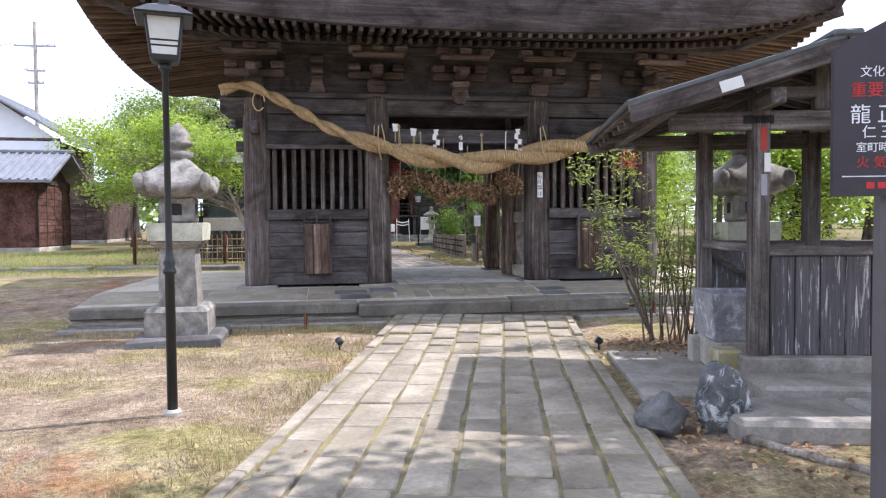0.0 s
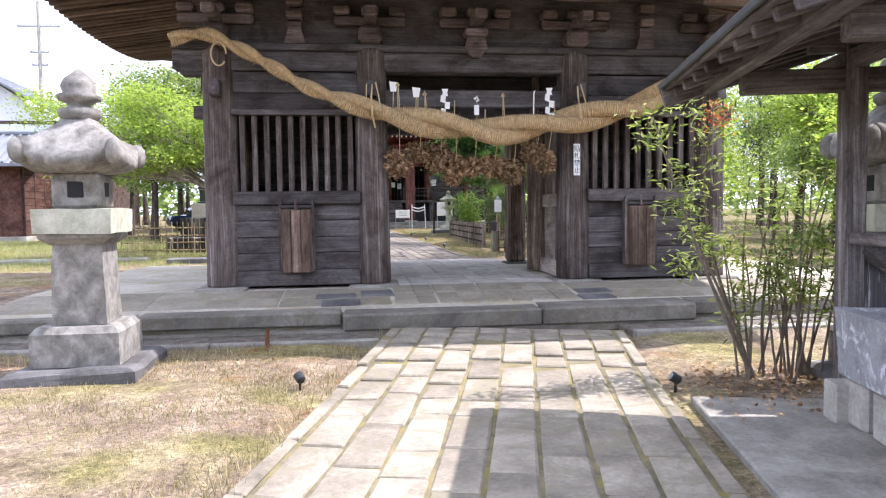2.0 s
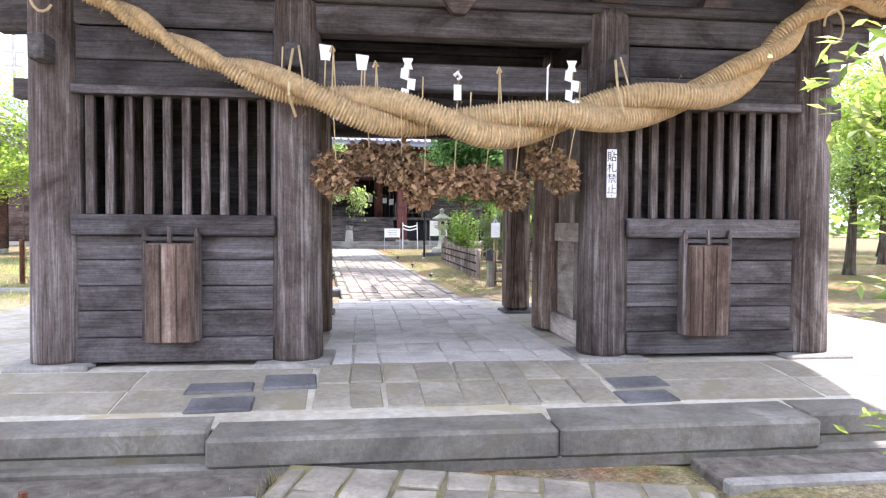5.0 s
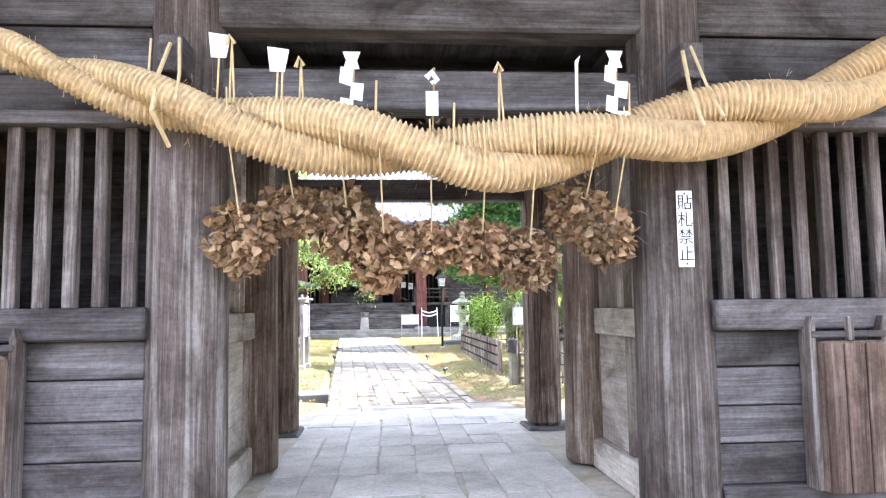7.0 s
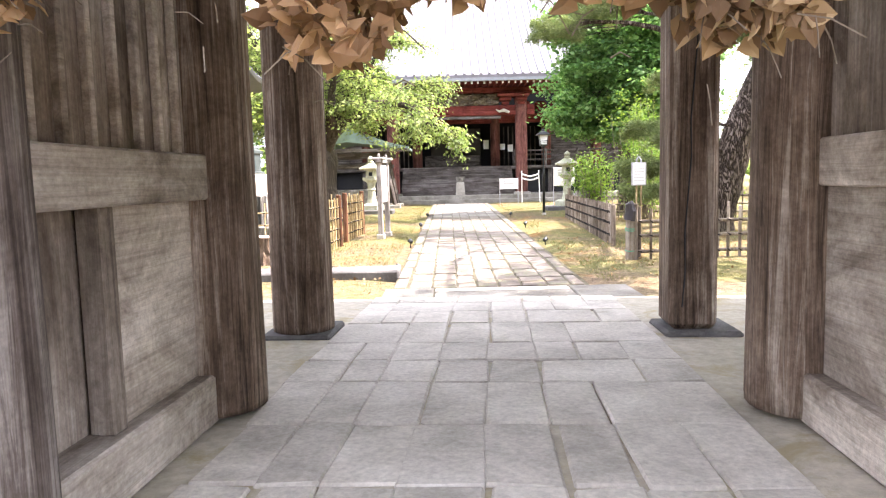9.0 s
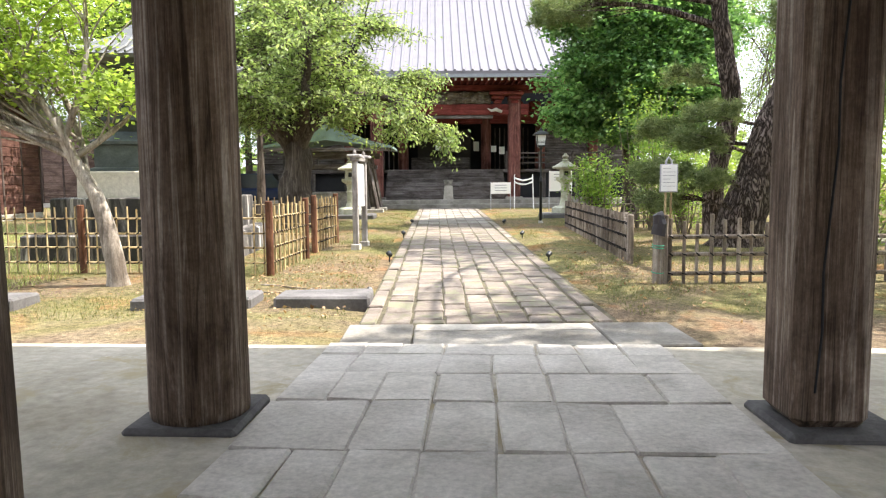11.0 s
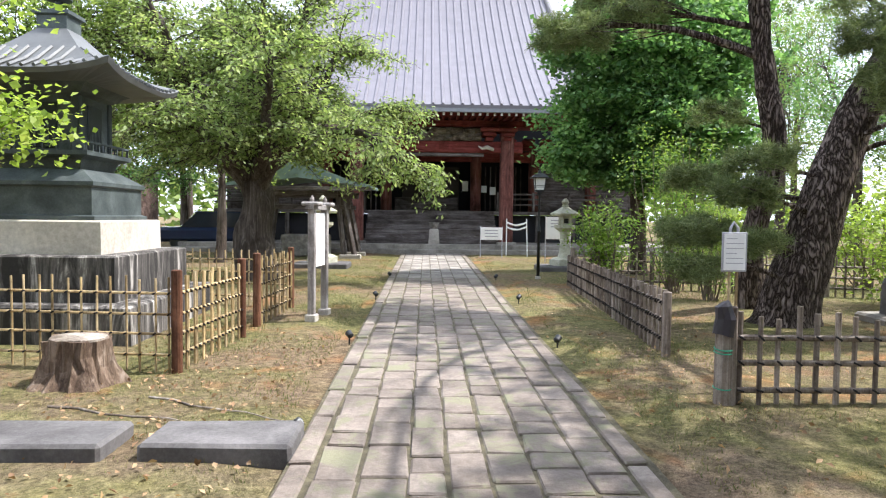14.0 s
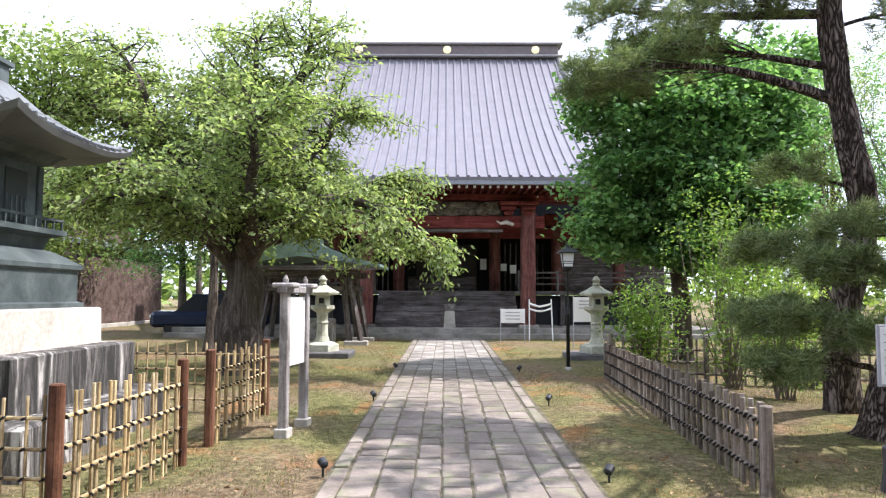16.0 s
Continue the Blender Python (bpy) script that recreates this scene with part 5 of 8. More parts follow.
def cherry(m, label, seed=3):
    """An old cherry: gnarled trunk, sinuous level limbs, drooping sprays of leaves along the twigs."""
    rng, nrg = random.Random(seed), np.random.default_rng(seed)
    t = thing("cherry_tree", m, label, "tree")
    b = bmesh.new()
    line = spline([(0.15, 0, -0.15), (0.05, 0, 0.5), (0.0, 0.05, 1.1), (0.12, 0.05, 1.7), (0.02, 0.1, 2.2), (-0.15, 0.12, 2.7)], 6)
    rr = [0.60, 0.54, 0.50, 0.47, 0.45] + [0.44 - 0.006 * k for k in range(len(line) - 5)]
    tube(b, line, rr, 22, True)
    for v in b.verts:
        q = Vector((v.co.x * 2.6, v.co.y * 2.6, v.co.z * 1.3))
        v.co += noise.noise_vector(q) * 0.10 + noise.noise_vector(q * 3.1) * 0.035
    limbs = [
        [(-0.1, 0.0, 2.2), (-0.7, -0.3, 2.9), (-1.5, -0.5, 3.1), (-2.5, -0.5, 3.5), (-3.5, -0.2, 3.5)],
        [(-0.2, 0.1, 2.5), (-0.6, 0.2, 3.4), (-1.5, 0.2, 4.2), (-2.6, 0.4, 5.1), (-3.8, 0.5, 5.6)],
        [(0.0, 0.2, 2.5), (0.3, 0.3, 3.5), (0.6, 0.3, 4.6), (1.0, 0.4, 5.8), (1.3, 0.4, 7.0)],
        [(0.1, 0.0, 2.1), (0.7, -0.4, 2.8), (1.6, -0.6, 3.3), (2.6, -0.6, 3.35), (3.4, -0.6, 2.6)],
        [(0.1, 0.1, 2.6), (0.8, 0.2, 3.6), (1.5, 0.3, 4.6), (2.0, 0.2, 5.4)],
        [(-0.2, 0.2, 2.6), (-0.3, 0.8, 3.8), (-0.6, 1.3, 5.0), (-0.9, 1.5, 6.5)],
        [(-0.1, -0.1, 2.3), (-0.4, -1.0, 2.9), (-0.9, -1.8, 3.4), (-1.3, -2.6, 3.6)],
        [(0.1, -0.1, 2.3), (0.5, -1.0, 3.0), (0.7, -1.7, 3.8), (0.9, -2.2, 4.6)],
        [(-0.2, 0.2, 2.4), (-1.0, 1.0, 3.3), (-2.2, 1.6, 4.1), (-3.4, 2.0, 4.6), (-4.8, 1.8, 4.9)],
        [(-0.2, 0.1, 2.6), (-0.9, -0.2, 3.8), (-1.6, -0.4, 5.0), (-2.2, -0.4, 6.4)],
        [(0.1, 0.3, 2.4), (0.9, 1.2, 3.2), (1.8, 1.8, 3.8), (2.6, 2.0, 4.2)],
        [(-0.2, 0.2, 2.6), (-1.2, 0.9, 4.2), (-2.4, 1.0, 5.6), (-3.6, 1.0, 6.6)],
        [(-0.1, 0.1, 2.7), (-0.2, 0.4, 4.2), (-0.2, 0.6, 5.6), (0.2, 0.6, 7.0)],
    ]
    seeds, dirs = [], []

    def twig(a, d, n, r):
        pts = [a]
        d = d.copy()
        step = rng.uniform(0.12, 0.19)
        for _ in range(n):
            d = (d + Vector((rng.gauss(0, 0.16), rng.gauss(0, 0.16), rng.gauss(-0.10, 0.10)))).normalized()
            pts.append(pts[-1] + d * step)
        tube(b, pts, [r * (1 - 0.7 * k / n) for k in range(n + 1)], 4, False)
        return pts

    for spine in limbs:
        ln = spline(spine, 8)
        ln = [p + noise.noise_vector(p * 1.7) * 0.14 * min(1, k / 8) for k, p in enumerate(ln)]
        n = len(ln)
        r0 = 0.20 if len(spine) > 4 else 0.16
        tube(b, ln, [r0 * (1 - k / n) ** 0.8 + 0.02 for k in range(n)], 9, False)
        for k in range(6, n):
            for _ in range(2 if k < n - 6 else 3):
                along = (ln[min(k + 1, n - 1)] - ln[k - 1]).normalized()
                a = rng.uniform(0, 6.28)
                d = (along * 0.6 + Vector((math.cos(a), math.sin(a), rng.uniform(-0.15, 0.55)))).normalized()
                br = twig(ln[k], d, rng.randrange(5, 10), 0.022)
                for p in range(2, len(br)):
                    for _ in range(2):
                        a = rng.uniform(0, 6.28)
                        dd = (d * 0.7 + Vector((math.cos(a), math.sin(a), rng.uniform(-0.5, 0.15)))).normalized()
                        tw = twig(br[p], dd, 3, 0.006)
                        for q0, q1 in zip(tw, tw[1:]):
                            for _ in range(3):
                                seeds.append(q0.lerp(q1, rng.random()))
                                dirs.append(q1 - q0)
    part("trunk", b, cherry_bark, t, smooth=True)
    cc = np.array([tuple(c) for c in seeds])
    bias = np.array([tuple(d) for d in dirs]) * 7.0
    part("crown", leaves_mesh("crown", cc + nrg.normal(size=cc.shape) * 0.07, 0.105, 0.75, 0.26, 0.2, nrg, bias), cherry_leaf, t)
    return t


# cherry beside the notice, broad-leaved tree, maple, pines
cherry_bark = wood("cherry_bark", (0.022, 0.017, 0.014), (0.065, 0.054, 0.044), (0.15, 0.13, 0.11), "z", vary=0.1, bump=1.0, grain=0.35)
cherry(back(-4.2, 13.0), "old cherry tree with a gnarled thick trunk and full green leaves")
tree(back(5.4, 15.2), [(0, 0, -0.1), (0.0, 0, 1.2), (-0.1, 0.1, 3.0), (0.0, 0.2, 5.5)], (0.26, 0.12),
     [(-0.1, -0.2, 6.7, 1.5, 1.5, 0.9, 90), (-0.6, -0.6, 5.7, 2.1, 2.0, 1.4, 170), (0.9, -0.4, 5.6, 1.9, 1.8, 1.5, 140), (-0.6, -0.5, 4.0, 2.1, 1.9, 1.2, 160), (0.8, -0.6, 3.7, 1.8, 1.7, 1.1, 120), (-1.6, -0.4, 3.0, 1.0, 1.2, 0.7, 50), (0.2, -1.0, 2.6, 1.5, 1.2, 0.6, 60), (2.4, 0.2, 6.2, 1.3, 1.4, 1.6, 70)],
     dark_leaf, bark, "dense round-headed tree with dark green leaves", leaf=0.135, clump=88, spread=0.23, name="broadleaf_tree", droop=0.35, seed=5, limb_r=0.07, narrow=0.42)
tree(back(-4.4, 3.0), [(0, 0, -0.1), (-0.1, 0, 0.6), (-0.25, 0.05, 1.1), (-0.55, 0.1, 1.6), (-0.7, 0.0, 2.1)], (0.13, 0.06),
     [(-2.6, 0.0, 2.6, 1.2, 1.2, 0.3, 50), (-1.3, 0.4, 2.7, 0.8, 1.0, 0.3, 44), (-1.8, 0.5, 3.5, 1.5, 1.4, 0.35, 70), (-0.4, 0.3, 3.7, 0.9, 0.8, 0.16, 20), (-3.4, 0.6, 3.2, 1.3, 1.2, 0.4, 55), (-2.4, 0.8, 4.2, 1.4, 1.3, 0.35, 55), (0.1, 0.5, 2.4, 0.6, 0.6, 0.2, 20), (-4.2, 0.9, 2.3, 1.0, 1.0, 0.3, 34), (-4.6, 0.6, 3.9, 1.2, 1.1, 0.5, 44)],
     maple_leaf, pale_bark, "spreading maple with bright yellow-green layered leaves and pale trunk", leaf=0.075, clump=52, spread=0.27, name="maple_tree", droop=0.1, seed=7, limb_r=0.045, narrow=0.45)
# the last nine pads hang out of view, added to shade the path
pine(back(5.2, 7.2), [(0, 0, -0.15), (0.1, 0, 0.5), (0.38, 0.05, 1.3), (0.68, 0.1, 2.2), (1.15, 0.2, 3.3), (1.75, 0.3, 4.3), (2.0, 0.4, 5.6), (1.6, 0.4, 7.2)], (0.50, 0.18),
     [(-1.0, -0.5, 1.95, 0.5, 80), (-1.6, -0.4, 1.40, 0.5, 90), (-0.7, -0.4, 2.45, 0.5, 60), (-1.3, 0.3, 2.2, 0.5, 60), (-1.7, -0.7, 0.9, 0.4, 56), (-0.9, -0.8, 1.25, 0.4, 50), (1.0, -1.1, 3.45, 0.65, 100), (1.9, -1.2, 3.05, 0.55, 76), (0.5, -1.0, 4.0, 0.5, 70), (1.5, -0.9, 3.3, 0.6, 70), (2.4, -0.8, 3.6, 0.7, 80), (2.7, -0.3, 2.7, 0.5, 40), (2.0, -1.0, 4.4, 0.7, 70), (3.3, 0.0, 4.2, 0.8, 70), (0.9, -0.9, 4.4, 0.6, 60), (0.1, -0.8, 4.9, 0.6, 60), (0.4, -2.6, 6.6, 1.0, 130), (-0.6, -0.6, 7.0, 1.1, 150), (1.2, 0.6, 7.6, 1.1, 150), (-0.8, 2.2, 8.0, 1.1, 150), (0.2, -4.6, 6.4, 1.0, 130), (0.4, -5.8, 7.2, 1.1, 140), (-0.7, -6.8, 7.3, 1.0, 130), (1.0, -7.0, 7.6, 1.1, 130), (1.8, -4.8, 6.4, 1.0, 130)],
     "large leaning pine with deeply plated dark bark", seed=4)
pine(back(5.5, 8.9), [(0, 0, -0.15), (-0.15, -0.2, 1.0), (-0.05, -0.5, 2.2), (0.0, -0.6, 2.9), (-0.2, -0.6, 3.9), (-0.35, -0.6, 5.2), (-0.4, -0.6, 7.0)], (0.24, 0.14),
     [(-2.6, -0.6, 5.0, 0.8, 140), (-3.5, -0.9, 4.5, 0.6, 110), (-1.6, -0.9, 5.6, 0.8, 130), (-2.4, -0.2, 6.0, 0.8, 90), (-3.3, -0.3, 5.6, 0.6, 60), (-0.8, -1.0, 6.4, 0.8, 80), (0.9, -0.8, 5.4, 0.8, 80), (-0.9, -0.5, 3.3, 0.45, 40), (0.8, -0.7, 6.4, 0.7, 60)],
     "slender pine with reddish plated bark and high limbs", seed=9)


def shrub(m, size, n, mat, label, leaf, seed, stems=14, name="shrub", narrow=0.25, clump=20, spread=0.12, up=0.0):
    rng, nrg = random.Random(seed), np.random.default_rng(seed)
    s = thing(name, m, label, "shrub")
    b = bmesh.new()
    cs = []
    for k in range(stems):
        a = rng.uniform(0, 6.28)
        tip = Vector((math.cos(a) * size[0] * rng.uniform(0.3, 1), math.sin(a) * size[1] * rng.uniform(0.3, 1), size[2] * rng.uniform(0.7, 1.0)))
        pts = limb(b, (rng.uniform(-0.12, 0.12) * size[0], rng.uniform(-0.12, 0.12) * size[1], -0.05), tip, 0.014, 0.004, 0.08, rng, 7, 5)
        for j in range(n // stems):
            p = pts[rng.randrange(2, len(pts))]
            cs.append(p + Vector((rng.gauss(0, size[0] * 0.2), rng.gauss(0, size[1] * 0.2), rng.gauss(0, size[2] * 0.09))))
    part("stem", b, twig_bark, s)
    cc = np.array([tuple(c) for c in cs])
    pts = np.repeat(cc, clump, axis=0) + nrg.normal(size=(len(cc) * clump, 3)) * spread
    part("foliage", leaves_mesh("foliage", pts, leaf, -up, narrow, 0.2, nrg), mat, s)
    return s


shrub(back(3.75, 12.2), (0.75, 0.6, 1.75), 170, shrub_leaf, "light green willow-like shrub behind the bamboo fence", 0.09, 3, 22, up=0.3)
shrub(back(4.9, 11.2), (1.0, 0.9, 3.3), 230, shrub_leaf, "tall thin pale green shrub", 0.075, 4, 26, up=0.2)
shrub(back(5.2, 10.0), (1.0, 0.8, 1.9), 160, shrub_leaf, "low bushy light green shrub", 0.07, 6, 20, up=0.2)
shrub(back(6.9, 6.0), (0.7, 0.6, 1.0), 90, shrub_leaf, "low leafy shrub inside the bamboo fence", 0.06, 8, 16)
shrub(back(7.9, 5.2), (0.7, 0.6, 1.3), 90, shrub_leaf, "low leafy shrub inside the bamboo fence", 0.06, 10, 16)

for k, (u, v, w, h) in enumerate(((8.6, 9.2, 1.3, 2.0), (9.8, 12.5, 1.6, 2.4), (10.8, 7.2, 1.5, 2.2), (8.0, 15.5, 1.5, 2.2), (12.5, 11.0, 1.8, 2.6))):
    shrub(back(u, v), (w, w * 0.8, h), 150, maple_leaf, "rounded yellow-green garden shrub behind the fence", 0.09, 30 + k, 20, narrow=0.4, spread=0.2)


def nandina(m, seed=2):
    rng, nrg = random.Random(seed), np.random.default_rng(seed)
    s = thing("nandina_shrub", m, "tall thin many-stemmed nandina with feathery yellow-green leaves", "shrub")
    b = bmesh.new()
    tips, reds = [], []
    for k in range(24):
        bx, by = rng.uniform(-0.32, 0.32), rng.uniform(-0.2, 0.2)
        lean = rng.gauss(0.03, 0.13)
        h = rng.uniform(1.0, 1.9)
        pts = limb(b, (bx, by, -0.05), (bx + lean * h, by + rng.gauss(0, 0.15), h), 0.013, 0.006, 0.05, rng, 6, 6)
        for j in range(4):
            tips.append(pts[rng.randrange(3, len(pts))] + Vector((rng.gauss(0, 0.14), rng.gauss(0, 0.14), rng.gauss(0, 0.12))))
    # two long stems that lean far out over the paving
    for (ex, ey, ez, sub) in ((-1.15, 0.0, 2.25, -0.5), (-0.55, 0.1, 2.35, 0.2), (-0.85, 0.1, 1.45, -0.3)):
        pts = limb(b, (-0.2, 0, -0.05), (ex, ey, ez), 0.022, 0.007, 0.1, rng, 9, 6)
        for p in pts[6:]:
            for j in range(3):
                tips.append(p + Vector((rng.gauss(0, 0.10), rng.gauss(0, 0.10), rng.gauss(0, 0.07))))
        if ez > 2 and ex < -0.5:
            reds = [pts[-1] + Vector((rng.gauss(0.05, 0.07), rng.gauss(0, 0.06), rng.gauss(-0.08, 0.05))) for _ in range(7)]
    part("stem", b, twig_bark, s)
    cc = np.array([tuple(c) for c in tips])
    pts = np.repeat(cc, 22, axis=0) + nrg.normal(size=(len(cc) * 22, 3)) * np.array((0.08, 0.08, 0.05))
    part("foliage", leaves_mesh("foliage", pts, 0.085, 0.15, 0.13, 0.15, nrg), nandina_leaf, s)
    cc = np.array([tuple(c) for c in reds])
    pts = np.repeat(cc, 16, axis=0) + nrg.normal(size=(len(cc) * 16, 3)) * 0.05
    part("red_leaves", leaves_mesh("red_leaves", pts, 0.05, 0.3, 0.18, 0.15, nrg), nandina_red, s, "reddish young leaves")


nandina(pose(4.15, 8.95, 0.0))


def far_tree(m, h, w, mat, seed, label="green garden tree in the distance", n=7, leaf=0.105, lo=0.25):
    rng = random.Random(seed)
    regs = []
    for k in range(n):
        z = h * rng.uniform(lo + 0.12, 0.92)
        s = w * (1.1 - 0.5 * z / h)
        regs.append((rng.uniform(-1, 1) * s * 0.6, rng.uniform(-1, 1) * s * 0.6, z, s * 0.55, s * 0.55, h * 0.16, 34))
    tree(m, [(0, 0, -0.2), (0.1, 0, h * 0.3), (0, 0.1, h * 0.7)], (0.05 * w + 0.06, 0.05), regs, mat, bark, label, leaf=leaf, clump=40, spread=0.36, seed=seed, group="background trees", limb_r=0.045)


def at_ground(x, y, rz=0):
    return pose(x, y, ground_z(x, y), 0, 0, rz)


for k, (x, y, h, w, mat) in enumerate(((-7.5, 32, 6.6, 2.9, far_leaf), (-10.2, 38, 7.2, 2.1, far_leaf), (-5.2, 37, 7.0, 2.6, far_leaf), (-11.5, 55, 9.5, 3, far_leaf), (9.6, 21.5, 4.6, 2.0, maple_leaf), (11.8, 25.5, 5.4, 2.4, maple_leaf), (13.6, 21.0, 5.0, 2.2, maple_leaf), (15.8, 26, 6.0, 2.6, far_leaf), (19.5, 41, 8.5, 3.4, far_leaf), (22, 38.5, 9, 3.6, far_leaf), (18, 22, 5.5, 2.6, far_leaf), (20, 47, 11, 4.0, far_leaf), (-9.6, 45, 7.5, 3.2, dark_leaf), (-12.6, 58, 10, 4.0, far_leaf), (20, 34, 9, 3.6, far_leaf), (-17, 64, 12, 5, dark_leaf), (12.0, 17.5, 3.4, 1.6, maple_leaf), (22, 27, 8, 3.2, far_leaf), (25, 36, 10, 3.6, far_leaf), (17.5, 45, 11, 4.2, dark_leaf), (21, 31, 6.4, 3.0, far_leaf), (24, 29, 8, 3.2, far_leaf))):
    far_tree(at_ground(x, y, k * 40), h, w, mat, 20 + k)
for k, (x, y, h, w, mat) in enumerate(((18, 53, 14, 5.0, far_leaf), (23, 50, 14, 5.0, far_leaf), (27, 45, 13, 4.6, far_leaf), (22, 60, 16, 5.4, far_leaf), (31, 41, 12, 4.6, far_leaf), (14.5, 57, 14, 4.6, far_leaf))):
    far_tree(at_ground(x, y, 15 + k * 50), h, w, mat, 70 + k, n=15, lo=0.12)


tree(pose(7.4, 1.6, 0), [(0, 0, -0.2), (0.1, 0.1, 2.2), (-0.3, 0.4, 4.4), (-0.8, 0.8, 5.8)], (0.24, 0.12),
     [(-3.4, 2.6, 6.6, 1.7, 1.5, 0.7, 80), (-1.4, 3.2, 7.0, 1.7, 1.4, 0.8, 80), (-3.6, 0.6, 6.9, 1.6, 1.4, 0.7, 80), (-1.2, 0.8, 7.4, 1.8, 1.6, 0.8, 90), (-5.2, 1.4, 6.4, 1.2, 1.3, 0.5, 50), (0.8, 1.8, 7.2, 1.5, 1.5, 0.8, 60), (-2.6, -1.6, 7.2, 1.6, 1.4, 0.7, 70), (-4.6, -1.0, 6.6, 1.4, 1.3, 0.6, 60)],
     dark_leaf, bark, "tall roadside tree that shades the start of the paving", leaf=0.15, clump=52, spread=0.36, seed=41, limb_r=0.08)


def far_woods():
    """A belt of distant tree tops round the grounds."""
    nrg = np.random.default_rng(8)
    cs = []
    for k in range(150):
        a = 2 * math.pi * k / 150 + nrg.uniform(-0.01, 0.01)
        r = nrg.uniform(72, 95)
        x, y, h = 2 + r * math.cos(a), 22 + r * math.sin(a), nrg.uniform(5, 11)
        n = 150
        q = nrg.normal(size=(n, 3)) * np.array((2.2, 2.2, h * 0.24))
        cs.append(q + np.array((x, y, h * 0.42)))
    tagged(part("far_woods", leaves_mesh("far_woods", np.concatenate(cs), 1.1, 0.2, 0.45, 0.3, nrg), far_leaf), "belt of distant green trees round the temple grounds", "woods", kind="stuff")


far_woods()


# ---- main hall ----
def build_hall():
    H = thing("temple_hall", BACK @ pose(0, 30, 0.55), "large temple hall with red eaves and a ribbed grey metal roof", "hall")
    inv = pose(0, -30, -0.55)

    def hp(name, bm, mat, label="", smooth=False):
        o = part(name, bm, mat, H, label, smooth)
        o.matrix_basis = inv
        return o

    FLOOR = 2.15
    # stairs
    for k in range(7):
        hp("stair_tread", boxed(-2.6, 2.6, 24.0 + k * 0.29, 24.34 + k * 0.29 if k < 6 else 26.2, 0.85 + k * 0.1857, 0.85 + (k + 1) * 0.1857, 0.012), hall_wood)
    # veranda and body
    hp("veranda", boxed(-9, 9, 26.0, 27.6, FLOOR - 0.14, FLOOR, 0.015), hall_wood)
    for k in range(13):
        x = -9 + 1.5 * k
        if abs(x) > 2.7:
            hp("veranda_post", boxed(x - 0.09, x + 0.09, 26.1, 26.28, 0.5, FLOOR - 0.14, 0.01), hall_wood_z)
    for s in (-1, 1):
        for z in (FLOOR + 0.28, FLOOR + 0.52, FLOOR + 0.72):
            hp("railing", boxed(s * 2.75, s * 9, 26.08, 26.16, z - 0.035, z + 0.035, 0.01), hall_wood)
        for k in range(5):
            x = s * (2.8 + 1.5 * k)
            hp("rail_post", boxed(x - 0.05, x + 0.05, 26.07, 26.17, FLOOR, FLOOR + 0.8, 0.01), hall_wood_z)
    # near-black block painted as the shade below the floor
    hp("under_floor", boxed(-8.8, 8.8, 26.4, 38, 0.5, FLOOR - 0.16, 0.01), shade_and_plate)
    # columns
    for x in (-2.9, 2.9):
        hp("porch_column", boxed(x - 0.25, x + 0.25, 23.75, 24.25, 0.86, 5.1, 0.04), red_wood_z)
        hp("column_foot", boxed(x - 0.36, x + 0.36, 23.64, 24.36, 0.82, 0.95, 0.03), kerb_stone)
    for x in (-7.0, -4.5, -1.95, 1.95, 4.5, 7.0):
        b = lathe(bmesh.new(), [(0.24, FLOOR), (0.24, 5.0)], 16, 0, (x, 27.4, 0))
        hp("column", b, red_wood_z, smooth=True)
    hp("inner_floor", boxed(-8.5, 8.5, 27.2, 37.5, FLOOR - 0.1, FLOOR + 0.02, 0.01), hall_wood)
    # back wall and ceiling carry the hall's inner shade in their colour
    hp("back_wall", boxed(-8.5, 8.5, 31.0, 31.2, FLOOR, 6.5, 0.01), shade_and_plate)
    hp("inner_ceiling", boxed(-8.5, 8.5, 27.3, 31.0, 4.95, 5.05, 0.01), shade_and_plate)
    for s in (-1, 1):
        hp("wall_panel", boxed(s * 4.7, s * 6.8, 27.42, 27.5, FLOOR, 4.3, 0.01), hall_wood)
        hp("wall_panel", boxed(s * 7.2, s * 8.8, 27.42, 27.5, FLOOR, 4.3, 0.01), hall_wood)
        hp("side_wall", boxed(s * 8.7, s * 8.85, 27.4, 37.5, 0.6, 5.0, 0.01), hall_wood)
        for k in range(9):
            x = s * (2.25 + k * 0.23)
            hp("door_lattice", boxed(x - 0.03, x + 0.03, 28.6, 28.65, FLOOR, 4.2, 0.005), hall_wood_z)
    # red beams of the porch and body
    hp("porch_beam", boxed(-3.5, 3.5, 23.82, 24.18, 4.38, 4.82, 0.03), red_wood)
    hp("under_beam", boxed(-2.0, 2.0, 23.9, 24.1, 4.24, 4.37, 0.02), hall_wood)
    hp("body_beam", boxed(-8.9, 8.9, 27.25, 27.55, 4.3, 4.75, 0.02), red_wood)
    hp("porch_top_beam", boxed(-4.4, 4.4, 23.85, 24.15, 5.38, 5.62, 0.02), red_wood)
    b = boxed(-1.9, 1.9, 23.80, 24.1, 4.84, 5.34, 0.05)
    bmesh.ops.subdivide_edges(b, edges=b.edges[:], cuts=30, use_grid_fill=True)
    for v in b.verts:
        n = noise.noise_vector(v.co * 3.3) + noise.noise_vector(v.co * 8.0) * 0.8
        v.co += Vector((n.x * 0.05, n.y * 0.16, n.z * 0.05))
    hp("carved_panel", b, carved_wood, "weathered carved panel over the porch")
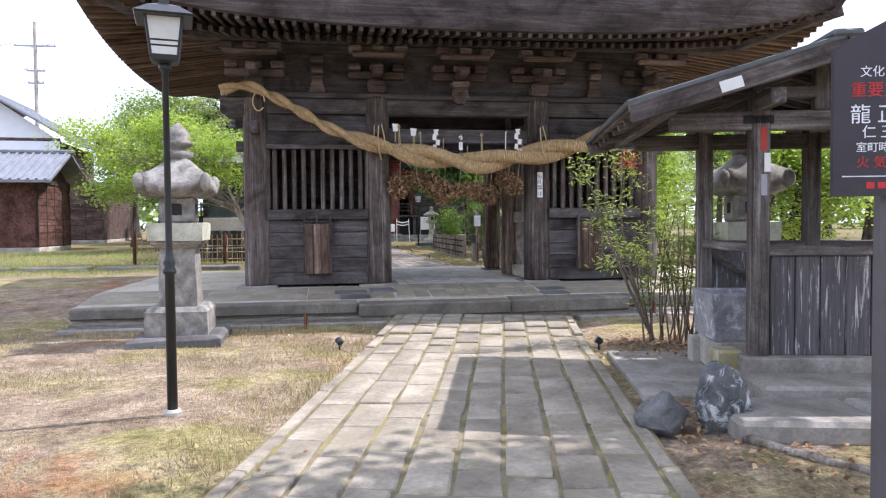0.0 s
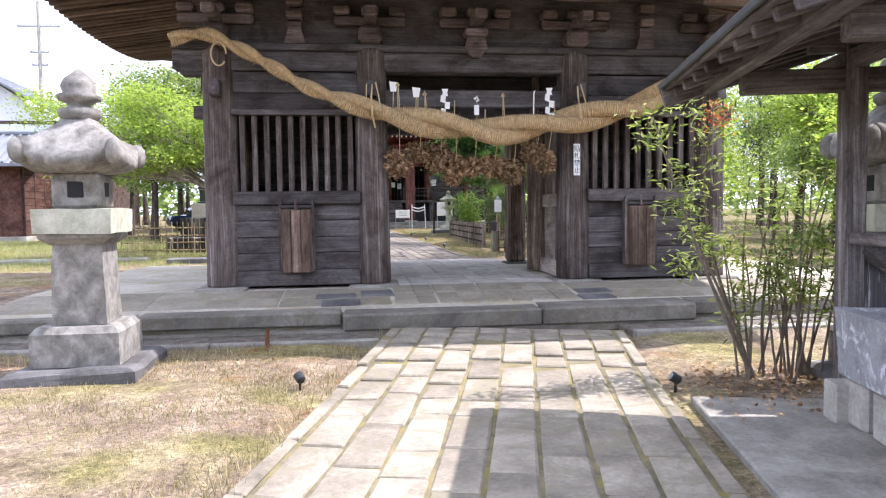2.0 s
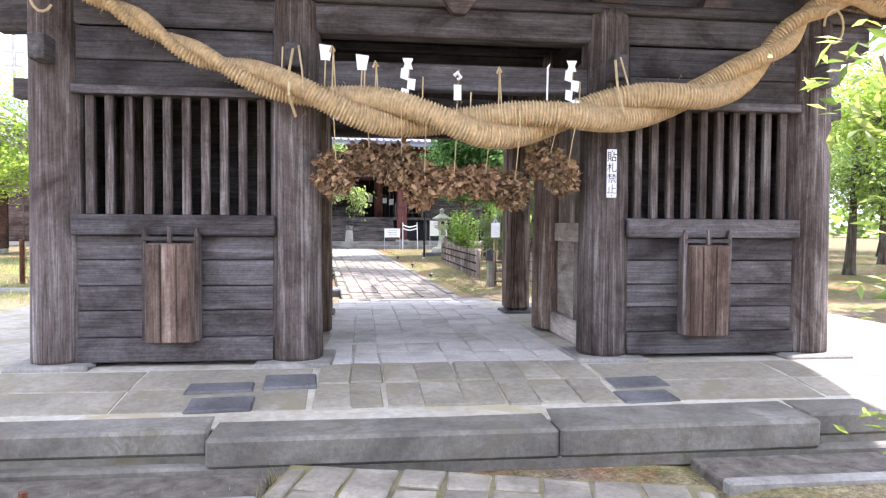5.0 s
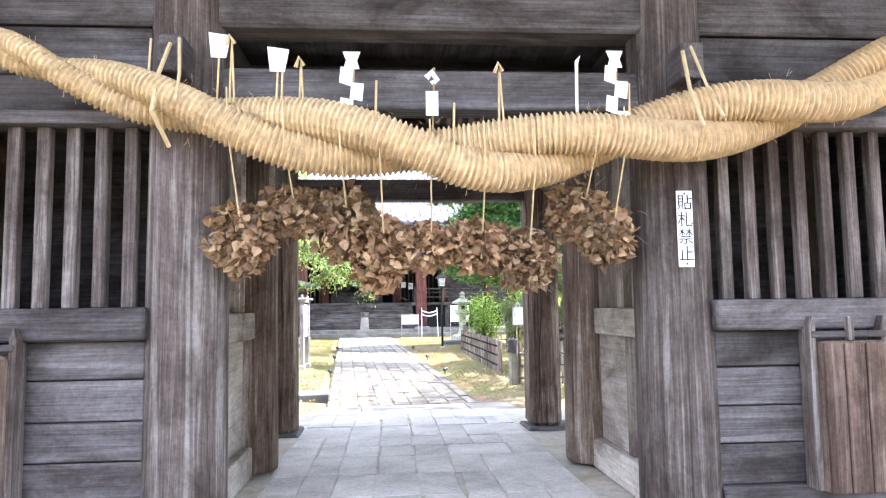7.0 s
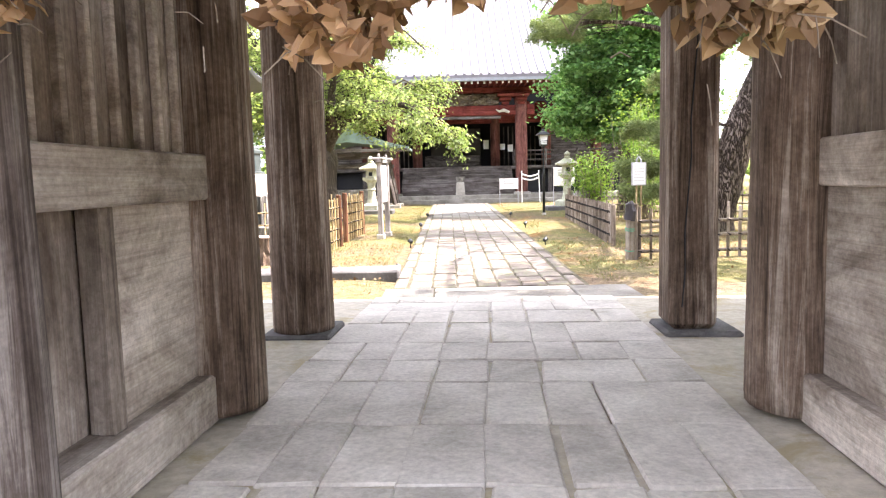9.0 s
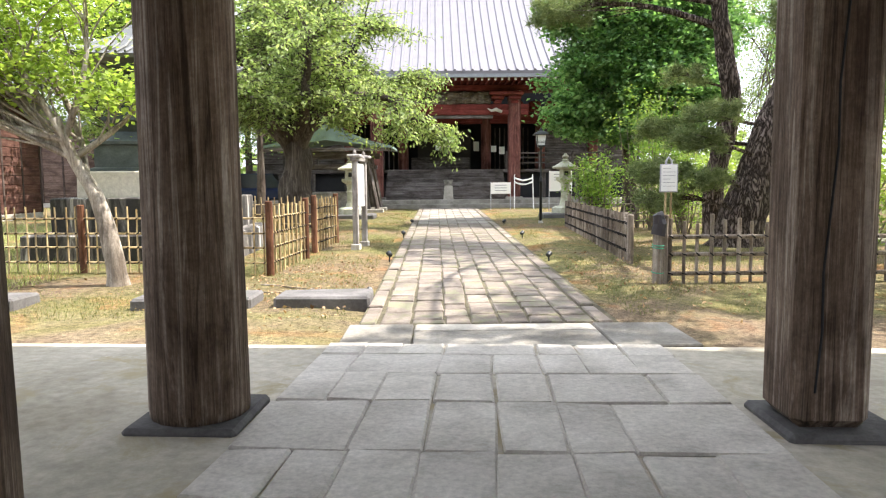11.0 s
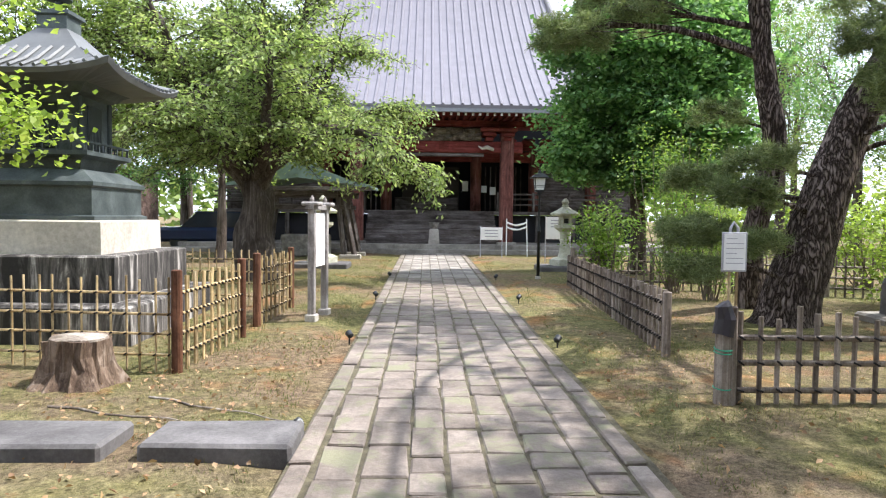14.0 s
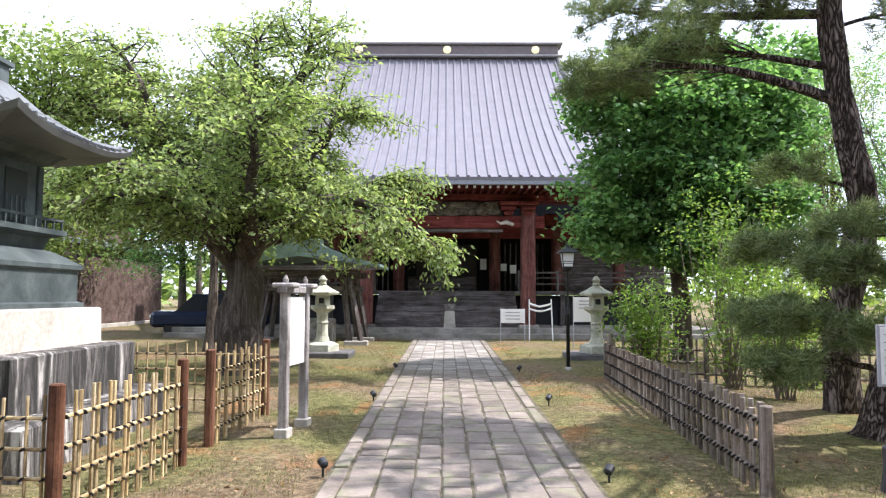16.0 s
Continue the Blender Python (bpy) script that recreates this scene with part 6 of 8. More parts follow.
    for x in (-2.9, -2.2, 2.2, 2.9):
        for k in range(3):
            hp("bracket", boxed(x - 0.16 - 0.1 * k, x + 0.16 + 0.1 * k, 23.72 - 0.1 * k, 24.28 + 0.1 * k, 4.84 + k * 0.17, 4.99 + k * 0.17, 0.03), red_wood)
    for s in (-1, 1):
        for k in range(7):
            x = s * (3.4 + 0.8 * k)
            hp("bracket", boxed(x - 0.28, x + 0.28, 27.0, 27.5, 4.8, 5.3, 0.08), red_wood)
    for s in (-1, 1):
        b = bmesh.new()
        tube(b, [(s * 2.35, 23.75, 4.5), (s * 2.1, 23.65, 4.58), (s * 1.9, 23.6, 4.52), (s * 1.75, 23.6, 4.62)], [0.06, 0.08, 0.05, 0.02], 8)
        hp("carved_nose", b, pale_carving)
    # roof
    E0, EZ0 = 22.2, 5.95

    def roof_z(v, u):
        f = (v - E0) / (33.0 - E0)
        return EZ0 + (13.8 - EZ0) * (0.74 * f + 0.26 * f * f) + 0.25 * (abs(u) / 10) ** 4 * (1 - f)

    half = lambda v: 10.2 - (10.2 - 6.0) * smooth01(E0, 27.5, v) if v < 27.5 else 6.0 - 0.5 * (v - 27.5) / 5.5
    bm = bmesh.new()
    vs = [E0 + (33.0 - E0) * k / 18 for k in range(19)]
    grid = [[bm.verts.new((half(v) * (2 * j / 20 - 1), v, roof_z(v, half(v) * (2 * j / 20 - 1)))) for j in range(21)] for v in vs]
    low = [[bm.verts.new((w.co.x, w.co.y + 0.02, w.co.z - 0.12)) for w in row] for row in grid]
    for a, b, flip in ((grid, None, 0), (low, None, 1)):
        for i in range(18):
            for j in range(20):
                q = (a[i][j], a[i][j + 1], a[i + 1][j + 1], a[i + 1][j])
                bm.faces.new(q[::-1] if flip else q)
    for j in range(20):
        bm.faces.new((low[0][j], low[0][j + 1], grid[0][j + 1], grid[0][j]))
    hp("roof_slope", bm, hall_roof, smooth=False)
    # ribs down the slope
    for k in range(57):
        u = -9.9 + k * 19.8 / 56
        pts = [(u, v, roof_z(v, u) + 0.015) for v in vs if half(v) > abs(u)]
        if len(pts) > 1:
            b = bmesh.new()
            tube(b, pts, 0.055, 6)
            hp("roof_rib", b, hall_roof)
    b = bmesh.new()
    prism(b, [(-10.0, 5.0), (10.0, 5.0), (9.0, 7.4), (5.6, 13.6), (-5.6, 13.6), (-9.0, 7.4)], 0.3, Matrix.Translation((0, 33.1, 0)))
    hp("rear_slope", b, hall_roof)
    hp("roof_ridge", boxed(-5.5, 5.5, 32.7, 33.4, 13.7, 14.35, 0.06), ridge_tile)
    for z in (13.78, 14.4):
        hp("ridge_course", boxed(-5.7, 5.7, 32.55, 33.5, z - 0.06, z + 0.06, 0.04), ridge_cap)
    for x in (-4.35, 0, 4.35):
        b = lathe(bmesh.new(), [(0.2, 0), (0.2, 0.05), (0.1, 0.07)], 16)
        o = hp("gold_crest", b, gold, "round gilded crest on the ridge")
        o.matrix_basis = inv @ pose(x, 32.68, 14.08, 90)
    for s in (-1, 1):
        b = bmesh.new()
        tube(b, [(s * half(v), v, roof_z(v, half(v)) + 0.08) for v in vs], 0.14, 8)
        hp("verge", b, ridge_cap)
    # eave edge and rafters
    hp("eave_edge", boxed(-10.1, 10.1, E0 + 0.02, E0 + 0.16, EZ0 - 0.26, EZ0 - 0.11, 0.015), eave_lead)
    for k in range(76):
        u = -9.9 + k * 19.8 / 75
        if abs(u) < 4.8:
            o = hp("rafter", boxed(u - 0.04, u + 0.04, E0 + 0.15, 24.3, EZ0 - 0.36, EZ0 - 0.26, 0.008), red_wood)
            o2 = hp("rafter_end", boxed(u - 0.042, u + 0.042, E0 + 0.135, E0 + 0.15, EZ0 - 0.362, EZ0 - 0.258, 0.004), pale_carving)
    hp("soffit", boxed(-9.8, 9.8, E0 + 0.2, 27.4, EZ0 - 0.25, EZ0 - 0.2, 0.01), red_wood)
    # things just inside the doors
    for x, z0, z1, mat in ((-0.3, 3.1, 3.45, paper), (0.55, 2.2, 2.75, white_paint), (2.35, 3.0, 3.3, paper), (2.75, 2.9, 3.25, paper), (1.52, 3.05, 3.5, paper)):
        hp("paper_notice", boxed(x - 0.13, x + 0.13, 27.9, 27.93, z0, z1, 0.004), mat)
    hp("offertory_table", boxed(-1.6, 1.2, 27.8, 28.2, FLOOR, FLOOR + 0.6, 0.02), hall_wood)
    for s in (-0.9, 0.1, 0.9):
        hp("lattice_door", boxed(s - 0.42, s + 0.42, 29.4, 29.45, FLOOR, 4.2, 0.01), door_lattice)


carved_wood = wood("carved_weathered", (0.05, 0.04, 0.03), (0.13, 0.11, 0.085), (0.26, 0.23, 0.18), "x")
pale_carving = plain("pale_carving", (0.45, 0.42, 0.36), 0.8)
hall_roof = plain("weathered_roof_metal", (0.165, 0.158, 0.172), 0.5, 0.2, 0.12, 1.5, 0.1)
ridge_tile = plain("ridge_tile", (0.12, 0.10, 0.095), 0.7, var=0.2)
ridge_cap = plain("ridge_cap", (0.24, 0.23, 0.22), 0.6)
eave_lead = plain("eave_lead", (0.20, 0.21, 0.22), 0.5, 0.3)
gold = plain("gilding", (0.85, 0.70, 0.38), 0.35, 0.6)
# lattice colour dimmed to carry the shade inside the hall
door_lattice = plain("shade_dimmed_lattice", (0.05, 0.042, 0.036), 0.8)
build_hall()

podium = tagged(part("hall_podium", boxed(-9.5, 9.5, 23.2, 40, 0.3, 0.85, 0.02), kerb_stone), "low stone podium in front of the hall", "podium", kind="structure")
podium.matrix_basis = BACK
o = tagged(part("hall_podium", boxed(-9.6, 9.6, 22.7, 23.2, 0.3, 0.68, 0.02), kerb_stone), "lower stone step before the hall", "step", kind="structure")
o.matrix_basis = BACK


def back_abs(u, v, z, rz=0):
    p = BACK @ Vector((u, v, z))
    return pose(p.x, p.y, z, 0, 0, 3.6 + rz)


s = thing("stone_pedestal", back_abs(0.1, 23.6, 0.85), "small pale stone incense stand before the stairs", "pedestal")
part("stand", lathe(bmesh.new(), [(0.30, 0), (0.24, 0.55), (0.22, 0.58)], 4, math.pi / 4), concrete, s)
part("bowl", lathe(bmesh.new(), [(0.13, 0.58), (0.17, 0.68), (0.21, 0.82), (0.18, 0.83)], 14), lantern_stone, s)


def hall_sign(u, v, w, z0, z1, legs):
    s = thing("white_sign", back(u, v), "small white notice on a thin frame before the hall", "sign")
    part("panel", boxed(-w / 2, w / 2, -0.015, 0.015, z0, z1, 0.005), white_paint, s)
    for k in range(3):
        part("text_bar", boxed(-w * 0.3, w * 0.3, -0.018, -0.014, z1 - 0.12 - 0.1 * k, z1 - 0.09 - 0.1 * k, 0.001), grey_plate, s)
    for x in (-w / 2, w / 2):
        b = bmesh.new()
        tube(b, [(x, 0.02, -0.05), (x, 0.02, z1 + 0.03)], 0.015, 6)
        part("leg", b, grey_plate, s)


hall_sign(2.05, 20.9, 0.75, 0.62, 1.05, 2)
hall_sign(4.0, 19.0, 0.8, 0.75, 1.45, 2)
s = thing("paper_rope_stand", back(3.1, 21.8), "two white poles with a swag of white paper between them", "stand")
for x, l in ((-0.42, 0.0), (0.34, -0.05)):
    b = bmesh.new()
    tube(b, [(x, 0, -0.05), (x + l, 0, 1.35)], 0.022, 8)
    part("pole", b, white_paint, s)
b = bmesh.new()
for dz in (1.22, 1.06):
    tube(b, [(-0.42 + 0.08 * k, 0, dz - 0.10 * math.sin(math.pi * k / 9)) for k in range(10)], 0.035, 6)
part("swag", roughen(b, 0.02, 9), paper, s)
street_lamp(back(2.5, 13.65), 2.55, "path lamps", "thin dark lamp post with a small lantern by the path")


def small_lantern(m, label):
    s = thing("stone_lantern", m, label, "stone lantern")
    part("step_block", boxed(-0.75, 0.75, -0.6, 0.6, -0.1, 0.14, 0.03), slab_stone, s)
    part("base", lathe(bmesh.new(), [(0.42, 0.14), (0.42, 0.30), (0.30, 0.36)], 6), lantern_light, s)
    part("shaft", lathe(bmesh.new(), [(0.20, 0.36), (0.15, 0.5), (0.13, 0.8), (0.16, 0.84), (0.13, 0.88), (0.15, 1.08)], 14), lantern_light, s)
    part("table", lathe(bmesh.new(), [(0.16, 1.08), (0.30, 1.18), (0.30, 1.26)], 6), lantern_light, s)
    part("fire_box", lathe(bmesh.new(), [(0.19, 1.26), (0.18, 1.50)], 6), lantern_light, s)
    # dark block painted as a shaded hole in the solid fire box
    part("opening", boxed(-0.06, 0.06, -0.19, -0.12, 1.31, 1.44, 0.01), shade_and_plate, s)
    part("roof", lathe(bmesh.new(), [(0.2, 1.50), (0.40, 1.53), (0.42, 1.58), (0.22, 1.68), (0.10, 1.76)], 6), lantern_light, s)
    part("finial", lathe(bmesh.new(), [(0.08, 1.76), (0.11, 1.80), (0.07, 1.83), (0.11, 1.90), (0.03, 2.0)], 12), lantern_light, s)


small_lantern(back(3.65, 16.2), "pale six-sided stone lantern on a dark step")
small_lantern(back(-3.1, 16.4), "pale six-sided stone lantern under the cherry tree")


# ---- roofed basin left of the hall path ----
def build_shed():
    S = thing("basin_shelter", back(-4.3, 20.8), "open timber shelter with splayed posts and a green copper roof", "shelter")
    for sx in (-1, 1):
        for sy in (-1, 1):
            for d in (0.0, 0.38):
                b = bmesh.new()
                tube(b, [(sx * (1.40 + d * 0.9), sy * 0.9, 0.05), (sx * (1.15 + d * 0.4), sy * 0.85, 2.3)], 0.09, 4)
                part("post", b, hall_wood_z, S)
            part("post_foot", boxed(sx * 1.6 - 0.35, sx * 1.6 + 0.35, sy * 0.9 - 0.16, sy * 0.9 + 0.16, -0.05, 0.12, 0.02), concrete, S)
    for sy in (-0.85, 0.85):
        part("beam", boxed(-1.7, 1.7, sy - 0.08, sy + 0.08, 2.0, 2.2, 0.015), hall_wood, S)
        part("beam", boxed(-1.6, 1.6, sy - 0.06, sy + 0.06, 1.6, 1.75, 0.015), hall_wood, S)
    for sx in (-1.2, 1.2):
        part("beam", boxed(sx - 0.08, sx + 0.08, -1.1, 1.1, 2.2, 2.38, 0.015), hall_wood, S)
    b = bmesh.new()
    prof = [(-2.35, 2.38), (-1.5, 2.58), (-0.7, 2.9), (0, 3.2), (0.7, 2.9), (1.5, 2.58), (2.35, 2.38), (2.35, 2.30), (0, 2.6), (-2.35, 2.30)]
    prism(b, prof, 3.2, Matrix.Translation((0, -1.6, 0)))
    part("roof", b, copper, S, "green copper roof")
    part("eave_board", boxed(-2.3, 2.3, -1.58, -1.5, 2.2, 2.32, 0.01), hall_wood, S)
    part("ridge", boxed(-0.15, 0.15, -1.7, 1.7, 3.16, 3.3, 0.03), copper, S)
    part("basin", boxed(-0.8, 0.8, -0.4, 0.4, 0.0, 0.75, 0.05), lantern_stone, S)


copper = plain("green_copper", (0.19, 0.27, 0.24), 0.6, 0.2, 0.25, 3, 0.1)
build_shed()


# ---- bronze tower on its plinth ----
def build_tower():
    m = back(-5.3, 6.75)
    T = thing("bronze_tower", m, "dark green-grey bronze stupa tower on a stained concrete plinth", "tower")
    q = math.sqrt(2)

    def sq(name, rows, mat, label="", parent=None):
        return part(name, lathe(bmesh.new(), [(r * q, z) for r, z in rows], 4, math.pi / 4), mat, parent or T, label)

    sq("lower_plinth", [(1.62, -0.2), (1.60, 0.42), (1.56, 0.45)], stained, "stained dark concrete step")
    sq("middle_plinth", [(1.28, 0.40), (1.28, 1.00), (1.25, 1.02)], stained)
    sq("upper_plinth", [(0.99, 1.02), (0.98, 1.43), (0.96, 1.45)], pale_conc, "pale concrete block")
    sq("base_drum", [(0.84, 1.45), (0.84, 1.50), (0.78, 1.52), (0.78, 1.88), (0.82, 1.90), (0.82, 1.95), (0.62, 2.08), (0.55, 2.12)], bronze)
    sq("balcony", [(0.50, 2.12), (0.55, 2.26), (0.68, 2.30), (0.68, 2.36), (0.5, 2.37)], bronze)
    for a in range(4):
        o = part("balustrade", boxed(-0.66, 0.66, -0.66, -0.63, 2.46, 2.49, 0.005), bronze, T)
        o.matrix_basis = pose(0, 0, 0, 0, 0, 90 * a)
        for k in range(8):
            o2 = part("baluster", boxed(-0.64 + 0.18 * k, -0.62 + 0.18 * k, -0.655, -0.635, 2.36, 2.46, 0.003), bronze, T)
            o2.matrix_basis = pose(0, 0, 0, 0, 0, 90 * a)
        o = part("door_panel", boxed(-0.2, 0.2, -0.475, -0.45, 2.40, 3.0, 0.01), bronze_dark, T)
        o.matrix_basis = pose(0, 0, 0, 0, 0, 90 * a)
        for k in range(5):
            o2 = part("door_rib", boxed(-0.19 + 0.085 * k, -0.165 + 0.085 * k, -0.485, -0.47, 2.42, 2.7, 0.003), bronze, T)
            o2.matrix_basis = pose(0, 0, 0, 0, 0, 90 * a)
        for x in (-0.44, 0.44):
            o2 = part("corner_post", boxed(x - 0.05, x + 0.05, -0.49, -0.44, 2.36, 3.1, 0.01), bronze, T)
            o2.matrix_basis = pose(0, 0, 0, 0, 0, 90 * a)
    sq("body", [(0.46, 2.36), (0.46, 3.10), (0.55, 3.14), (0.6, 3.2), (0.7, 3.26)], bronze)
    b = bmesh.new()
    n = 16
    rings = []
    for r, z, c in ((0.66, 3.24, 0.0), (1.18, 3.24, 0.14), (1.21, 3.30, 0.16), (0.85, 3.46, 0.05), (0.5, 3.70, 0.01), (0.22, 4.0, 0), (0.17, 4.06, 0)):
        ring = []
        for side in range(4):
            for k in range(n):
                t = 2 * k / n - 1
                p = Vector((t * r, -r, z + c * abs(t) ** 3))
                ring.append(b.verts.new(Matrix.Rotation(side * math.pi / 2, 4, "Z") @ p))
        rings.append(ring)
    w = len(rings[0])
    for r0, r1 in zip(rings, rings[1:]):
        for j in range(w):
            b.faces.new((r0[j], r0[(j + 1) % w], r1[(j + 1) % w], r1[j]))
    b.faces.new(rings[0][::-1])
    b.faces.new(rings[-1])
    part("roof", b, bronze_roof, T)
    for a in range(4):
        for k in range(15):
            x = -1.05 + 0.15 * k
            top = 1.0 - abs(x) / 1.2
            bb = bmesh.new()
            pts = [(x, -1.2, 3.33 + 0.15 * abs(x / 1.2) ** 3), (x * 0.98 if abs(x) < 0.8 else x, -max(0.85, abs(x)), 3.48 if abs(x) < 0.85 else 3.34 + 0.15 * abs(x / 1.2) ** 3)]
            if abs(x) < 0.5:
                pts.append((x, -0.5, 3.71))
            tube(bb, pts, 0.025, 5)
            o = part("roof_rib", bb, bronze_roof, T)
            o.matrix_basis = pose(0, 0, 0, 0, 0, 90 * a)
    sq("spire_box", [(0.2, 4.02), (0.2, 4.2), (0.24, 4.22), (0.24, 4.27)], bronze)
    part("spire", lathe(bmesh.new(), [(0.16, 4.27), (0.05, 4.36), (0.045, 6.2), (0.08, 6.3), (0.02, 6.5)], 12), bronze, T)
    for k in range(9):
        r = 0.17 - 0.008 * k
        part("spire_ring", lathe(bmesh.new(), [(0.04, 4.43 + 0.17 * k), (r, 4.45 + 0.17 * k), (r, 4.51 + 0.17 * k), (0.04, 4.53 + 0.17 * k)], 16), bronze, T)


def stained_concrete():
    m, nt, b = shader("stained_concrete", 0.9, 0, 0.2)
    v = coords(nt, (1, 1, 1))
    streak = noisy(nt, coords(nt, (3.4, 3.4, 0.5)), 1.3, 8, 0.7, 0.9)
    fine = noisy(nt, v, 30, 5, 0.7)
    col = ramp(nt, streak, [(0.44, (0.035, 0.033, 0.03)), (0.55, (0.13, 0.12, 0.108)), (0.63, (0.42, 0.40, 0.36))])
    col = mixc(nt, 0.5, col, ramp(nt, fine, [(0.3, (0.6,) * 3), (0.7, (1.3,) * 3)]), "MULTIPLY")
    nt.links.new(col, b.inputs["Base Color"])
    bumped(nt, b, fine, 0.4, 0.008)
    return m


stained = stained_concrete()
pale_conc = stone("pale_concrete", (0.38, 0.35, 0.29), (0.50, 0.46, 0.39), (0.58, 0.54, 0.47), 1.2, vary=0, bump=0.3)
bronze_dark = plain("dark_bronze", (0.03, 0.036, 0.036), 0.5, 0.3)
bronze_roof = plain("bronze_roof", (0.13, 0.135, 0.13), 0.5, 0.3, 0.2, 3, 0.1)
build_tower()


# ---- bamboo fences ----
def fence(a, b, spacing, rails, height, label, mat, post_mat=None, post_h=1.02, ends=(1, 1), thick=0.012, group="bamboo fences", knots=True, jitter=0.03, mid_posts=0):
    """A lattice fence between two places of the back court."""
    a, b = Vector(a), Vector(b)
    d = b - a
    ang = math.degrees(math.atan2(d.y, d.x))
    F = thing("bamboo_fence", back(a.x, a.y, 0, ang), label, "fence", group)
    L = d.length
    rng = random.Random(int(a.x * 10 + a.y * 7))
    vert = [mesh_of(tube(bmesh.new(), [(0, 0, -0.04), (rng.uniform(-0.01, 0.01), 0, height * 0.5), (0, 0, height + rng.uniform(-jitter, jitter))], thick * rng.uniform(0.9, 1.1), 7), "upright") for _ in range(5)]
    n = max(2, int(L / spacing))
    kt = thick * 1.1 + 0.004
    knot = mesh_of(boxed(-kt, kt, -kt - 0.014, kt + 0.014, -0.008, 0.008, 0.003, m=pose(0, 0, 0, 0, 28, 0)), "knot")
    for k in range(n):
        x = spacing * 0.5 + k * (L - spacing) / (n - 1)
        o = part("upright", vert[k % 5], mat, F)
        o.matrix_basis = pose(x, 0.014 * (-1) ** k, 0, 0, 0, rng.uniform(0, 360))
        if knots:
            for z in rails:
                o = part("knot", knot, twine, F)
                o.matrix_basis = pose(x, 0, z, 0, rng.uniform(-15, 15), 0)
    for z in rails:
        t = bmesh.new()
        tube(t, [(0, 0, z), (L * 0.5, 0, z + rng.uniform(-0.01, 0.01)), (L, 0, z)], thick * 1.15, 7)
        part("rail", t, mat, F)
    if post_mat:
        for k, x in enumerate((0.0, L)):
            if ends[k]:
                t = lathe(bmesh.new(), [(0.055, -0.1), (0.053, post_h - 0.01), (0.04, post_h)], 12)
                part("post", t, post_mat, F).matrix_basis = pose(x, 0, 0)
        for k in range(mid_posts):
            part("post", lathe(bmesh.new(), [(0.05, -0.1), (0.05, post_h - 0.05), (0.04, post_h - 0.04)], 10), post_mat, F).matrix_basis = pose(L * (k + 1) / (mid_posts + 1), 0, 0)
    return F


RAILS = (0.16, 0.37, 0.57, 0.78)
fence((-2.72, 3.92), (-8.2, 4.5), 0.15, RAILS, 0.93, "pale bamboo lattice fence round the tower plinth", bamboo, brown_post, ends=(1, 1), mid_posts=1)
fence((-2.72, 3.95), (-2.58, 5.85), 0.11, RAILS, 0.95, "golden bamboo lattice fence tied with black twine", bamboo, brown_post, ends=(0, 1), thick=0.015)
fence((-2.58, 6.65), (-2.46, 8.5), 0.11, RAILS, 0.95, "golden bamboo lattice fence tied with black twine", bamboo, brown_post, ends=(1, 1), thick=0.015)
fence((-2.56, 8.6), (-5.5, 8.9), 0.14, RAILS, 0.93, "pale bamboo lattice fence behind the plinth", bamboo, brown_post, ends=(0, 0))
fence((2.56, 4.85), (2.98, 12.3), 0.105, (0.18, 0.40, 0.60), 0.72, "close grey bamboo fence with black ties", bamboo_old, bamboo_old, post_h=0.74, thick=0.026, jitter=0.04)
fence((2.42, 2.85), (9.5, 2.75), 0.165, (0.12, 0.36, 0.58), 0.80, "grey bamboo lattice fence round the old pine", bamboo_old, bamboo_old, post_h=0.85, thick=0.024, jitter=0.06, ends=(1, 0), mid_posts=3)
fence((3.05, 12.3), (9.5, 10.2), 0.16, (0.15, 0.36, 0.58), 0.78, "grey bamboo lattice fence behind the old pine", bamboo_old, bamboo_old, post_h=0.85, thick=0.02, mid_posts=3)


# fence end post with a cap of cloth, sign, notice, stump, slabs
green_wire = plain("green_wire", (0.03, 0.30, 0.17), 0.5)
post = thing("fence_end_post", back(2.36, 2.86), "grey wooden end post with a dark cloth on top", "post")
part("post", lathe(bmesh.new(), [(0.075, -0.1), (0.07, 0.82), (0.05, 0.84)], 12), bamboo_old, post)
b = lathe(bmesh.new(), [(0.09, 0.60), (0.085, 0.74), (0.08, 0.85), (0.05, 0.89), (0.01, 0.895)], 12)
part("cloth_cap", roughen(b, 0.03, 9, 2), board_paint, post, "folded blue-grey cloth")
for z in (0.45, 0.48, 0.14):
    b = bmesh.new()
    tube(b, [(0.078 * math.cos(t), 0.078 * math.sin(t), z + 0.01 * math.sin(t)) for t in (k * 0.55 for k in range(13))], 0.006, 5)
    part("green_wire", b, green_wire, post)

sg = thing("post_sign", back(2.58, 3.2), "small white framed notice on two bamboo poles", "sign")
for x in (-0.03, 0.04):
    b = bmesh.new()
    tube(b, [(x, 0.02, -0.1), (x, 0.02, 1.4)], 0.014, 8)
    part("pole", b, bamboo, sg)
b = bmesh.new()
tube(b, [(-0.03, 0.02, 1.4), (-0.03, 0.02, 1.52), (0, 0.02, 1.57), (0.04, 0.02, 1.52), (0.04, 0.02, 1.4)], 0.014, 8)
part("hoop", b, grey_plate, sg)
part("frame", boxed(-0.115, 0.115, -0.012, 0.008, 1.12, 1.48, 0.004), grey_plate, sg)
part("sheet", boxed(-0.10, 0.10, -0.016, -0.01, 1.135, 1.465, 0.001), white_paint, sg)
for k in range(6):
    part("text_bar", boxed(-0.08, 0.08 if k % 3 else 0.02, -0.0175, -0.0155, 1.42 - 0.045 * k, 1.426 - 0.045 * k, 0.0004), grey_plate, sg)

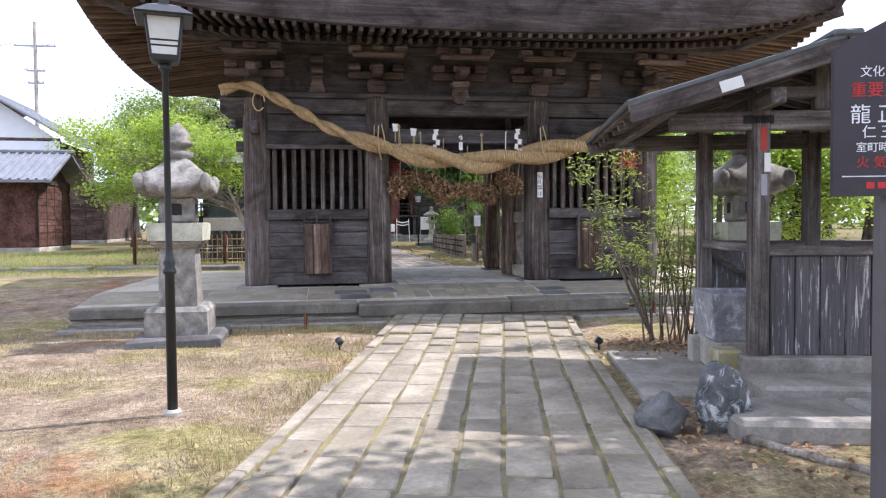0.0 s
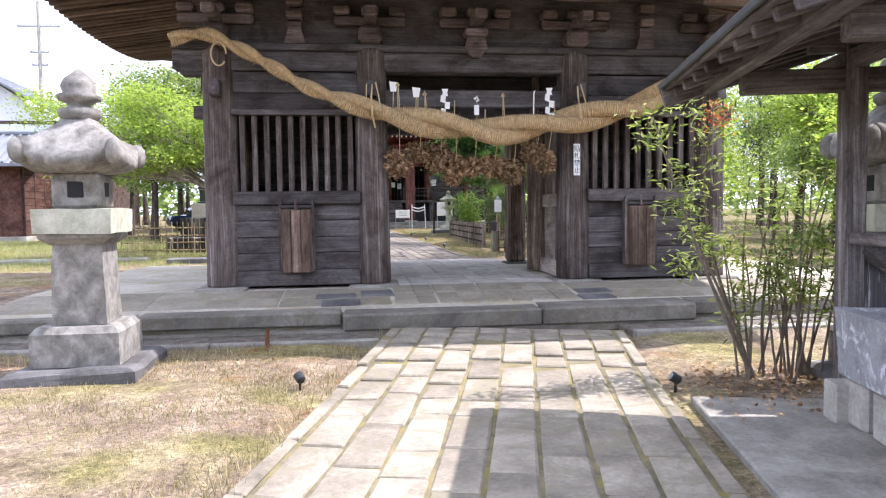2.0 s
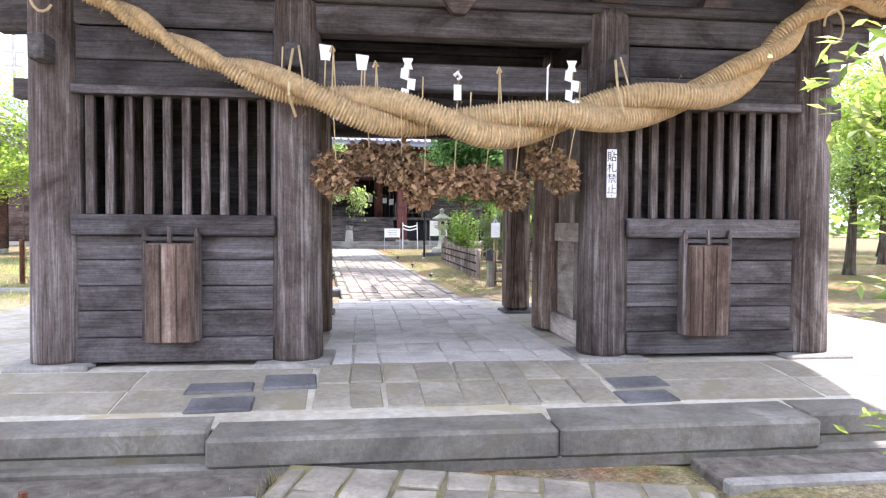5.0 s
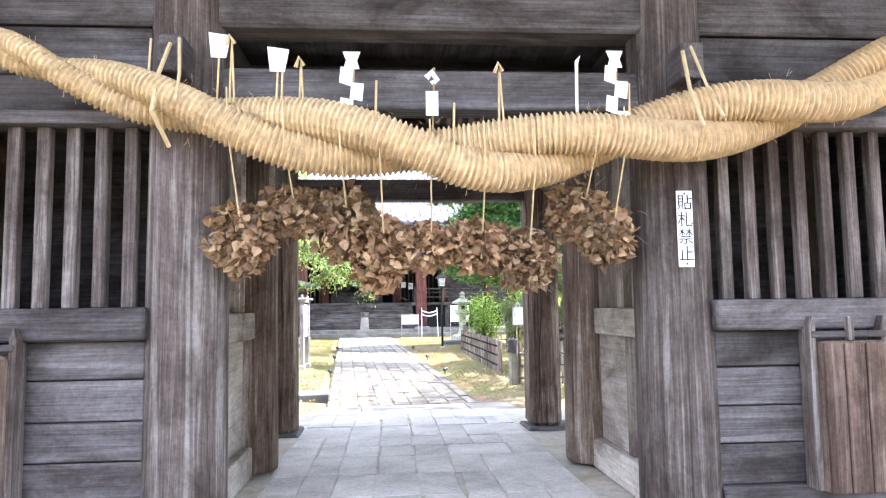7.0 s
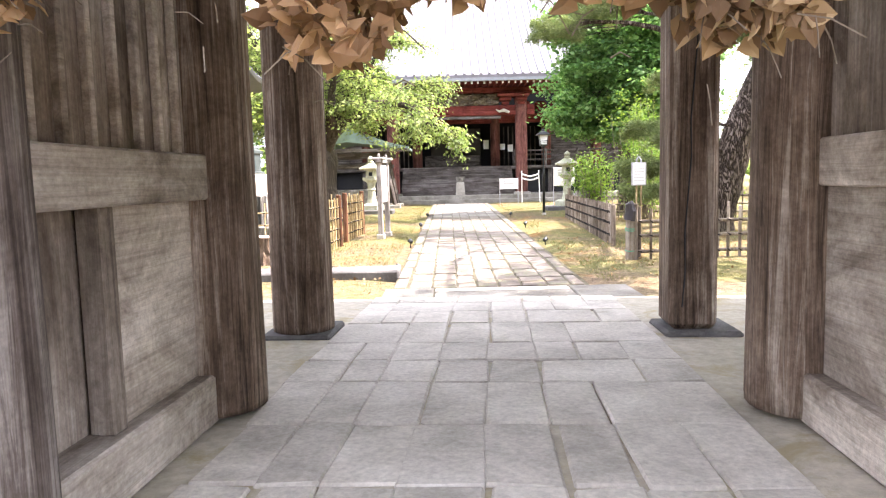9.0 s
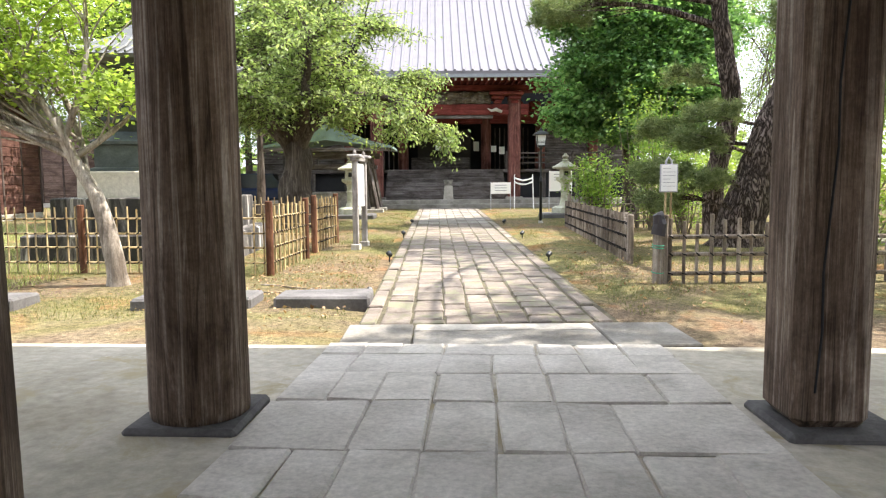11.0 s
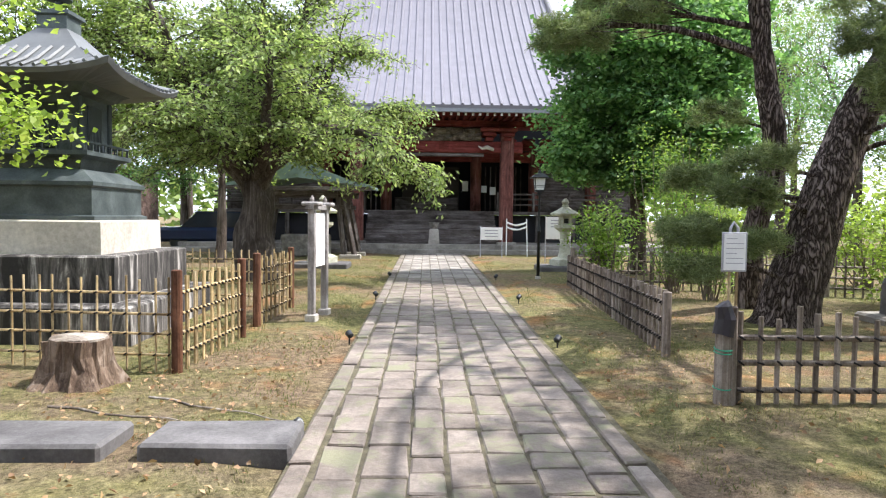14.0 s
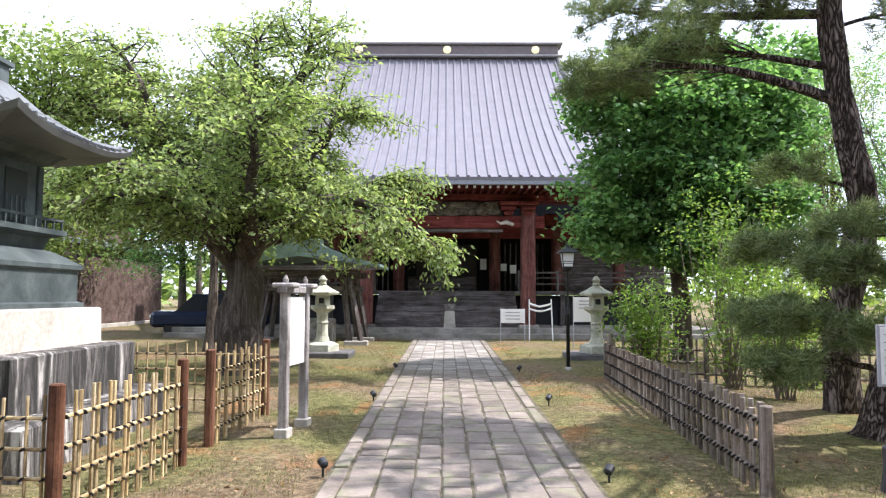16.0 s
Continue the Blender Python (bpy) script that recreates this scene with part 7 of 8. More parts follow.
nb = thing("wooden_notice", back(-1.84, 7.4, 0, -8), "grey wooden notice panel between two posts with a small roof", "sign")
for v in (-0.33, 0.33):
    part("post", boxed(-0.05, 0.05, v - 0.05, v + 0.05, -0.05, 1.70, 0.01), grey_post, nb)
    part("foot", boxed(-0.08, 0.08, v - 0.09, v + 0.09, -0.05, 0.1, 0.01), concrete, nb)
part("panel", boxed(-0.02, 0.02, -0.28, 0.28, 0.78, 1.58, 0.006), white_paint, nb, "pale faded panel")
for v in (-0.33, 0.33):
    part("cap", boxed(-0.13, 0.13, v - 0.12, v + 0.12, 1.68, 1.74, 0.02), grey_post, nb)
    part("knob", lathe(bmesh.new(), [(0.03, 1.74), (0.035, 1.78), (0.01, 1.83)], 10, 0, (0, v, 0)), grey_post, nb)
part("top_rail", boxed(-0.06, 0.06, -0.45, 0.45, 1.62, 1.70, 0.01), grey_post, nb)

st = thing("tree_stump", back(-3.46, 3.45), "cut tree stump with rough bark and a pale top", "stump")
b = lathe(bmesh.new(), [(0.46, -0.08), (0.36, 0.05), (0.30, 0.16), (0.275, 0.28), (0.265, 0.42)], 48)
for v in b.verts:
    a = math.atan2(v.co.y, v.co.x)
    f = 1 + (0.08 + 0.25 * max(0, 0.2 - v.co.z)) * math.sin(a * 5 + v.co.z * 3) + 0.06 * math.sin(a * 13 + v.co.z * 5) + 0.03 * math.sin(a * 23)
    v.co.x, v.co.y = v.co.x * f, v.co.y * f
part("bark", roughen(b, 0.035, 11, 3), stump_bark, st, smooth=False)
b = lathe(bmesh.new(), [(0.245, 0.40), (0.245, 0.428), (0.23, 0.432)], 24)
part("cut_top", roughen(b, 0.01, 4, 1), pale_bark, st, "grey cut wood")

for u, v, w, seed in ((-1.60, 1.68, 1.0, 1), (-2.95, 1.66, 1.25, 2), (-5.5, 1.7, 1.4, 3)):
    o = tagged(part("kerb_slab", roughen(boxed(-w / 2, w / 2, -0.28, 0.28, -0.1, 0.11, 0.025), 0.02, 3, seed), slab_stone), "long flat grey stone slab lying in the earth", "slab", "stone slabs by the path")
    o.matrix_basis = back(u, v)
for u, v, r in ((-1.13, 5.6, 0), (1.35, 5.4, 0), (-1.1, 9.8, 0), (1.42, 9.5, 0), (-1.05, 13.8, 0), (1.4, 13.4, 0), (-1.12, 1.95, 200)):
    spotlight(back(u * 1.04, v, 0, r + (40 if u < 0 else -40)), "small black ground spotlight on a spike beside the paving")
for p, q in (((-3.3, 2.6), (-1.7, 2.1)), ((-2.6, 2.9), (-1.2, 2.2))):
    b = bmesh.new()
    a, c = back(*p).translation, back(*q).translation
    tube(b, [a.lerp(c, k / 6) + Vector((0, 0.04 * math.sin(k * 2), 0.015)) for k in range(7)], [0.010 - 0.0012 * k + 0.002 * (k % 2) for k in range(7)], 6)
    tagged(part("dead_branch", b, pale_bark), "dry fallen branch lying on the earth", "branch", "fallen branches")

ms = thing("standing_stone", back(7.3, 7.4), "grey rounded memorial stone on a low base", "monument")
b = bmesh.new()
prism(b, [(-0.45, 0.1), (0.45, 0.1), (0.42, 0.7), (0.25, 1.08), (0.02, 1.18), (-0.25, 1.0), (-0.42, 0.6)], 0.25, Matrix.Translation((0, -0.12, 0)))
part("stone", roughen(b, 0.03, 2, 3), slab_stone, ms)
part("base", roughen(boxed(-0.7, 0.7, -0.4, 0.4, -0.1, 0.12, 0.04), 0.02, 3, 1), kerb_stone, ms)


# ---- far left: houses, pole, fence, kerb stones ----
def house(m, w, d, wall_h, roof_h, wall_mat, label, white=0.0, eave=0.5, tile=None):
    h = thing("house", m, label, "house", "houses beyond the lawn")
    for a, b, c, e in ((-w / 2, w / 2, 0, 0.12), (-w / 2, w / 2, d - 0.12, d), (-w / 2, -w / 2 + 0.12, 0, d), (w / 2 - 0.12, w / 2, 0, d)):
        part("wall", boxed(a, b, c, e, 0.15, wall_h, 0.01), wall_mat, h)
    part("footing", boxed(-w / 2 - 0.03, w / 2 + 0.03, -0.03, d + 0.03, -0.2, 0.2, 0.02), concrete, h)
    n = int(w / 0.9)
    for k in range(n + 1):
        x = -w / 2 + w * k / n
        part("batten", boxed(x - 0.04, x + 0.04, -0.04, 0.0, 0.2, wall_h, 0.006), house_batten, h)
    for k in range(int(wall_h / 0.3)):
        part("weatherboard", boxed(-w / 2, w / 2, -0.02, 0.0, 0.25 + k * 0.3, 0.53 + k * 0.3, 0.006), wall_mat, h)
    for s in (-1, 1):
        b = bmesh.new()
        prism(b, [(0, wall_h + roof_h), (s * (w / 2 + eave), wall_h - 0.12), (s * (w / 2 + eave), wall_h + 0.0), (0, wall_h + roof_h + 0.12)], d + 2 * eave, Matrix.Translation((0, -eave, 0)))
        part("roof_slope", b, tile or roof_tile, h)
        rib = mesh_of(tube(bmesh.new(), [(0, 0, wall_h + roof_h + 0.13), (s * (w / 2 + eave), 0, wall_h + 0.02)], 0.06, 6), "roof_rib")
        for k in range(int((d + 2 * eave) / 0.34)):
            part("roof_rib", rib, roof_tile, h).matrix_basis = pose(0, -eave + 0.2 + 0.34 * k, 0)
    b = bmesh.new()
    prism(b, [(-w / 2, wall_h), (w / 2, wall_h), (0, wall_h + roof_h - 0.05)], 0.1, Matrix.Translation((0, 0.01, 0)))
    part("gable", b, white_plaster if white else wall_mat, h)
    part("roof_ridge", boxed(-0.15, 0.15, -eave - 0.1, d + eave + 0.1, wall_h + roof_h + 0.05, wall_h + roof_h + 0.25, 0.05), roof_tile, h)
    part("gable_beam", boxed(-w / 2, w / 2, -0.06, 0.0, wall_h - 0.1, wall_h + 0.1, 0.01), house_batten, h)
    part("gable_post", boxed(-0.1, 0.1, -0.06, 0.0, wall_h, wall_h + roof_h * 0.85, 0.01), house_batten, h)
    return h


roof_tile = plain("grey_roof_tile", (0.17, 0.18, 0.20), 0.5, 0.1, 0.25, 2, 0.3)
white_plaster = plain("white_plaster", (0.72, 0.73, 0.74), 0.8, var=0.05, scale=2)
red_board = wood("red_brown_board", (0.05, 0.024, 0.019), (0.10, 0.049, 0.038), (0.16, 0.088, 0.07), "x", vary=0.1)
brown_board = wood("brown_board", (0.055, 0.036, 0.03), (0.105, 0.072, 0.06), (0.16, 0.12, 0.10), "x", vary=0.1)
house_batten = wood("dark_batten", (0.03, 0.022, 0.02), (0.065, 0.048, 0.042), (0.10, 0.08, 0.07), "z")
house(at_ground(-12.9, 35.3, 92), 4.0, 7.0, 3.1, 1.3, red_board, "red-brown boarded house with a grey tiled roof", eave=0.8)
house(at_ground(-18.5, 44.5, 3), 9.5, 8, 3.5, 0.4, brown_board, "long brown boarded storehouse wall", eave=0.3)
house(at_ground(-22.5, 50, 4), 9, 8, 6.6, 3.2, brown_board, "white-plastered gabled house with a grey tiled roof", white=1.0, eave=1.0)
g = boxed(-4.5, 4.5, -0.08, -0.02, 4.2, 6.6, 0.01)
o = tagged(part("plaster_wall", g, white_plaster), "white plaster upper wall with dark timbers", "wall")
o.matrix_basis = at_ground(-22.5, 49.9, 4)
up = thing("utility_pole", at_ground(-24, 62), "tall concrete utility pole with cross arms and wires", "pole")
part("shaft", lathe(bmesh.new(), [(0.22, 0), (0.13, 17.6)], 10), concrete, up)
for z, w in ((15.6, 1.6), (13.6, 0.7), (12.6, 0.6)):
    part("cross_arm", boxed(-w, w, -0.06, 0.06, z, z + 0.14, 0.01), grey_plate, up)
    for x in (-w, 0.4 * w, w):
        part("insulator", lathe(bmesh.new(), [(0.08, z + 0.14), (0.1, z + 0.25), (0.05, z + 0.4)], 8, 0, (x * 0.95, 0, 0)), white_paint, up)
for z, x in ((15.9, -1.5), (15.9, 1.5), (13.8, -0.6), (12.8, -0.5)):
    b = bmesh.new()
    tube(b, [(x, 0, z), (-20, 10, z - 1.2), (-45, 24, z + 0.2)], 0.022, 5)
    part("wire", b, black_metal, up)


for k in range(4):
    x = -12.2 + k * 2.15
    o = tagged(part("kerb_slab", roughen(boxed(-0.95, 0.95, -0.22, 0.22, -0.12, 0.08, 0.03), 0.015, 3, k), kerb_stone), "pale long kerb stone at the edge of the lawn", "slab", "lawn kerb stones")
    o.matrix_basis = at_ground(x, 22.0 - 0.05 * k, -2)


def car(m):
    c = thing("parked_car", m, "dark blue parked car half hidden behind the trees", "car")
    b = boxed(-2.0, 2.0, -0.85, 0.85, 0.3, 0.85, 0.12)
    part("body", b, car_paint, c)
    b = bmesh.new()
    prism(b, [(-1.2, 0.85), (1.5, 0.85), (1.0, 1.42), (-0.6, 1.42)], 1.5, Matrix.Translation((0, -0.75, 0)))
    part("cabin", b, car_glass, c)
    part("roof", boxed(-0.65, 1.05, -0.74, 0.74, 1.38, 1.46, 0.03), car_paint, c)
    for x in (-1.25, 1.25):
        for y in (-0.8, 0.62):
            w = part("wheel", lathe(bmesh.new(), [(0.31, 0), (0.33, 0.05), (0.31, 0.18)], 18), black_metal, c)
            w.matrix_basis = pose(x, y + 0.18, 0.32, 90)
            part("rim", lathe(bmesh.new(), [(0.19, -0.01), (0.19, 0.01)], 14), grey_plate, w)
    for y in (-0.6, 0.6):
        part("headlight", boxed(-2.02, -1.95, y - 0.15, y + 0.15, 0.62, 0.74, 0.02), frosted, c)


car_paint = plain("dark_blue_paint", (0.02, 0.03, 0.06), 0.2, 0.2, 0.05, bump=0)
car_glass = plain("dark_car_glass", (0.02, 0.025, 0.03), 0.08, bump=0)
car(back(-8.6, 24.5, 0, 20))


# ---- grass ----
def grass(name, count, where, lo, hi, mat, label, seed):
    nrg = np.random.default_rng(seed)
    pts = []
    while len(pts) < count:
        x, y = where(nrg)
        if noise.noise(Vector((x * 0.9, y * 0.9, seed))) > -0.15 + nrg.uniform(-0.3, 0.3):
            pts.append((x, y, ground_z(x, y) - 0.01))
    c = np.array(pts)
    n = len(c)
    d = nrg.normal(size=(n, 3)) * np.array((0.45, 0.45, 0)) + np.array((0, 0, 1.0))
    d /= np.linalg.norm(d, axis=1)[:, None]
    s = np.cross(d, nrg.normal(size=(n, 3)))
    s /= np.linalg.norm(s, axis=1)[:, None]
    L = nrg.uniform(lo, hi, size=(n, 1))
    verts = np.stack((c - s * 0.004, c + s * 0.004, c + d * L), axis=1).reshape(-1, 3)
    me = bpy.data.meshes.new(name)
    me.vertices.add(n * 3)
    me.vertices.foreach_set("co", verts.reshape(-1))
    me.loops.add(n * 3)
    me.loops.foreach_set("vertex_index", np.arange(n * 3, dtype=np.int32))
    me.polygons.add(n)
    me.polygons.foreach_set("loop_start", np.arange(0, n * 3, 3, dtype=np.int32))
    me.polygons.foreach_set("loop_total", np.full(n, 3, dtype=np.int32))
    me.update(calc_edges=True)
    tagged(part(name, me, mat), label, "grass", kind="stuff")


def front_left(r):
    while True:
        x, y = r.uniform(-9, 1), r.uniform(3.5, 11.4)
        if (FORE_INV @ Vector((x, y, 0))).x < -1.45:
            return x, y


def back_sides(r):
    while True:
        u, v = r.uniform(-9, 9), r.uniform(0.9, 21)
        if u < -1.3 or u > 1.5:
            p = BACK @ Vector((u, v, 0))
            return p.x, p.y


def lawn(r):
    return r.uniform(-18, -3.5), r.uniform(19.5, 33)


grass("short_grass", 52000, front_left, 0.02, 0.065, grass_mat, "short dry grass and moss on bare earth", 1)
grass("short_grass", 110000, back_sides, 0.015, 0.055, court_grass, "short green and dry grass and moss on bare earth", 2)
grass("lawn_grass", 40000, lawn, 0.06, 0.22, lawn_mat, "uncut pale green lawn grass", 3)


def edge_grass(r):
    if r.uniform() < 0.6:
        return r.uniform(-3.6, 0.5), r.uniform(10.4, 11.08)
    p = FORE @ Vector((-1.42 + r.normal() * 0.05, r.uniform(0, 7), 0))
    return p.x, p.y


grass("tall_grass", 1300, edge_grass, 0.05, 0.17, grass_mat, "thin taller grass along the platform and path edge", 4)


# ---- fallen leaves and roots before the pavilion ----
def litter():
    nrg = np.random.default_rng(12)
    pts = []
    for cx, cy, sx, sy, n in ((3.3, 4.6, 0.7, 0.5, 420), (4.0, 8.7, 0.6, 0.4, 500), (2.7, 5.4, 0.3, 0.4, 120), (-1.2, 3.6, 1.6, 1.0, 160), (0.2, 10.6, 0.8, 0.4, 120), (0.2, 21.6, 0.7, 1.0, 260), (-0.6, 23.6, 0.9, 1.3, 300), (4.6, 23.5, 0.9, 1.6, 300)):
        for _ in range(n):
            x, y = nrg.normal(cx, sx), nrg.normal(cy, sy)
            if (abs((BACK_INV @ Vector((x, y, 0))).x) > 1.3 if y > 19.5 else (FORE_INV @ Vector((x, y, 0))).x > 1.4 or x < -0.2):
                pts.append((x, y, ground_z(x, y) + 0.025))
    tagged(part("leaf_litter", leaves_mesh("leaf_litter", np.array(pts), 0.05, 0.0, 0.3, 0.3, nrg), dry_leaf), "scattered dry brown leaves on dark earth", "leaves", kind="stuff")


litter()
for k, pts in enumerate((((2.72, 5.05), (2.88, 4.7), (3.05, 4.42), (3.4, 4.28), (3.9, 4.4)), ((3.05, 4.42), (3.15, 4.15), (3.5, 3.9)), ((3.4, 4.28), (3.55, 4.5), (3.8, 4.7)))):
    b = bmesh.new()
    line = spline([(x, y, 0.03) for x, y in pts], 5)
    tube(b, line, [0.035 - 0.02 * j / len(line) for j in range(len(line))], 8)
    tagged(part("tree_root", roughen(b, 0.012, 9, k), pale_bark, None, smooth=True), "bare grey tree root lying on the earth", "root", "roots before the pavilion")

# ---- paving and other pieces ----
def stone_mesh(w, l, h, seed):
    bm = boxed(-w / 2, w / 2, -l / 2, l / 2, -h, 0, 0.012)
    rng = random.Random(seed)
    skew = {(sx, sy): (rng.uniform(-0.012, 0.012), rng.uniform(-0.022, 0.022)) for sx in (0, 1) for sy in (0, 1)}
    for v in bm.verts:
        dx, dy = skew[int(v.co.x > 0), int(v.co.y > 0)]
        v.co.x += dx + rng.uniform(-0.004, 0.004)
        v.co.y += dy + rng.uniform(-0.005, 0.005)
    return mesh_of(bm, "paving_stone")


def paving(parent, m, cols, v0, v1, lmin, lmax, top, mat, seed, gap=0.015, name="paving_stone"):
    """Staggered rows of paving stones: cols are the joints across the way."""
    rng = random.Random(seed)
    cache = {}
    for k, (a, b) in enumerate(zip(cols, cols[1:])):
        v = v0 - rng.uniform(0, 0.4)
        while v < v1:
            l = min(rng.choice((lmin, lmin + (lmax - lmin) * 0.33, lmin + (lmax - lmin) * 0.66, lmax)), v1 - v)
            if v1 - v - l < 0.2:
                l = v1 - v
            c = max(v, v0)
            ll = v + l - c
            if ll > 0.1:
                key = (round(b - a, 3), round(ll, 3), rng.randrange(3))
                if key not in cache:
                    cache[key] = stone_mesh(b - a - gap * 1.7, ll - gap * 0.9, 0.09, len(cache) + seed)
                p = m @ Vector(((a + b) / 2, c + ll / 2, 0))
                o = part(name, cache[key], mat, parent)
                o.matrix_basis = pose(p.x, p.y, top(p.x, p.y) + rng.uniform(-0.004, 0.005), rng.uniform(-0.5, 0.5), rng.uniform(-0.6, 0.6), math.degrees(m.to_euler().z))
            v += l


def fore_top(x, y):
    return 0.015 + 0.09 * smooth01(8.5, 11.6, y)


def back_top(x, y):
    return ground_z(x, y) + 0.015


def bed(name, m, u0, u1, v0, v1, top, label, mat):
    bm = bmesh.new()
    rows = []
    for k in range(25):
        v = v0 + (v1 - v0) * k / 24
        row = []
        for u in (u0, u1):
            p = m @ Vector((u, v, 0))
            row.append(bm.verts.new((p.x, p.y, top(p.x, p.y) - 0.013)))
        rows.append(row)
    for r0, r1 in zip(rows, rows[1:]):
        bm.faces.new((r0[0], r0[1], r1[1], r1[0]))
    low = bmesh.ops.duplicate(bm, geom=bm.verts[:] + bm.edges[:] + bm.faces[:])["geom"]
    for f in [g for g in low if isinstance(g, bmesh.types.BMFace)]:
        f.normal_flip()
    for v in [g for g in low if isinstance(g, bmesh.types.BMVert)]:
        v.co.z -= 0.06
    return tagged(part(name, bm, mat), label, "path", kind="structure")


fore_bed = bed("front_path", FORE, -1.36, 1.36, -7.0, 7.0, fore_top, "paved way of worn grey stones with mossy joints", mortar)
FCOLS = [-1.22 + 0.305 * k for k in range(9)]
paving(fore_bed, FORE, FCOLS, -6.9, 6.98, 0.42, 0.80, fore_top, path_stone, 3)
for s in (-1, 1):
    paving(fore_bed, FORE, [s * 1.225 - (0.13 if s < 0 else 0), s * 1.225 + (0.13 if s > 0 else 0)], -6.9, 6.9, 0.7, 1.3, lambda x, y: fore_top(x, y) + 0.005, path_stone, 8 + s, name="edge_stone")

back_bed = bed("back_path", BACK, -1.12, 1.28, 0.05, 22.6, back_top, "long paved way of grey stones leading to the hall", court_bed)
BCOLS = [-0.93, -0.64, -0.33, -0.09, 0.18, 0.46, 0.78, 1.06]
paving(back_bed, BACK, BCOLS, 0.55, 13.5, 0.30, 0.60, back_top, court_stone, 21, gap=0.011)
for s in ((-1.11, -0.94), (1.07, 1.24)):
    paving(back_bed, BACK, s, 0.55, 22.5, 0.8, 1.5, lambda x, y: back_top(x, y) + 0.006, court_stone, 31, name="edge_stone")


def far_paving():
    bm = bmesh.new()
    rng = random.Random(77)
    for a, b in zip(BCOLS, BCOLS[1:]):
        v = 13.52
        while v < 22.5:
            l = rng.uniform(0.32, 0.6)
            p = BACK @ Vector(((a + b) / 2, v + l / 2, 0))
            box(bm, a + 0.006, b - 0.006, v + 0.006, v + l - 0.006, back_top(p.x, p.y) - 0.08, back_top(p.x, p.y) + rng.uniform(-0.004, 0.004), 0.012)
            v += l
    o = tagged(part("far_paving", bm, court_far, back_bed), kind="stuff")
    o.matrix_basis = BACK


far_paving()
for u0, u1 in ((-1.2, -0.61), (-0.6, 1.0), (1.01, 1.7)):
    o = part("threshold_stone", roughen(boxed(u0, u1, -0.38 if abs(u0 + 0.6) > 0.1 else 0.22, 0.5, 0.15, back_top(2, 20) + 0.006, 0.012), 0.008, 3, u0), concrete if u0 == -0.6 else kerb_stone, back_bed)
    o.matrix_basis = BACK
o = part("threshold_stone", roughen(boxed(-0.6, 1.0, -0.38, 0.21, 0.15, back_top(2, 20) + 0.002, 0.012), 0.006, 3, 5), kerb_stone, back_bed)
o.matrix_basis = BACK

# floor of the gate: middle lane of large slabs
LANE = [1.0, 1.30, 1.56, 1.88, 2.22, 2.54, 2.83, 3.15, 3.48]
gate_lane = tagged(part("gate_floor", boxed(0.96, 3.52, 12.32, 19.15, 0.1, 0.235, 0.01), floor_bed), "stone-flagged floor lane through the gate", "floor", kind="structure")


def slab_rows():
    rng = random.Random(4)
    cache = {}
    v = 12.3
    while v < 19.0:
        l = min(rng.choice((0.5, 0.55, 0.6, 0.7)), 19.2 - v)
        k = 0
        while k < 8:
            w = 1 if rng.random() < 0.9 or k == 7 else 2
            a, b = LANE[k] + (rng.uniform(-0.02, 0.02)), LANE[k + w]
            o = part("floor_slab", stone_mesh(b - a - 0.004, l - 0.006, 0.1, k + int(v * 10)), lifted_floor_stone if v > 13.2 else apron_stone, gate_lane)
            y = v + l / 2
            slope = math.degrees(math.atan2(platform_z(v + l) - platform_z(v), l))
            o.matrix_basis = pose((a + b) / 2, y, platform_z(y) + 0.004 + rng.uniform(-0.003, 0.003), slope, 0, 0)
            k += w
        v += l


slab_rows()
edge_dark = stone("worn_edge_stone", (0.09, 0.08, 0.066), (0.165, 0.149, 0.122), (0.25, 0.23, 0.19), 1.6, bump=0.8, vary=0.06, spots=(0.14, 0.125, 0.09))
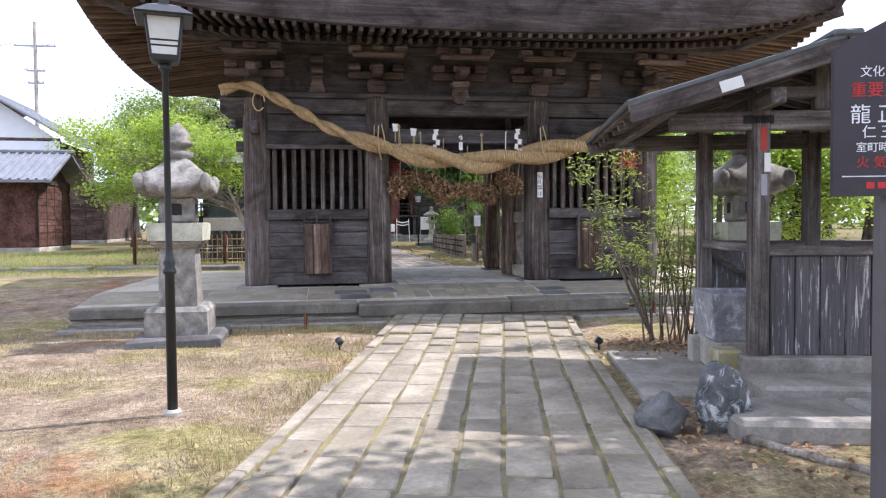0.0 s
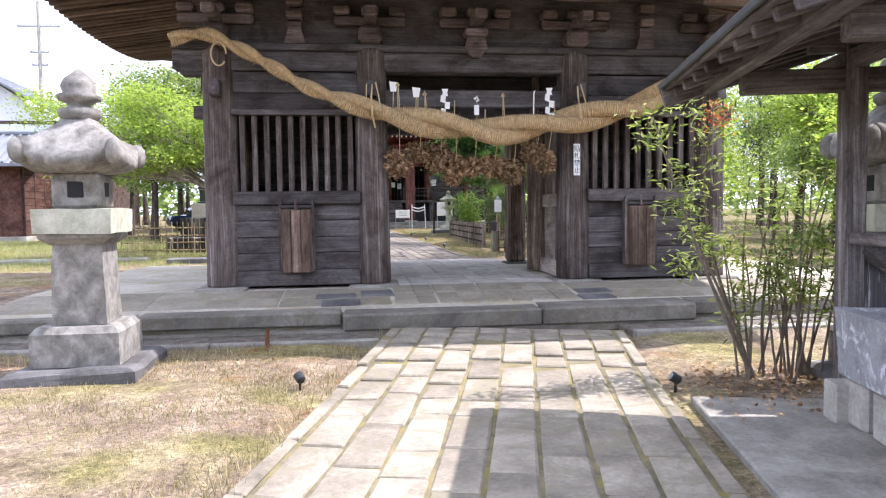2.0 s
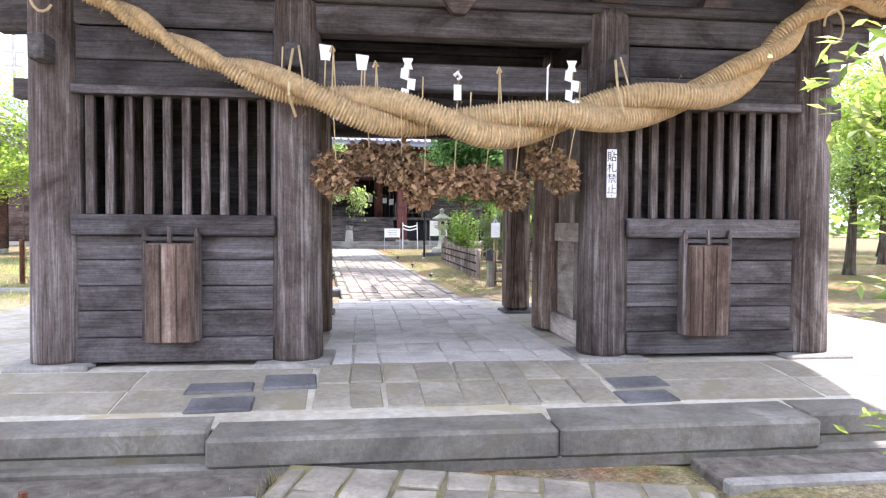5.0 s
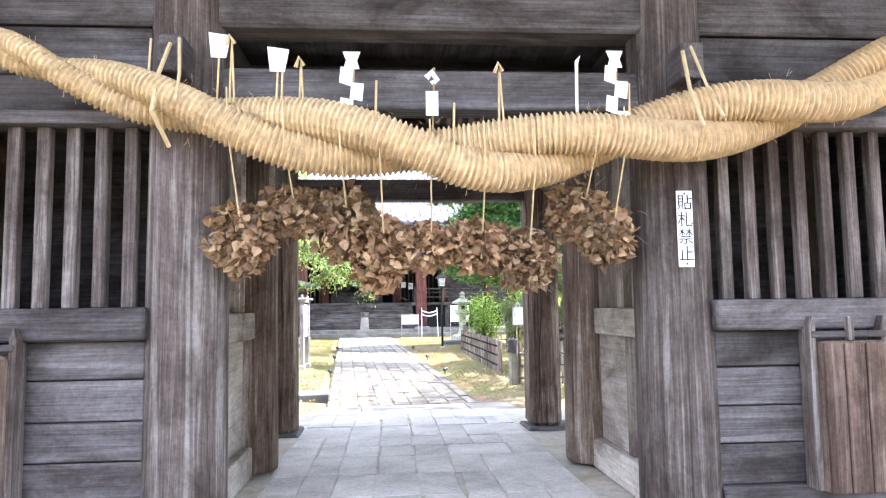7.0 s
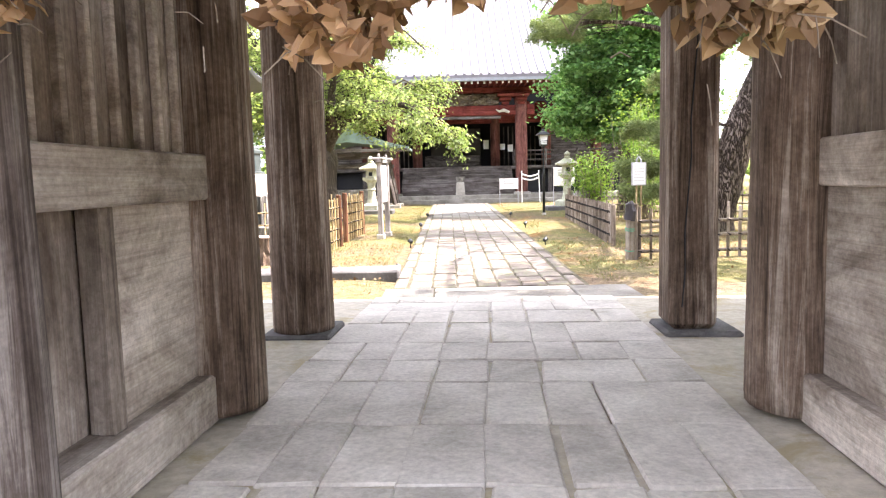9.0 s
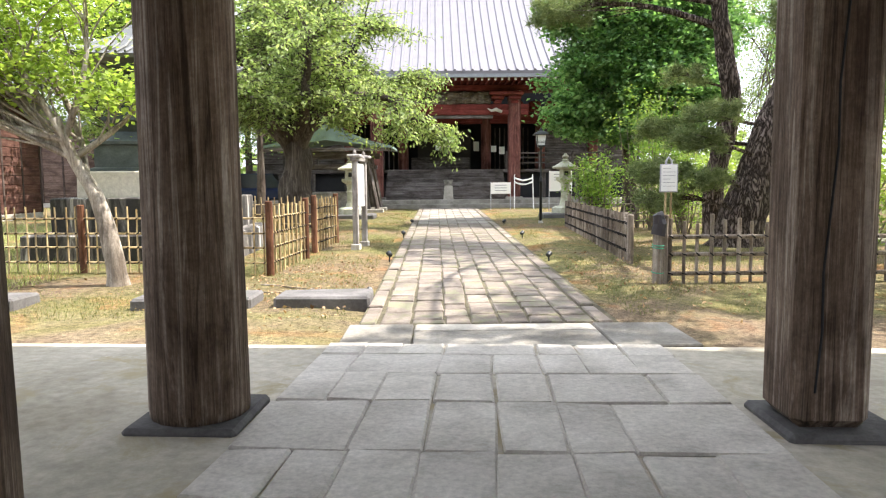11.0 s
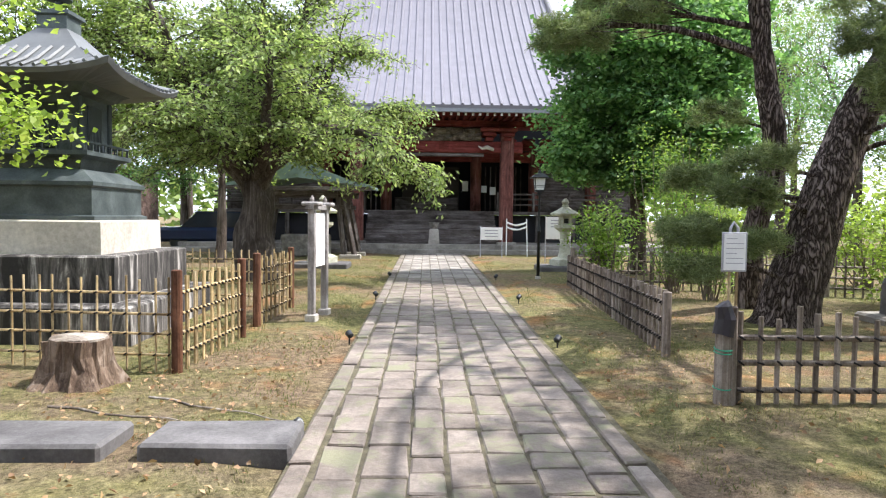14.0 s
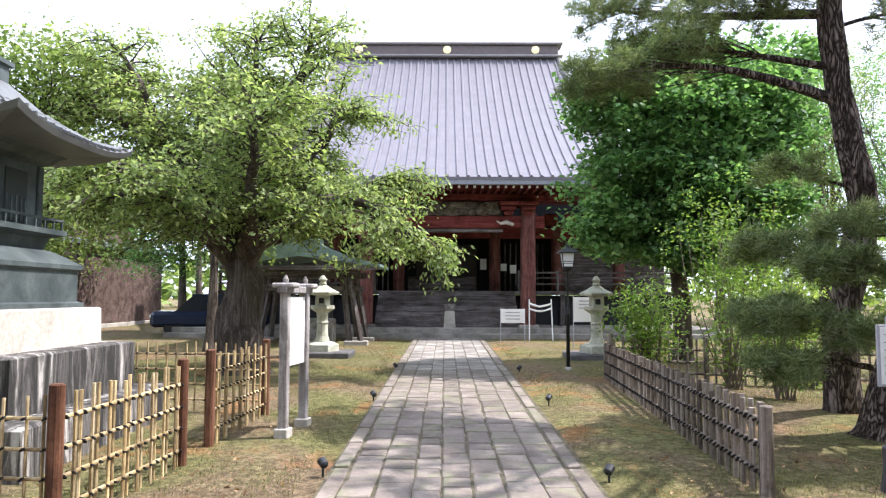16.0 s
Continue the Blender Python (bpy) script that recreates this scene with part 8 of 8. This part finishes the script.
# dark strip that paints the shadow of the eaves on the ground
eave_shade_mat = stone("eave_shade_ground", (0.07, 0.058, 0.045), (0.14, 0.12, 0.095), (0.22, 0.19, 0.155), 7.0, bump=1.0, vary=0.04)
for x0, x1 in ((PX0 + 0.1, 0.78), (3.75, PX1 - 0.1)):
    strip = tagged(part("drip_strip", boxed(x0, x1, 11.22, 11.66, -0.06, 0.035, 0.012), eave_shade_mat), "dark strip painted as the eave shadow before the platform", "gravel strip", kind="structure")
    x = x0
    k = 0
    while x < x1 - 0.1:
        w = min(1.25 + 0.3 * (k % 3), x1 - x)
        part("kerb_stone", roughen(boxed(x + 0.004, x + w - 0.004, 11.10, 11.215, -0.06, 0.055, 0.015), 0.008, 3, x), kerb_stone, strip)
        x, k = x + w, k + 1
# stepped front edge of the platform
edge = tagged(part("platform_edge", boxed(PX0 + 0.05, PX1 - 0.05, 11.72, 11.84, -0.05, 0.06, 0.02), edge_dark), "long worn edge stones of the platform", "step", kind="structure")
rng = random.Random(9)
x = PX0
while x < PX1 - 0.1:
    w = min(rng.uniform(1.3, 2.6), PX1 - x)
    mid = 0.7 < x + w / 2 < 3.9
    y0 = 11.70 if mid else 11.88 + rng.uniform(-0.02, 0.02)
    o = part("edge_stone", roughen(boxed(x + 0.004, x + w - 0.004, y0, 12.3, 0.05 if mid else 0.09, platform_z(12.0) + 0.004 + rng.uniform(-0.01, 0.012), 0.025), 0.01, 3, x), edge_dark, edge)
    x += w
for x0, x1, y0, y1 in ((-0.05, 0.50, 12.68, 12.92), (0.04, 0.55, 12.28, 12.58), (0.56, 1.0, 12.75, 13.15), (3.55, 4.05, 12.62, 12.9), (3.5, 3.98, 12.28, 12.56)):
    z = platform_z((y0 + y1) / 2)
    b = boxed(-(x1 - x0) / 2, (x1 - x0) / 2, -(y1 - y0) / 2, (y1 - y0) / 2, -0.06, 0.0, 0.015)
    o = part("dark_slab", roughen(b, 0.02, 3, x0), slab_stone, edge)
    o.matrix_basis = pose((x0 + x1) / 2, (y0 + y1) / 2, z + 0.006, 4, 0, 3)
x = PX0
while x < PX1 - 0.1:
    w = min(rng.uniform(1.3, 1.9), PX1 - x)
    a, b = x, x + w
    if a < 0.96 < b:
        b = 0.96
    if 0.9 < a < 3.5:
        x = 3.53
        continue
    for y0, y1 in ((12.31, 12.80), (12.80, 13.36)):
        o = part("paving_slab", stone_mesh(b - a - 0.004, y1 - y0 - 0.004, 0.06, int(x * 100)), apron_stone, edge)
        slope = math.degrees(math.atan2(platform_z(y1) - platform_z(y0), y1 - y0))
        o.matrix_basis = pose((a + b) / 2, (y0 + y1) / 2, (platform_z(y0) + platform_z(y1)) / 2 - 0.008, slope, 0, 0)
    x = b
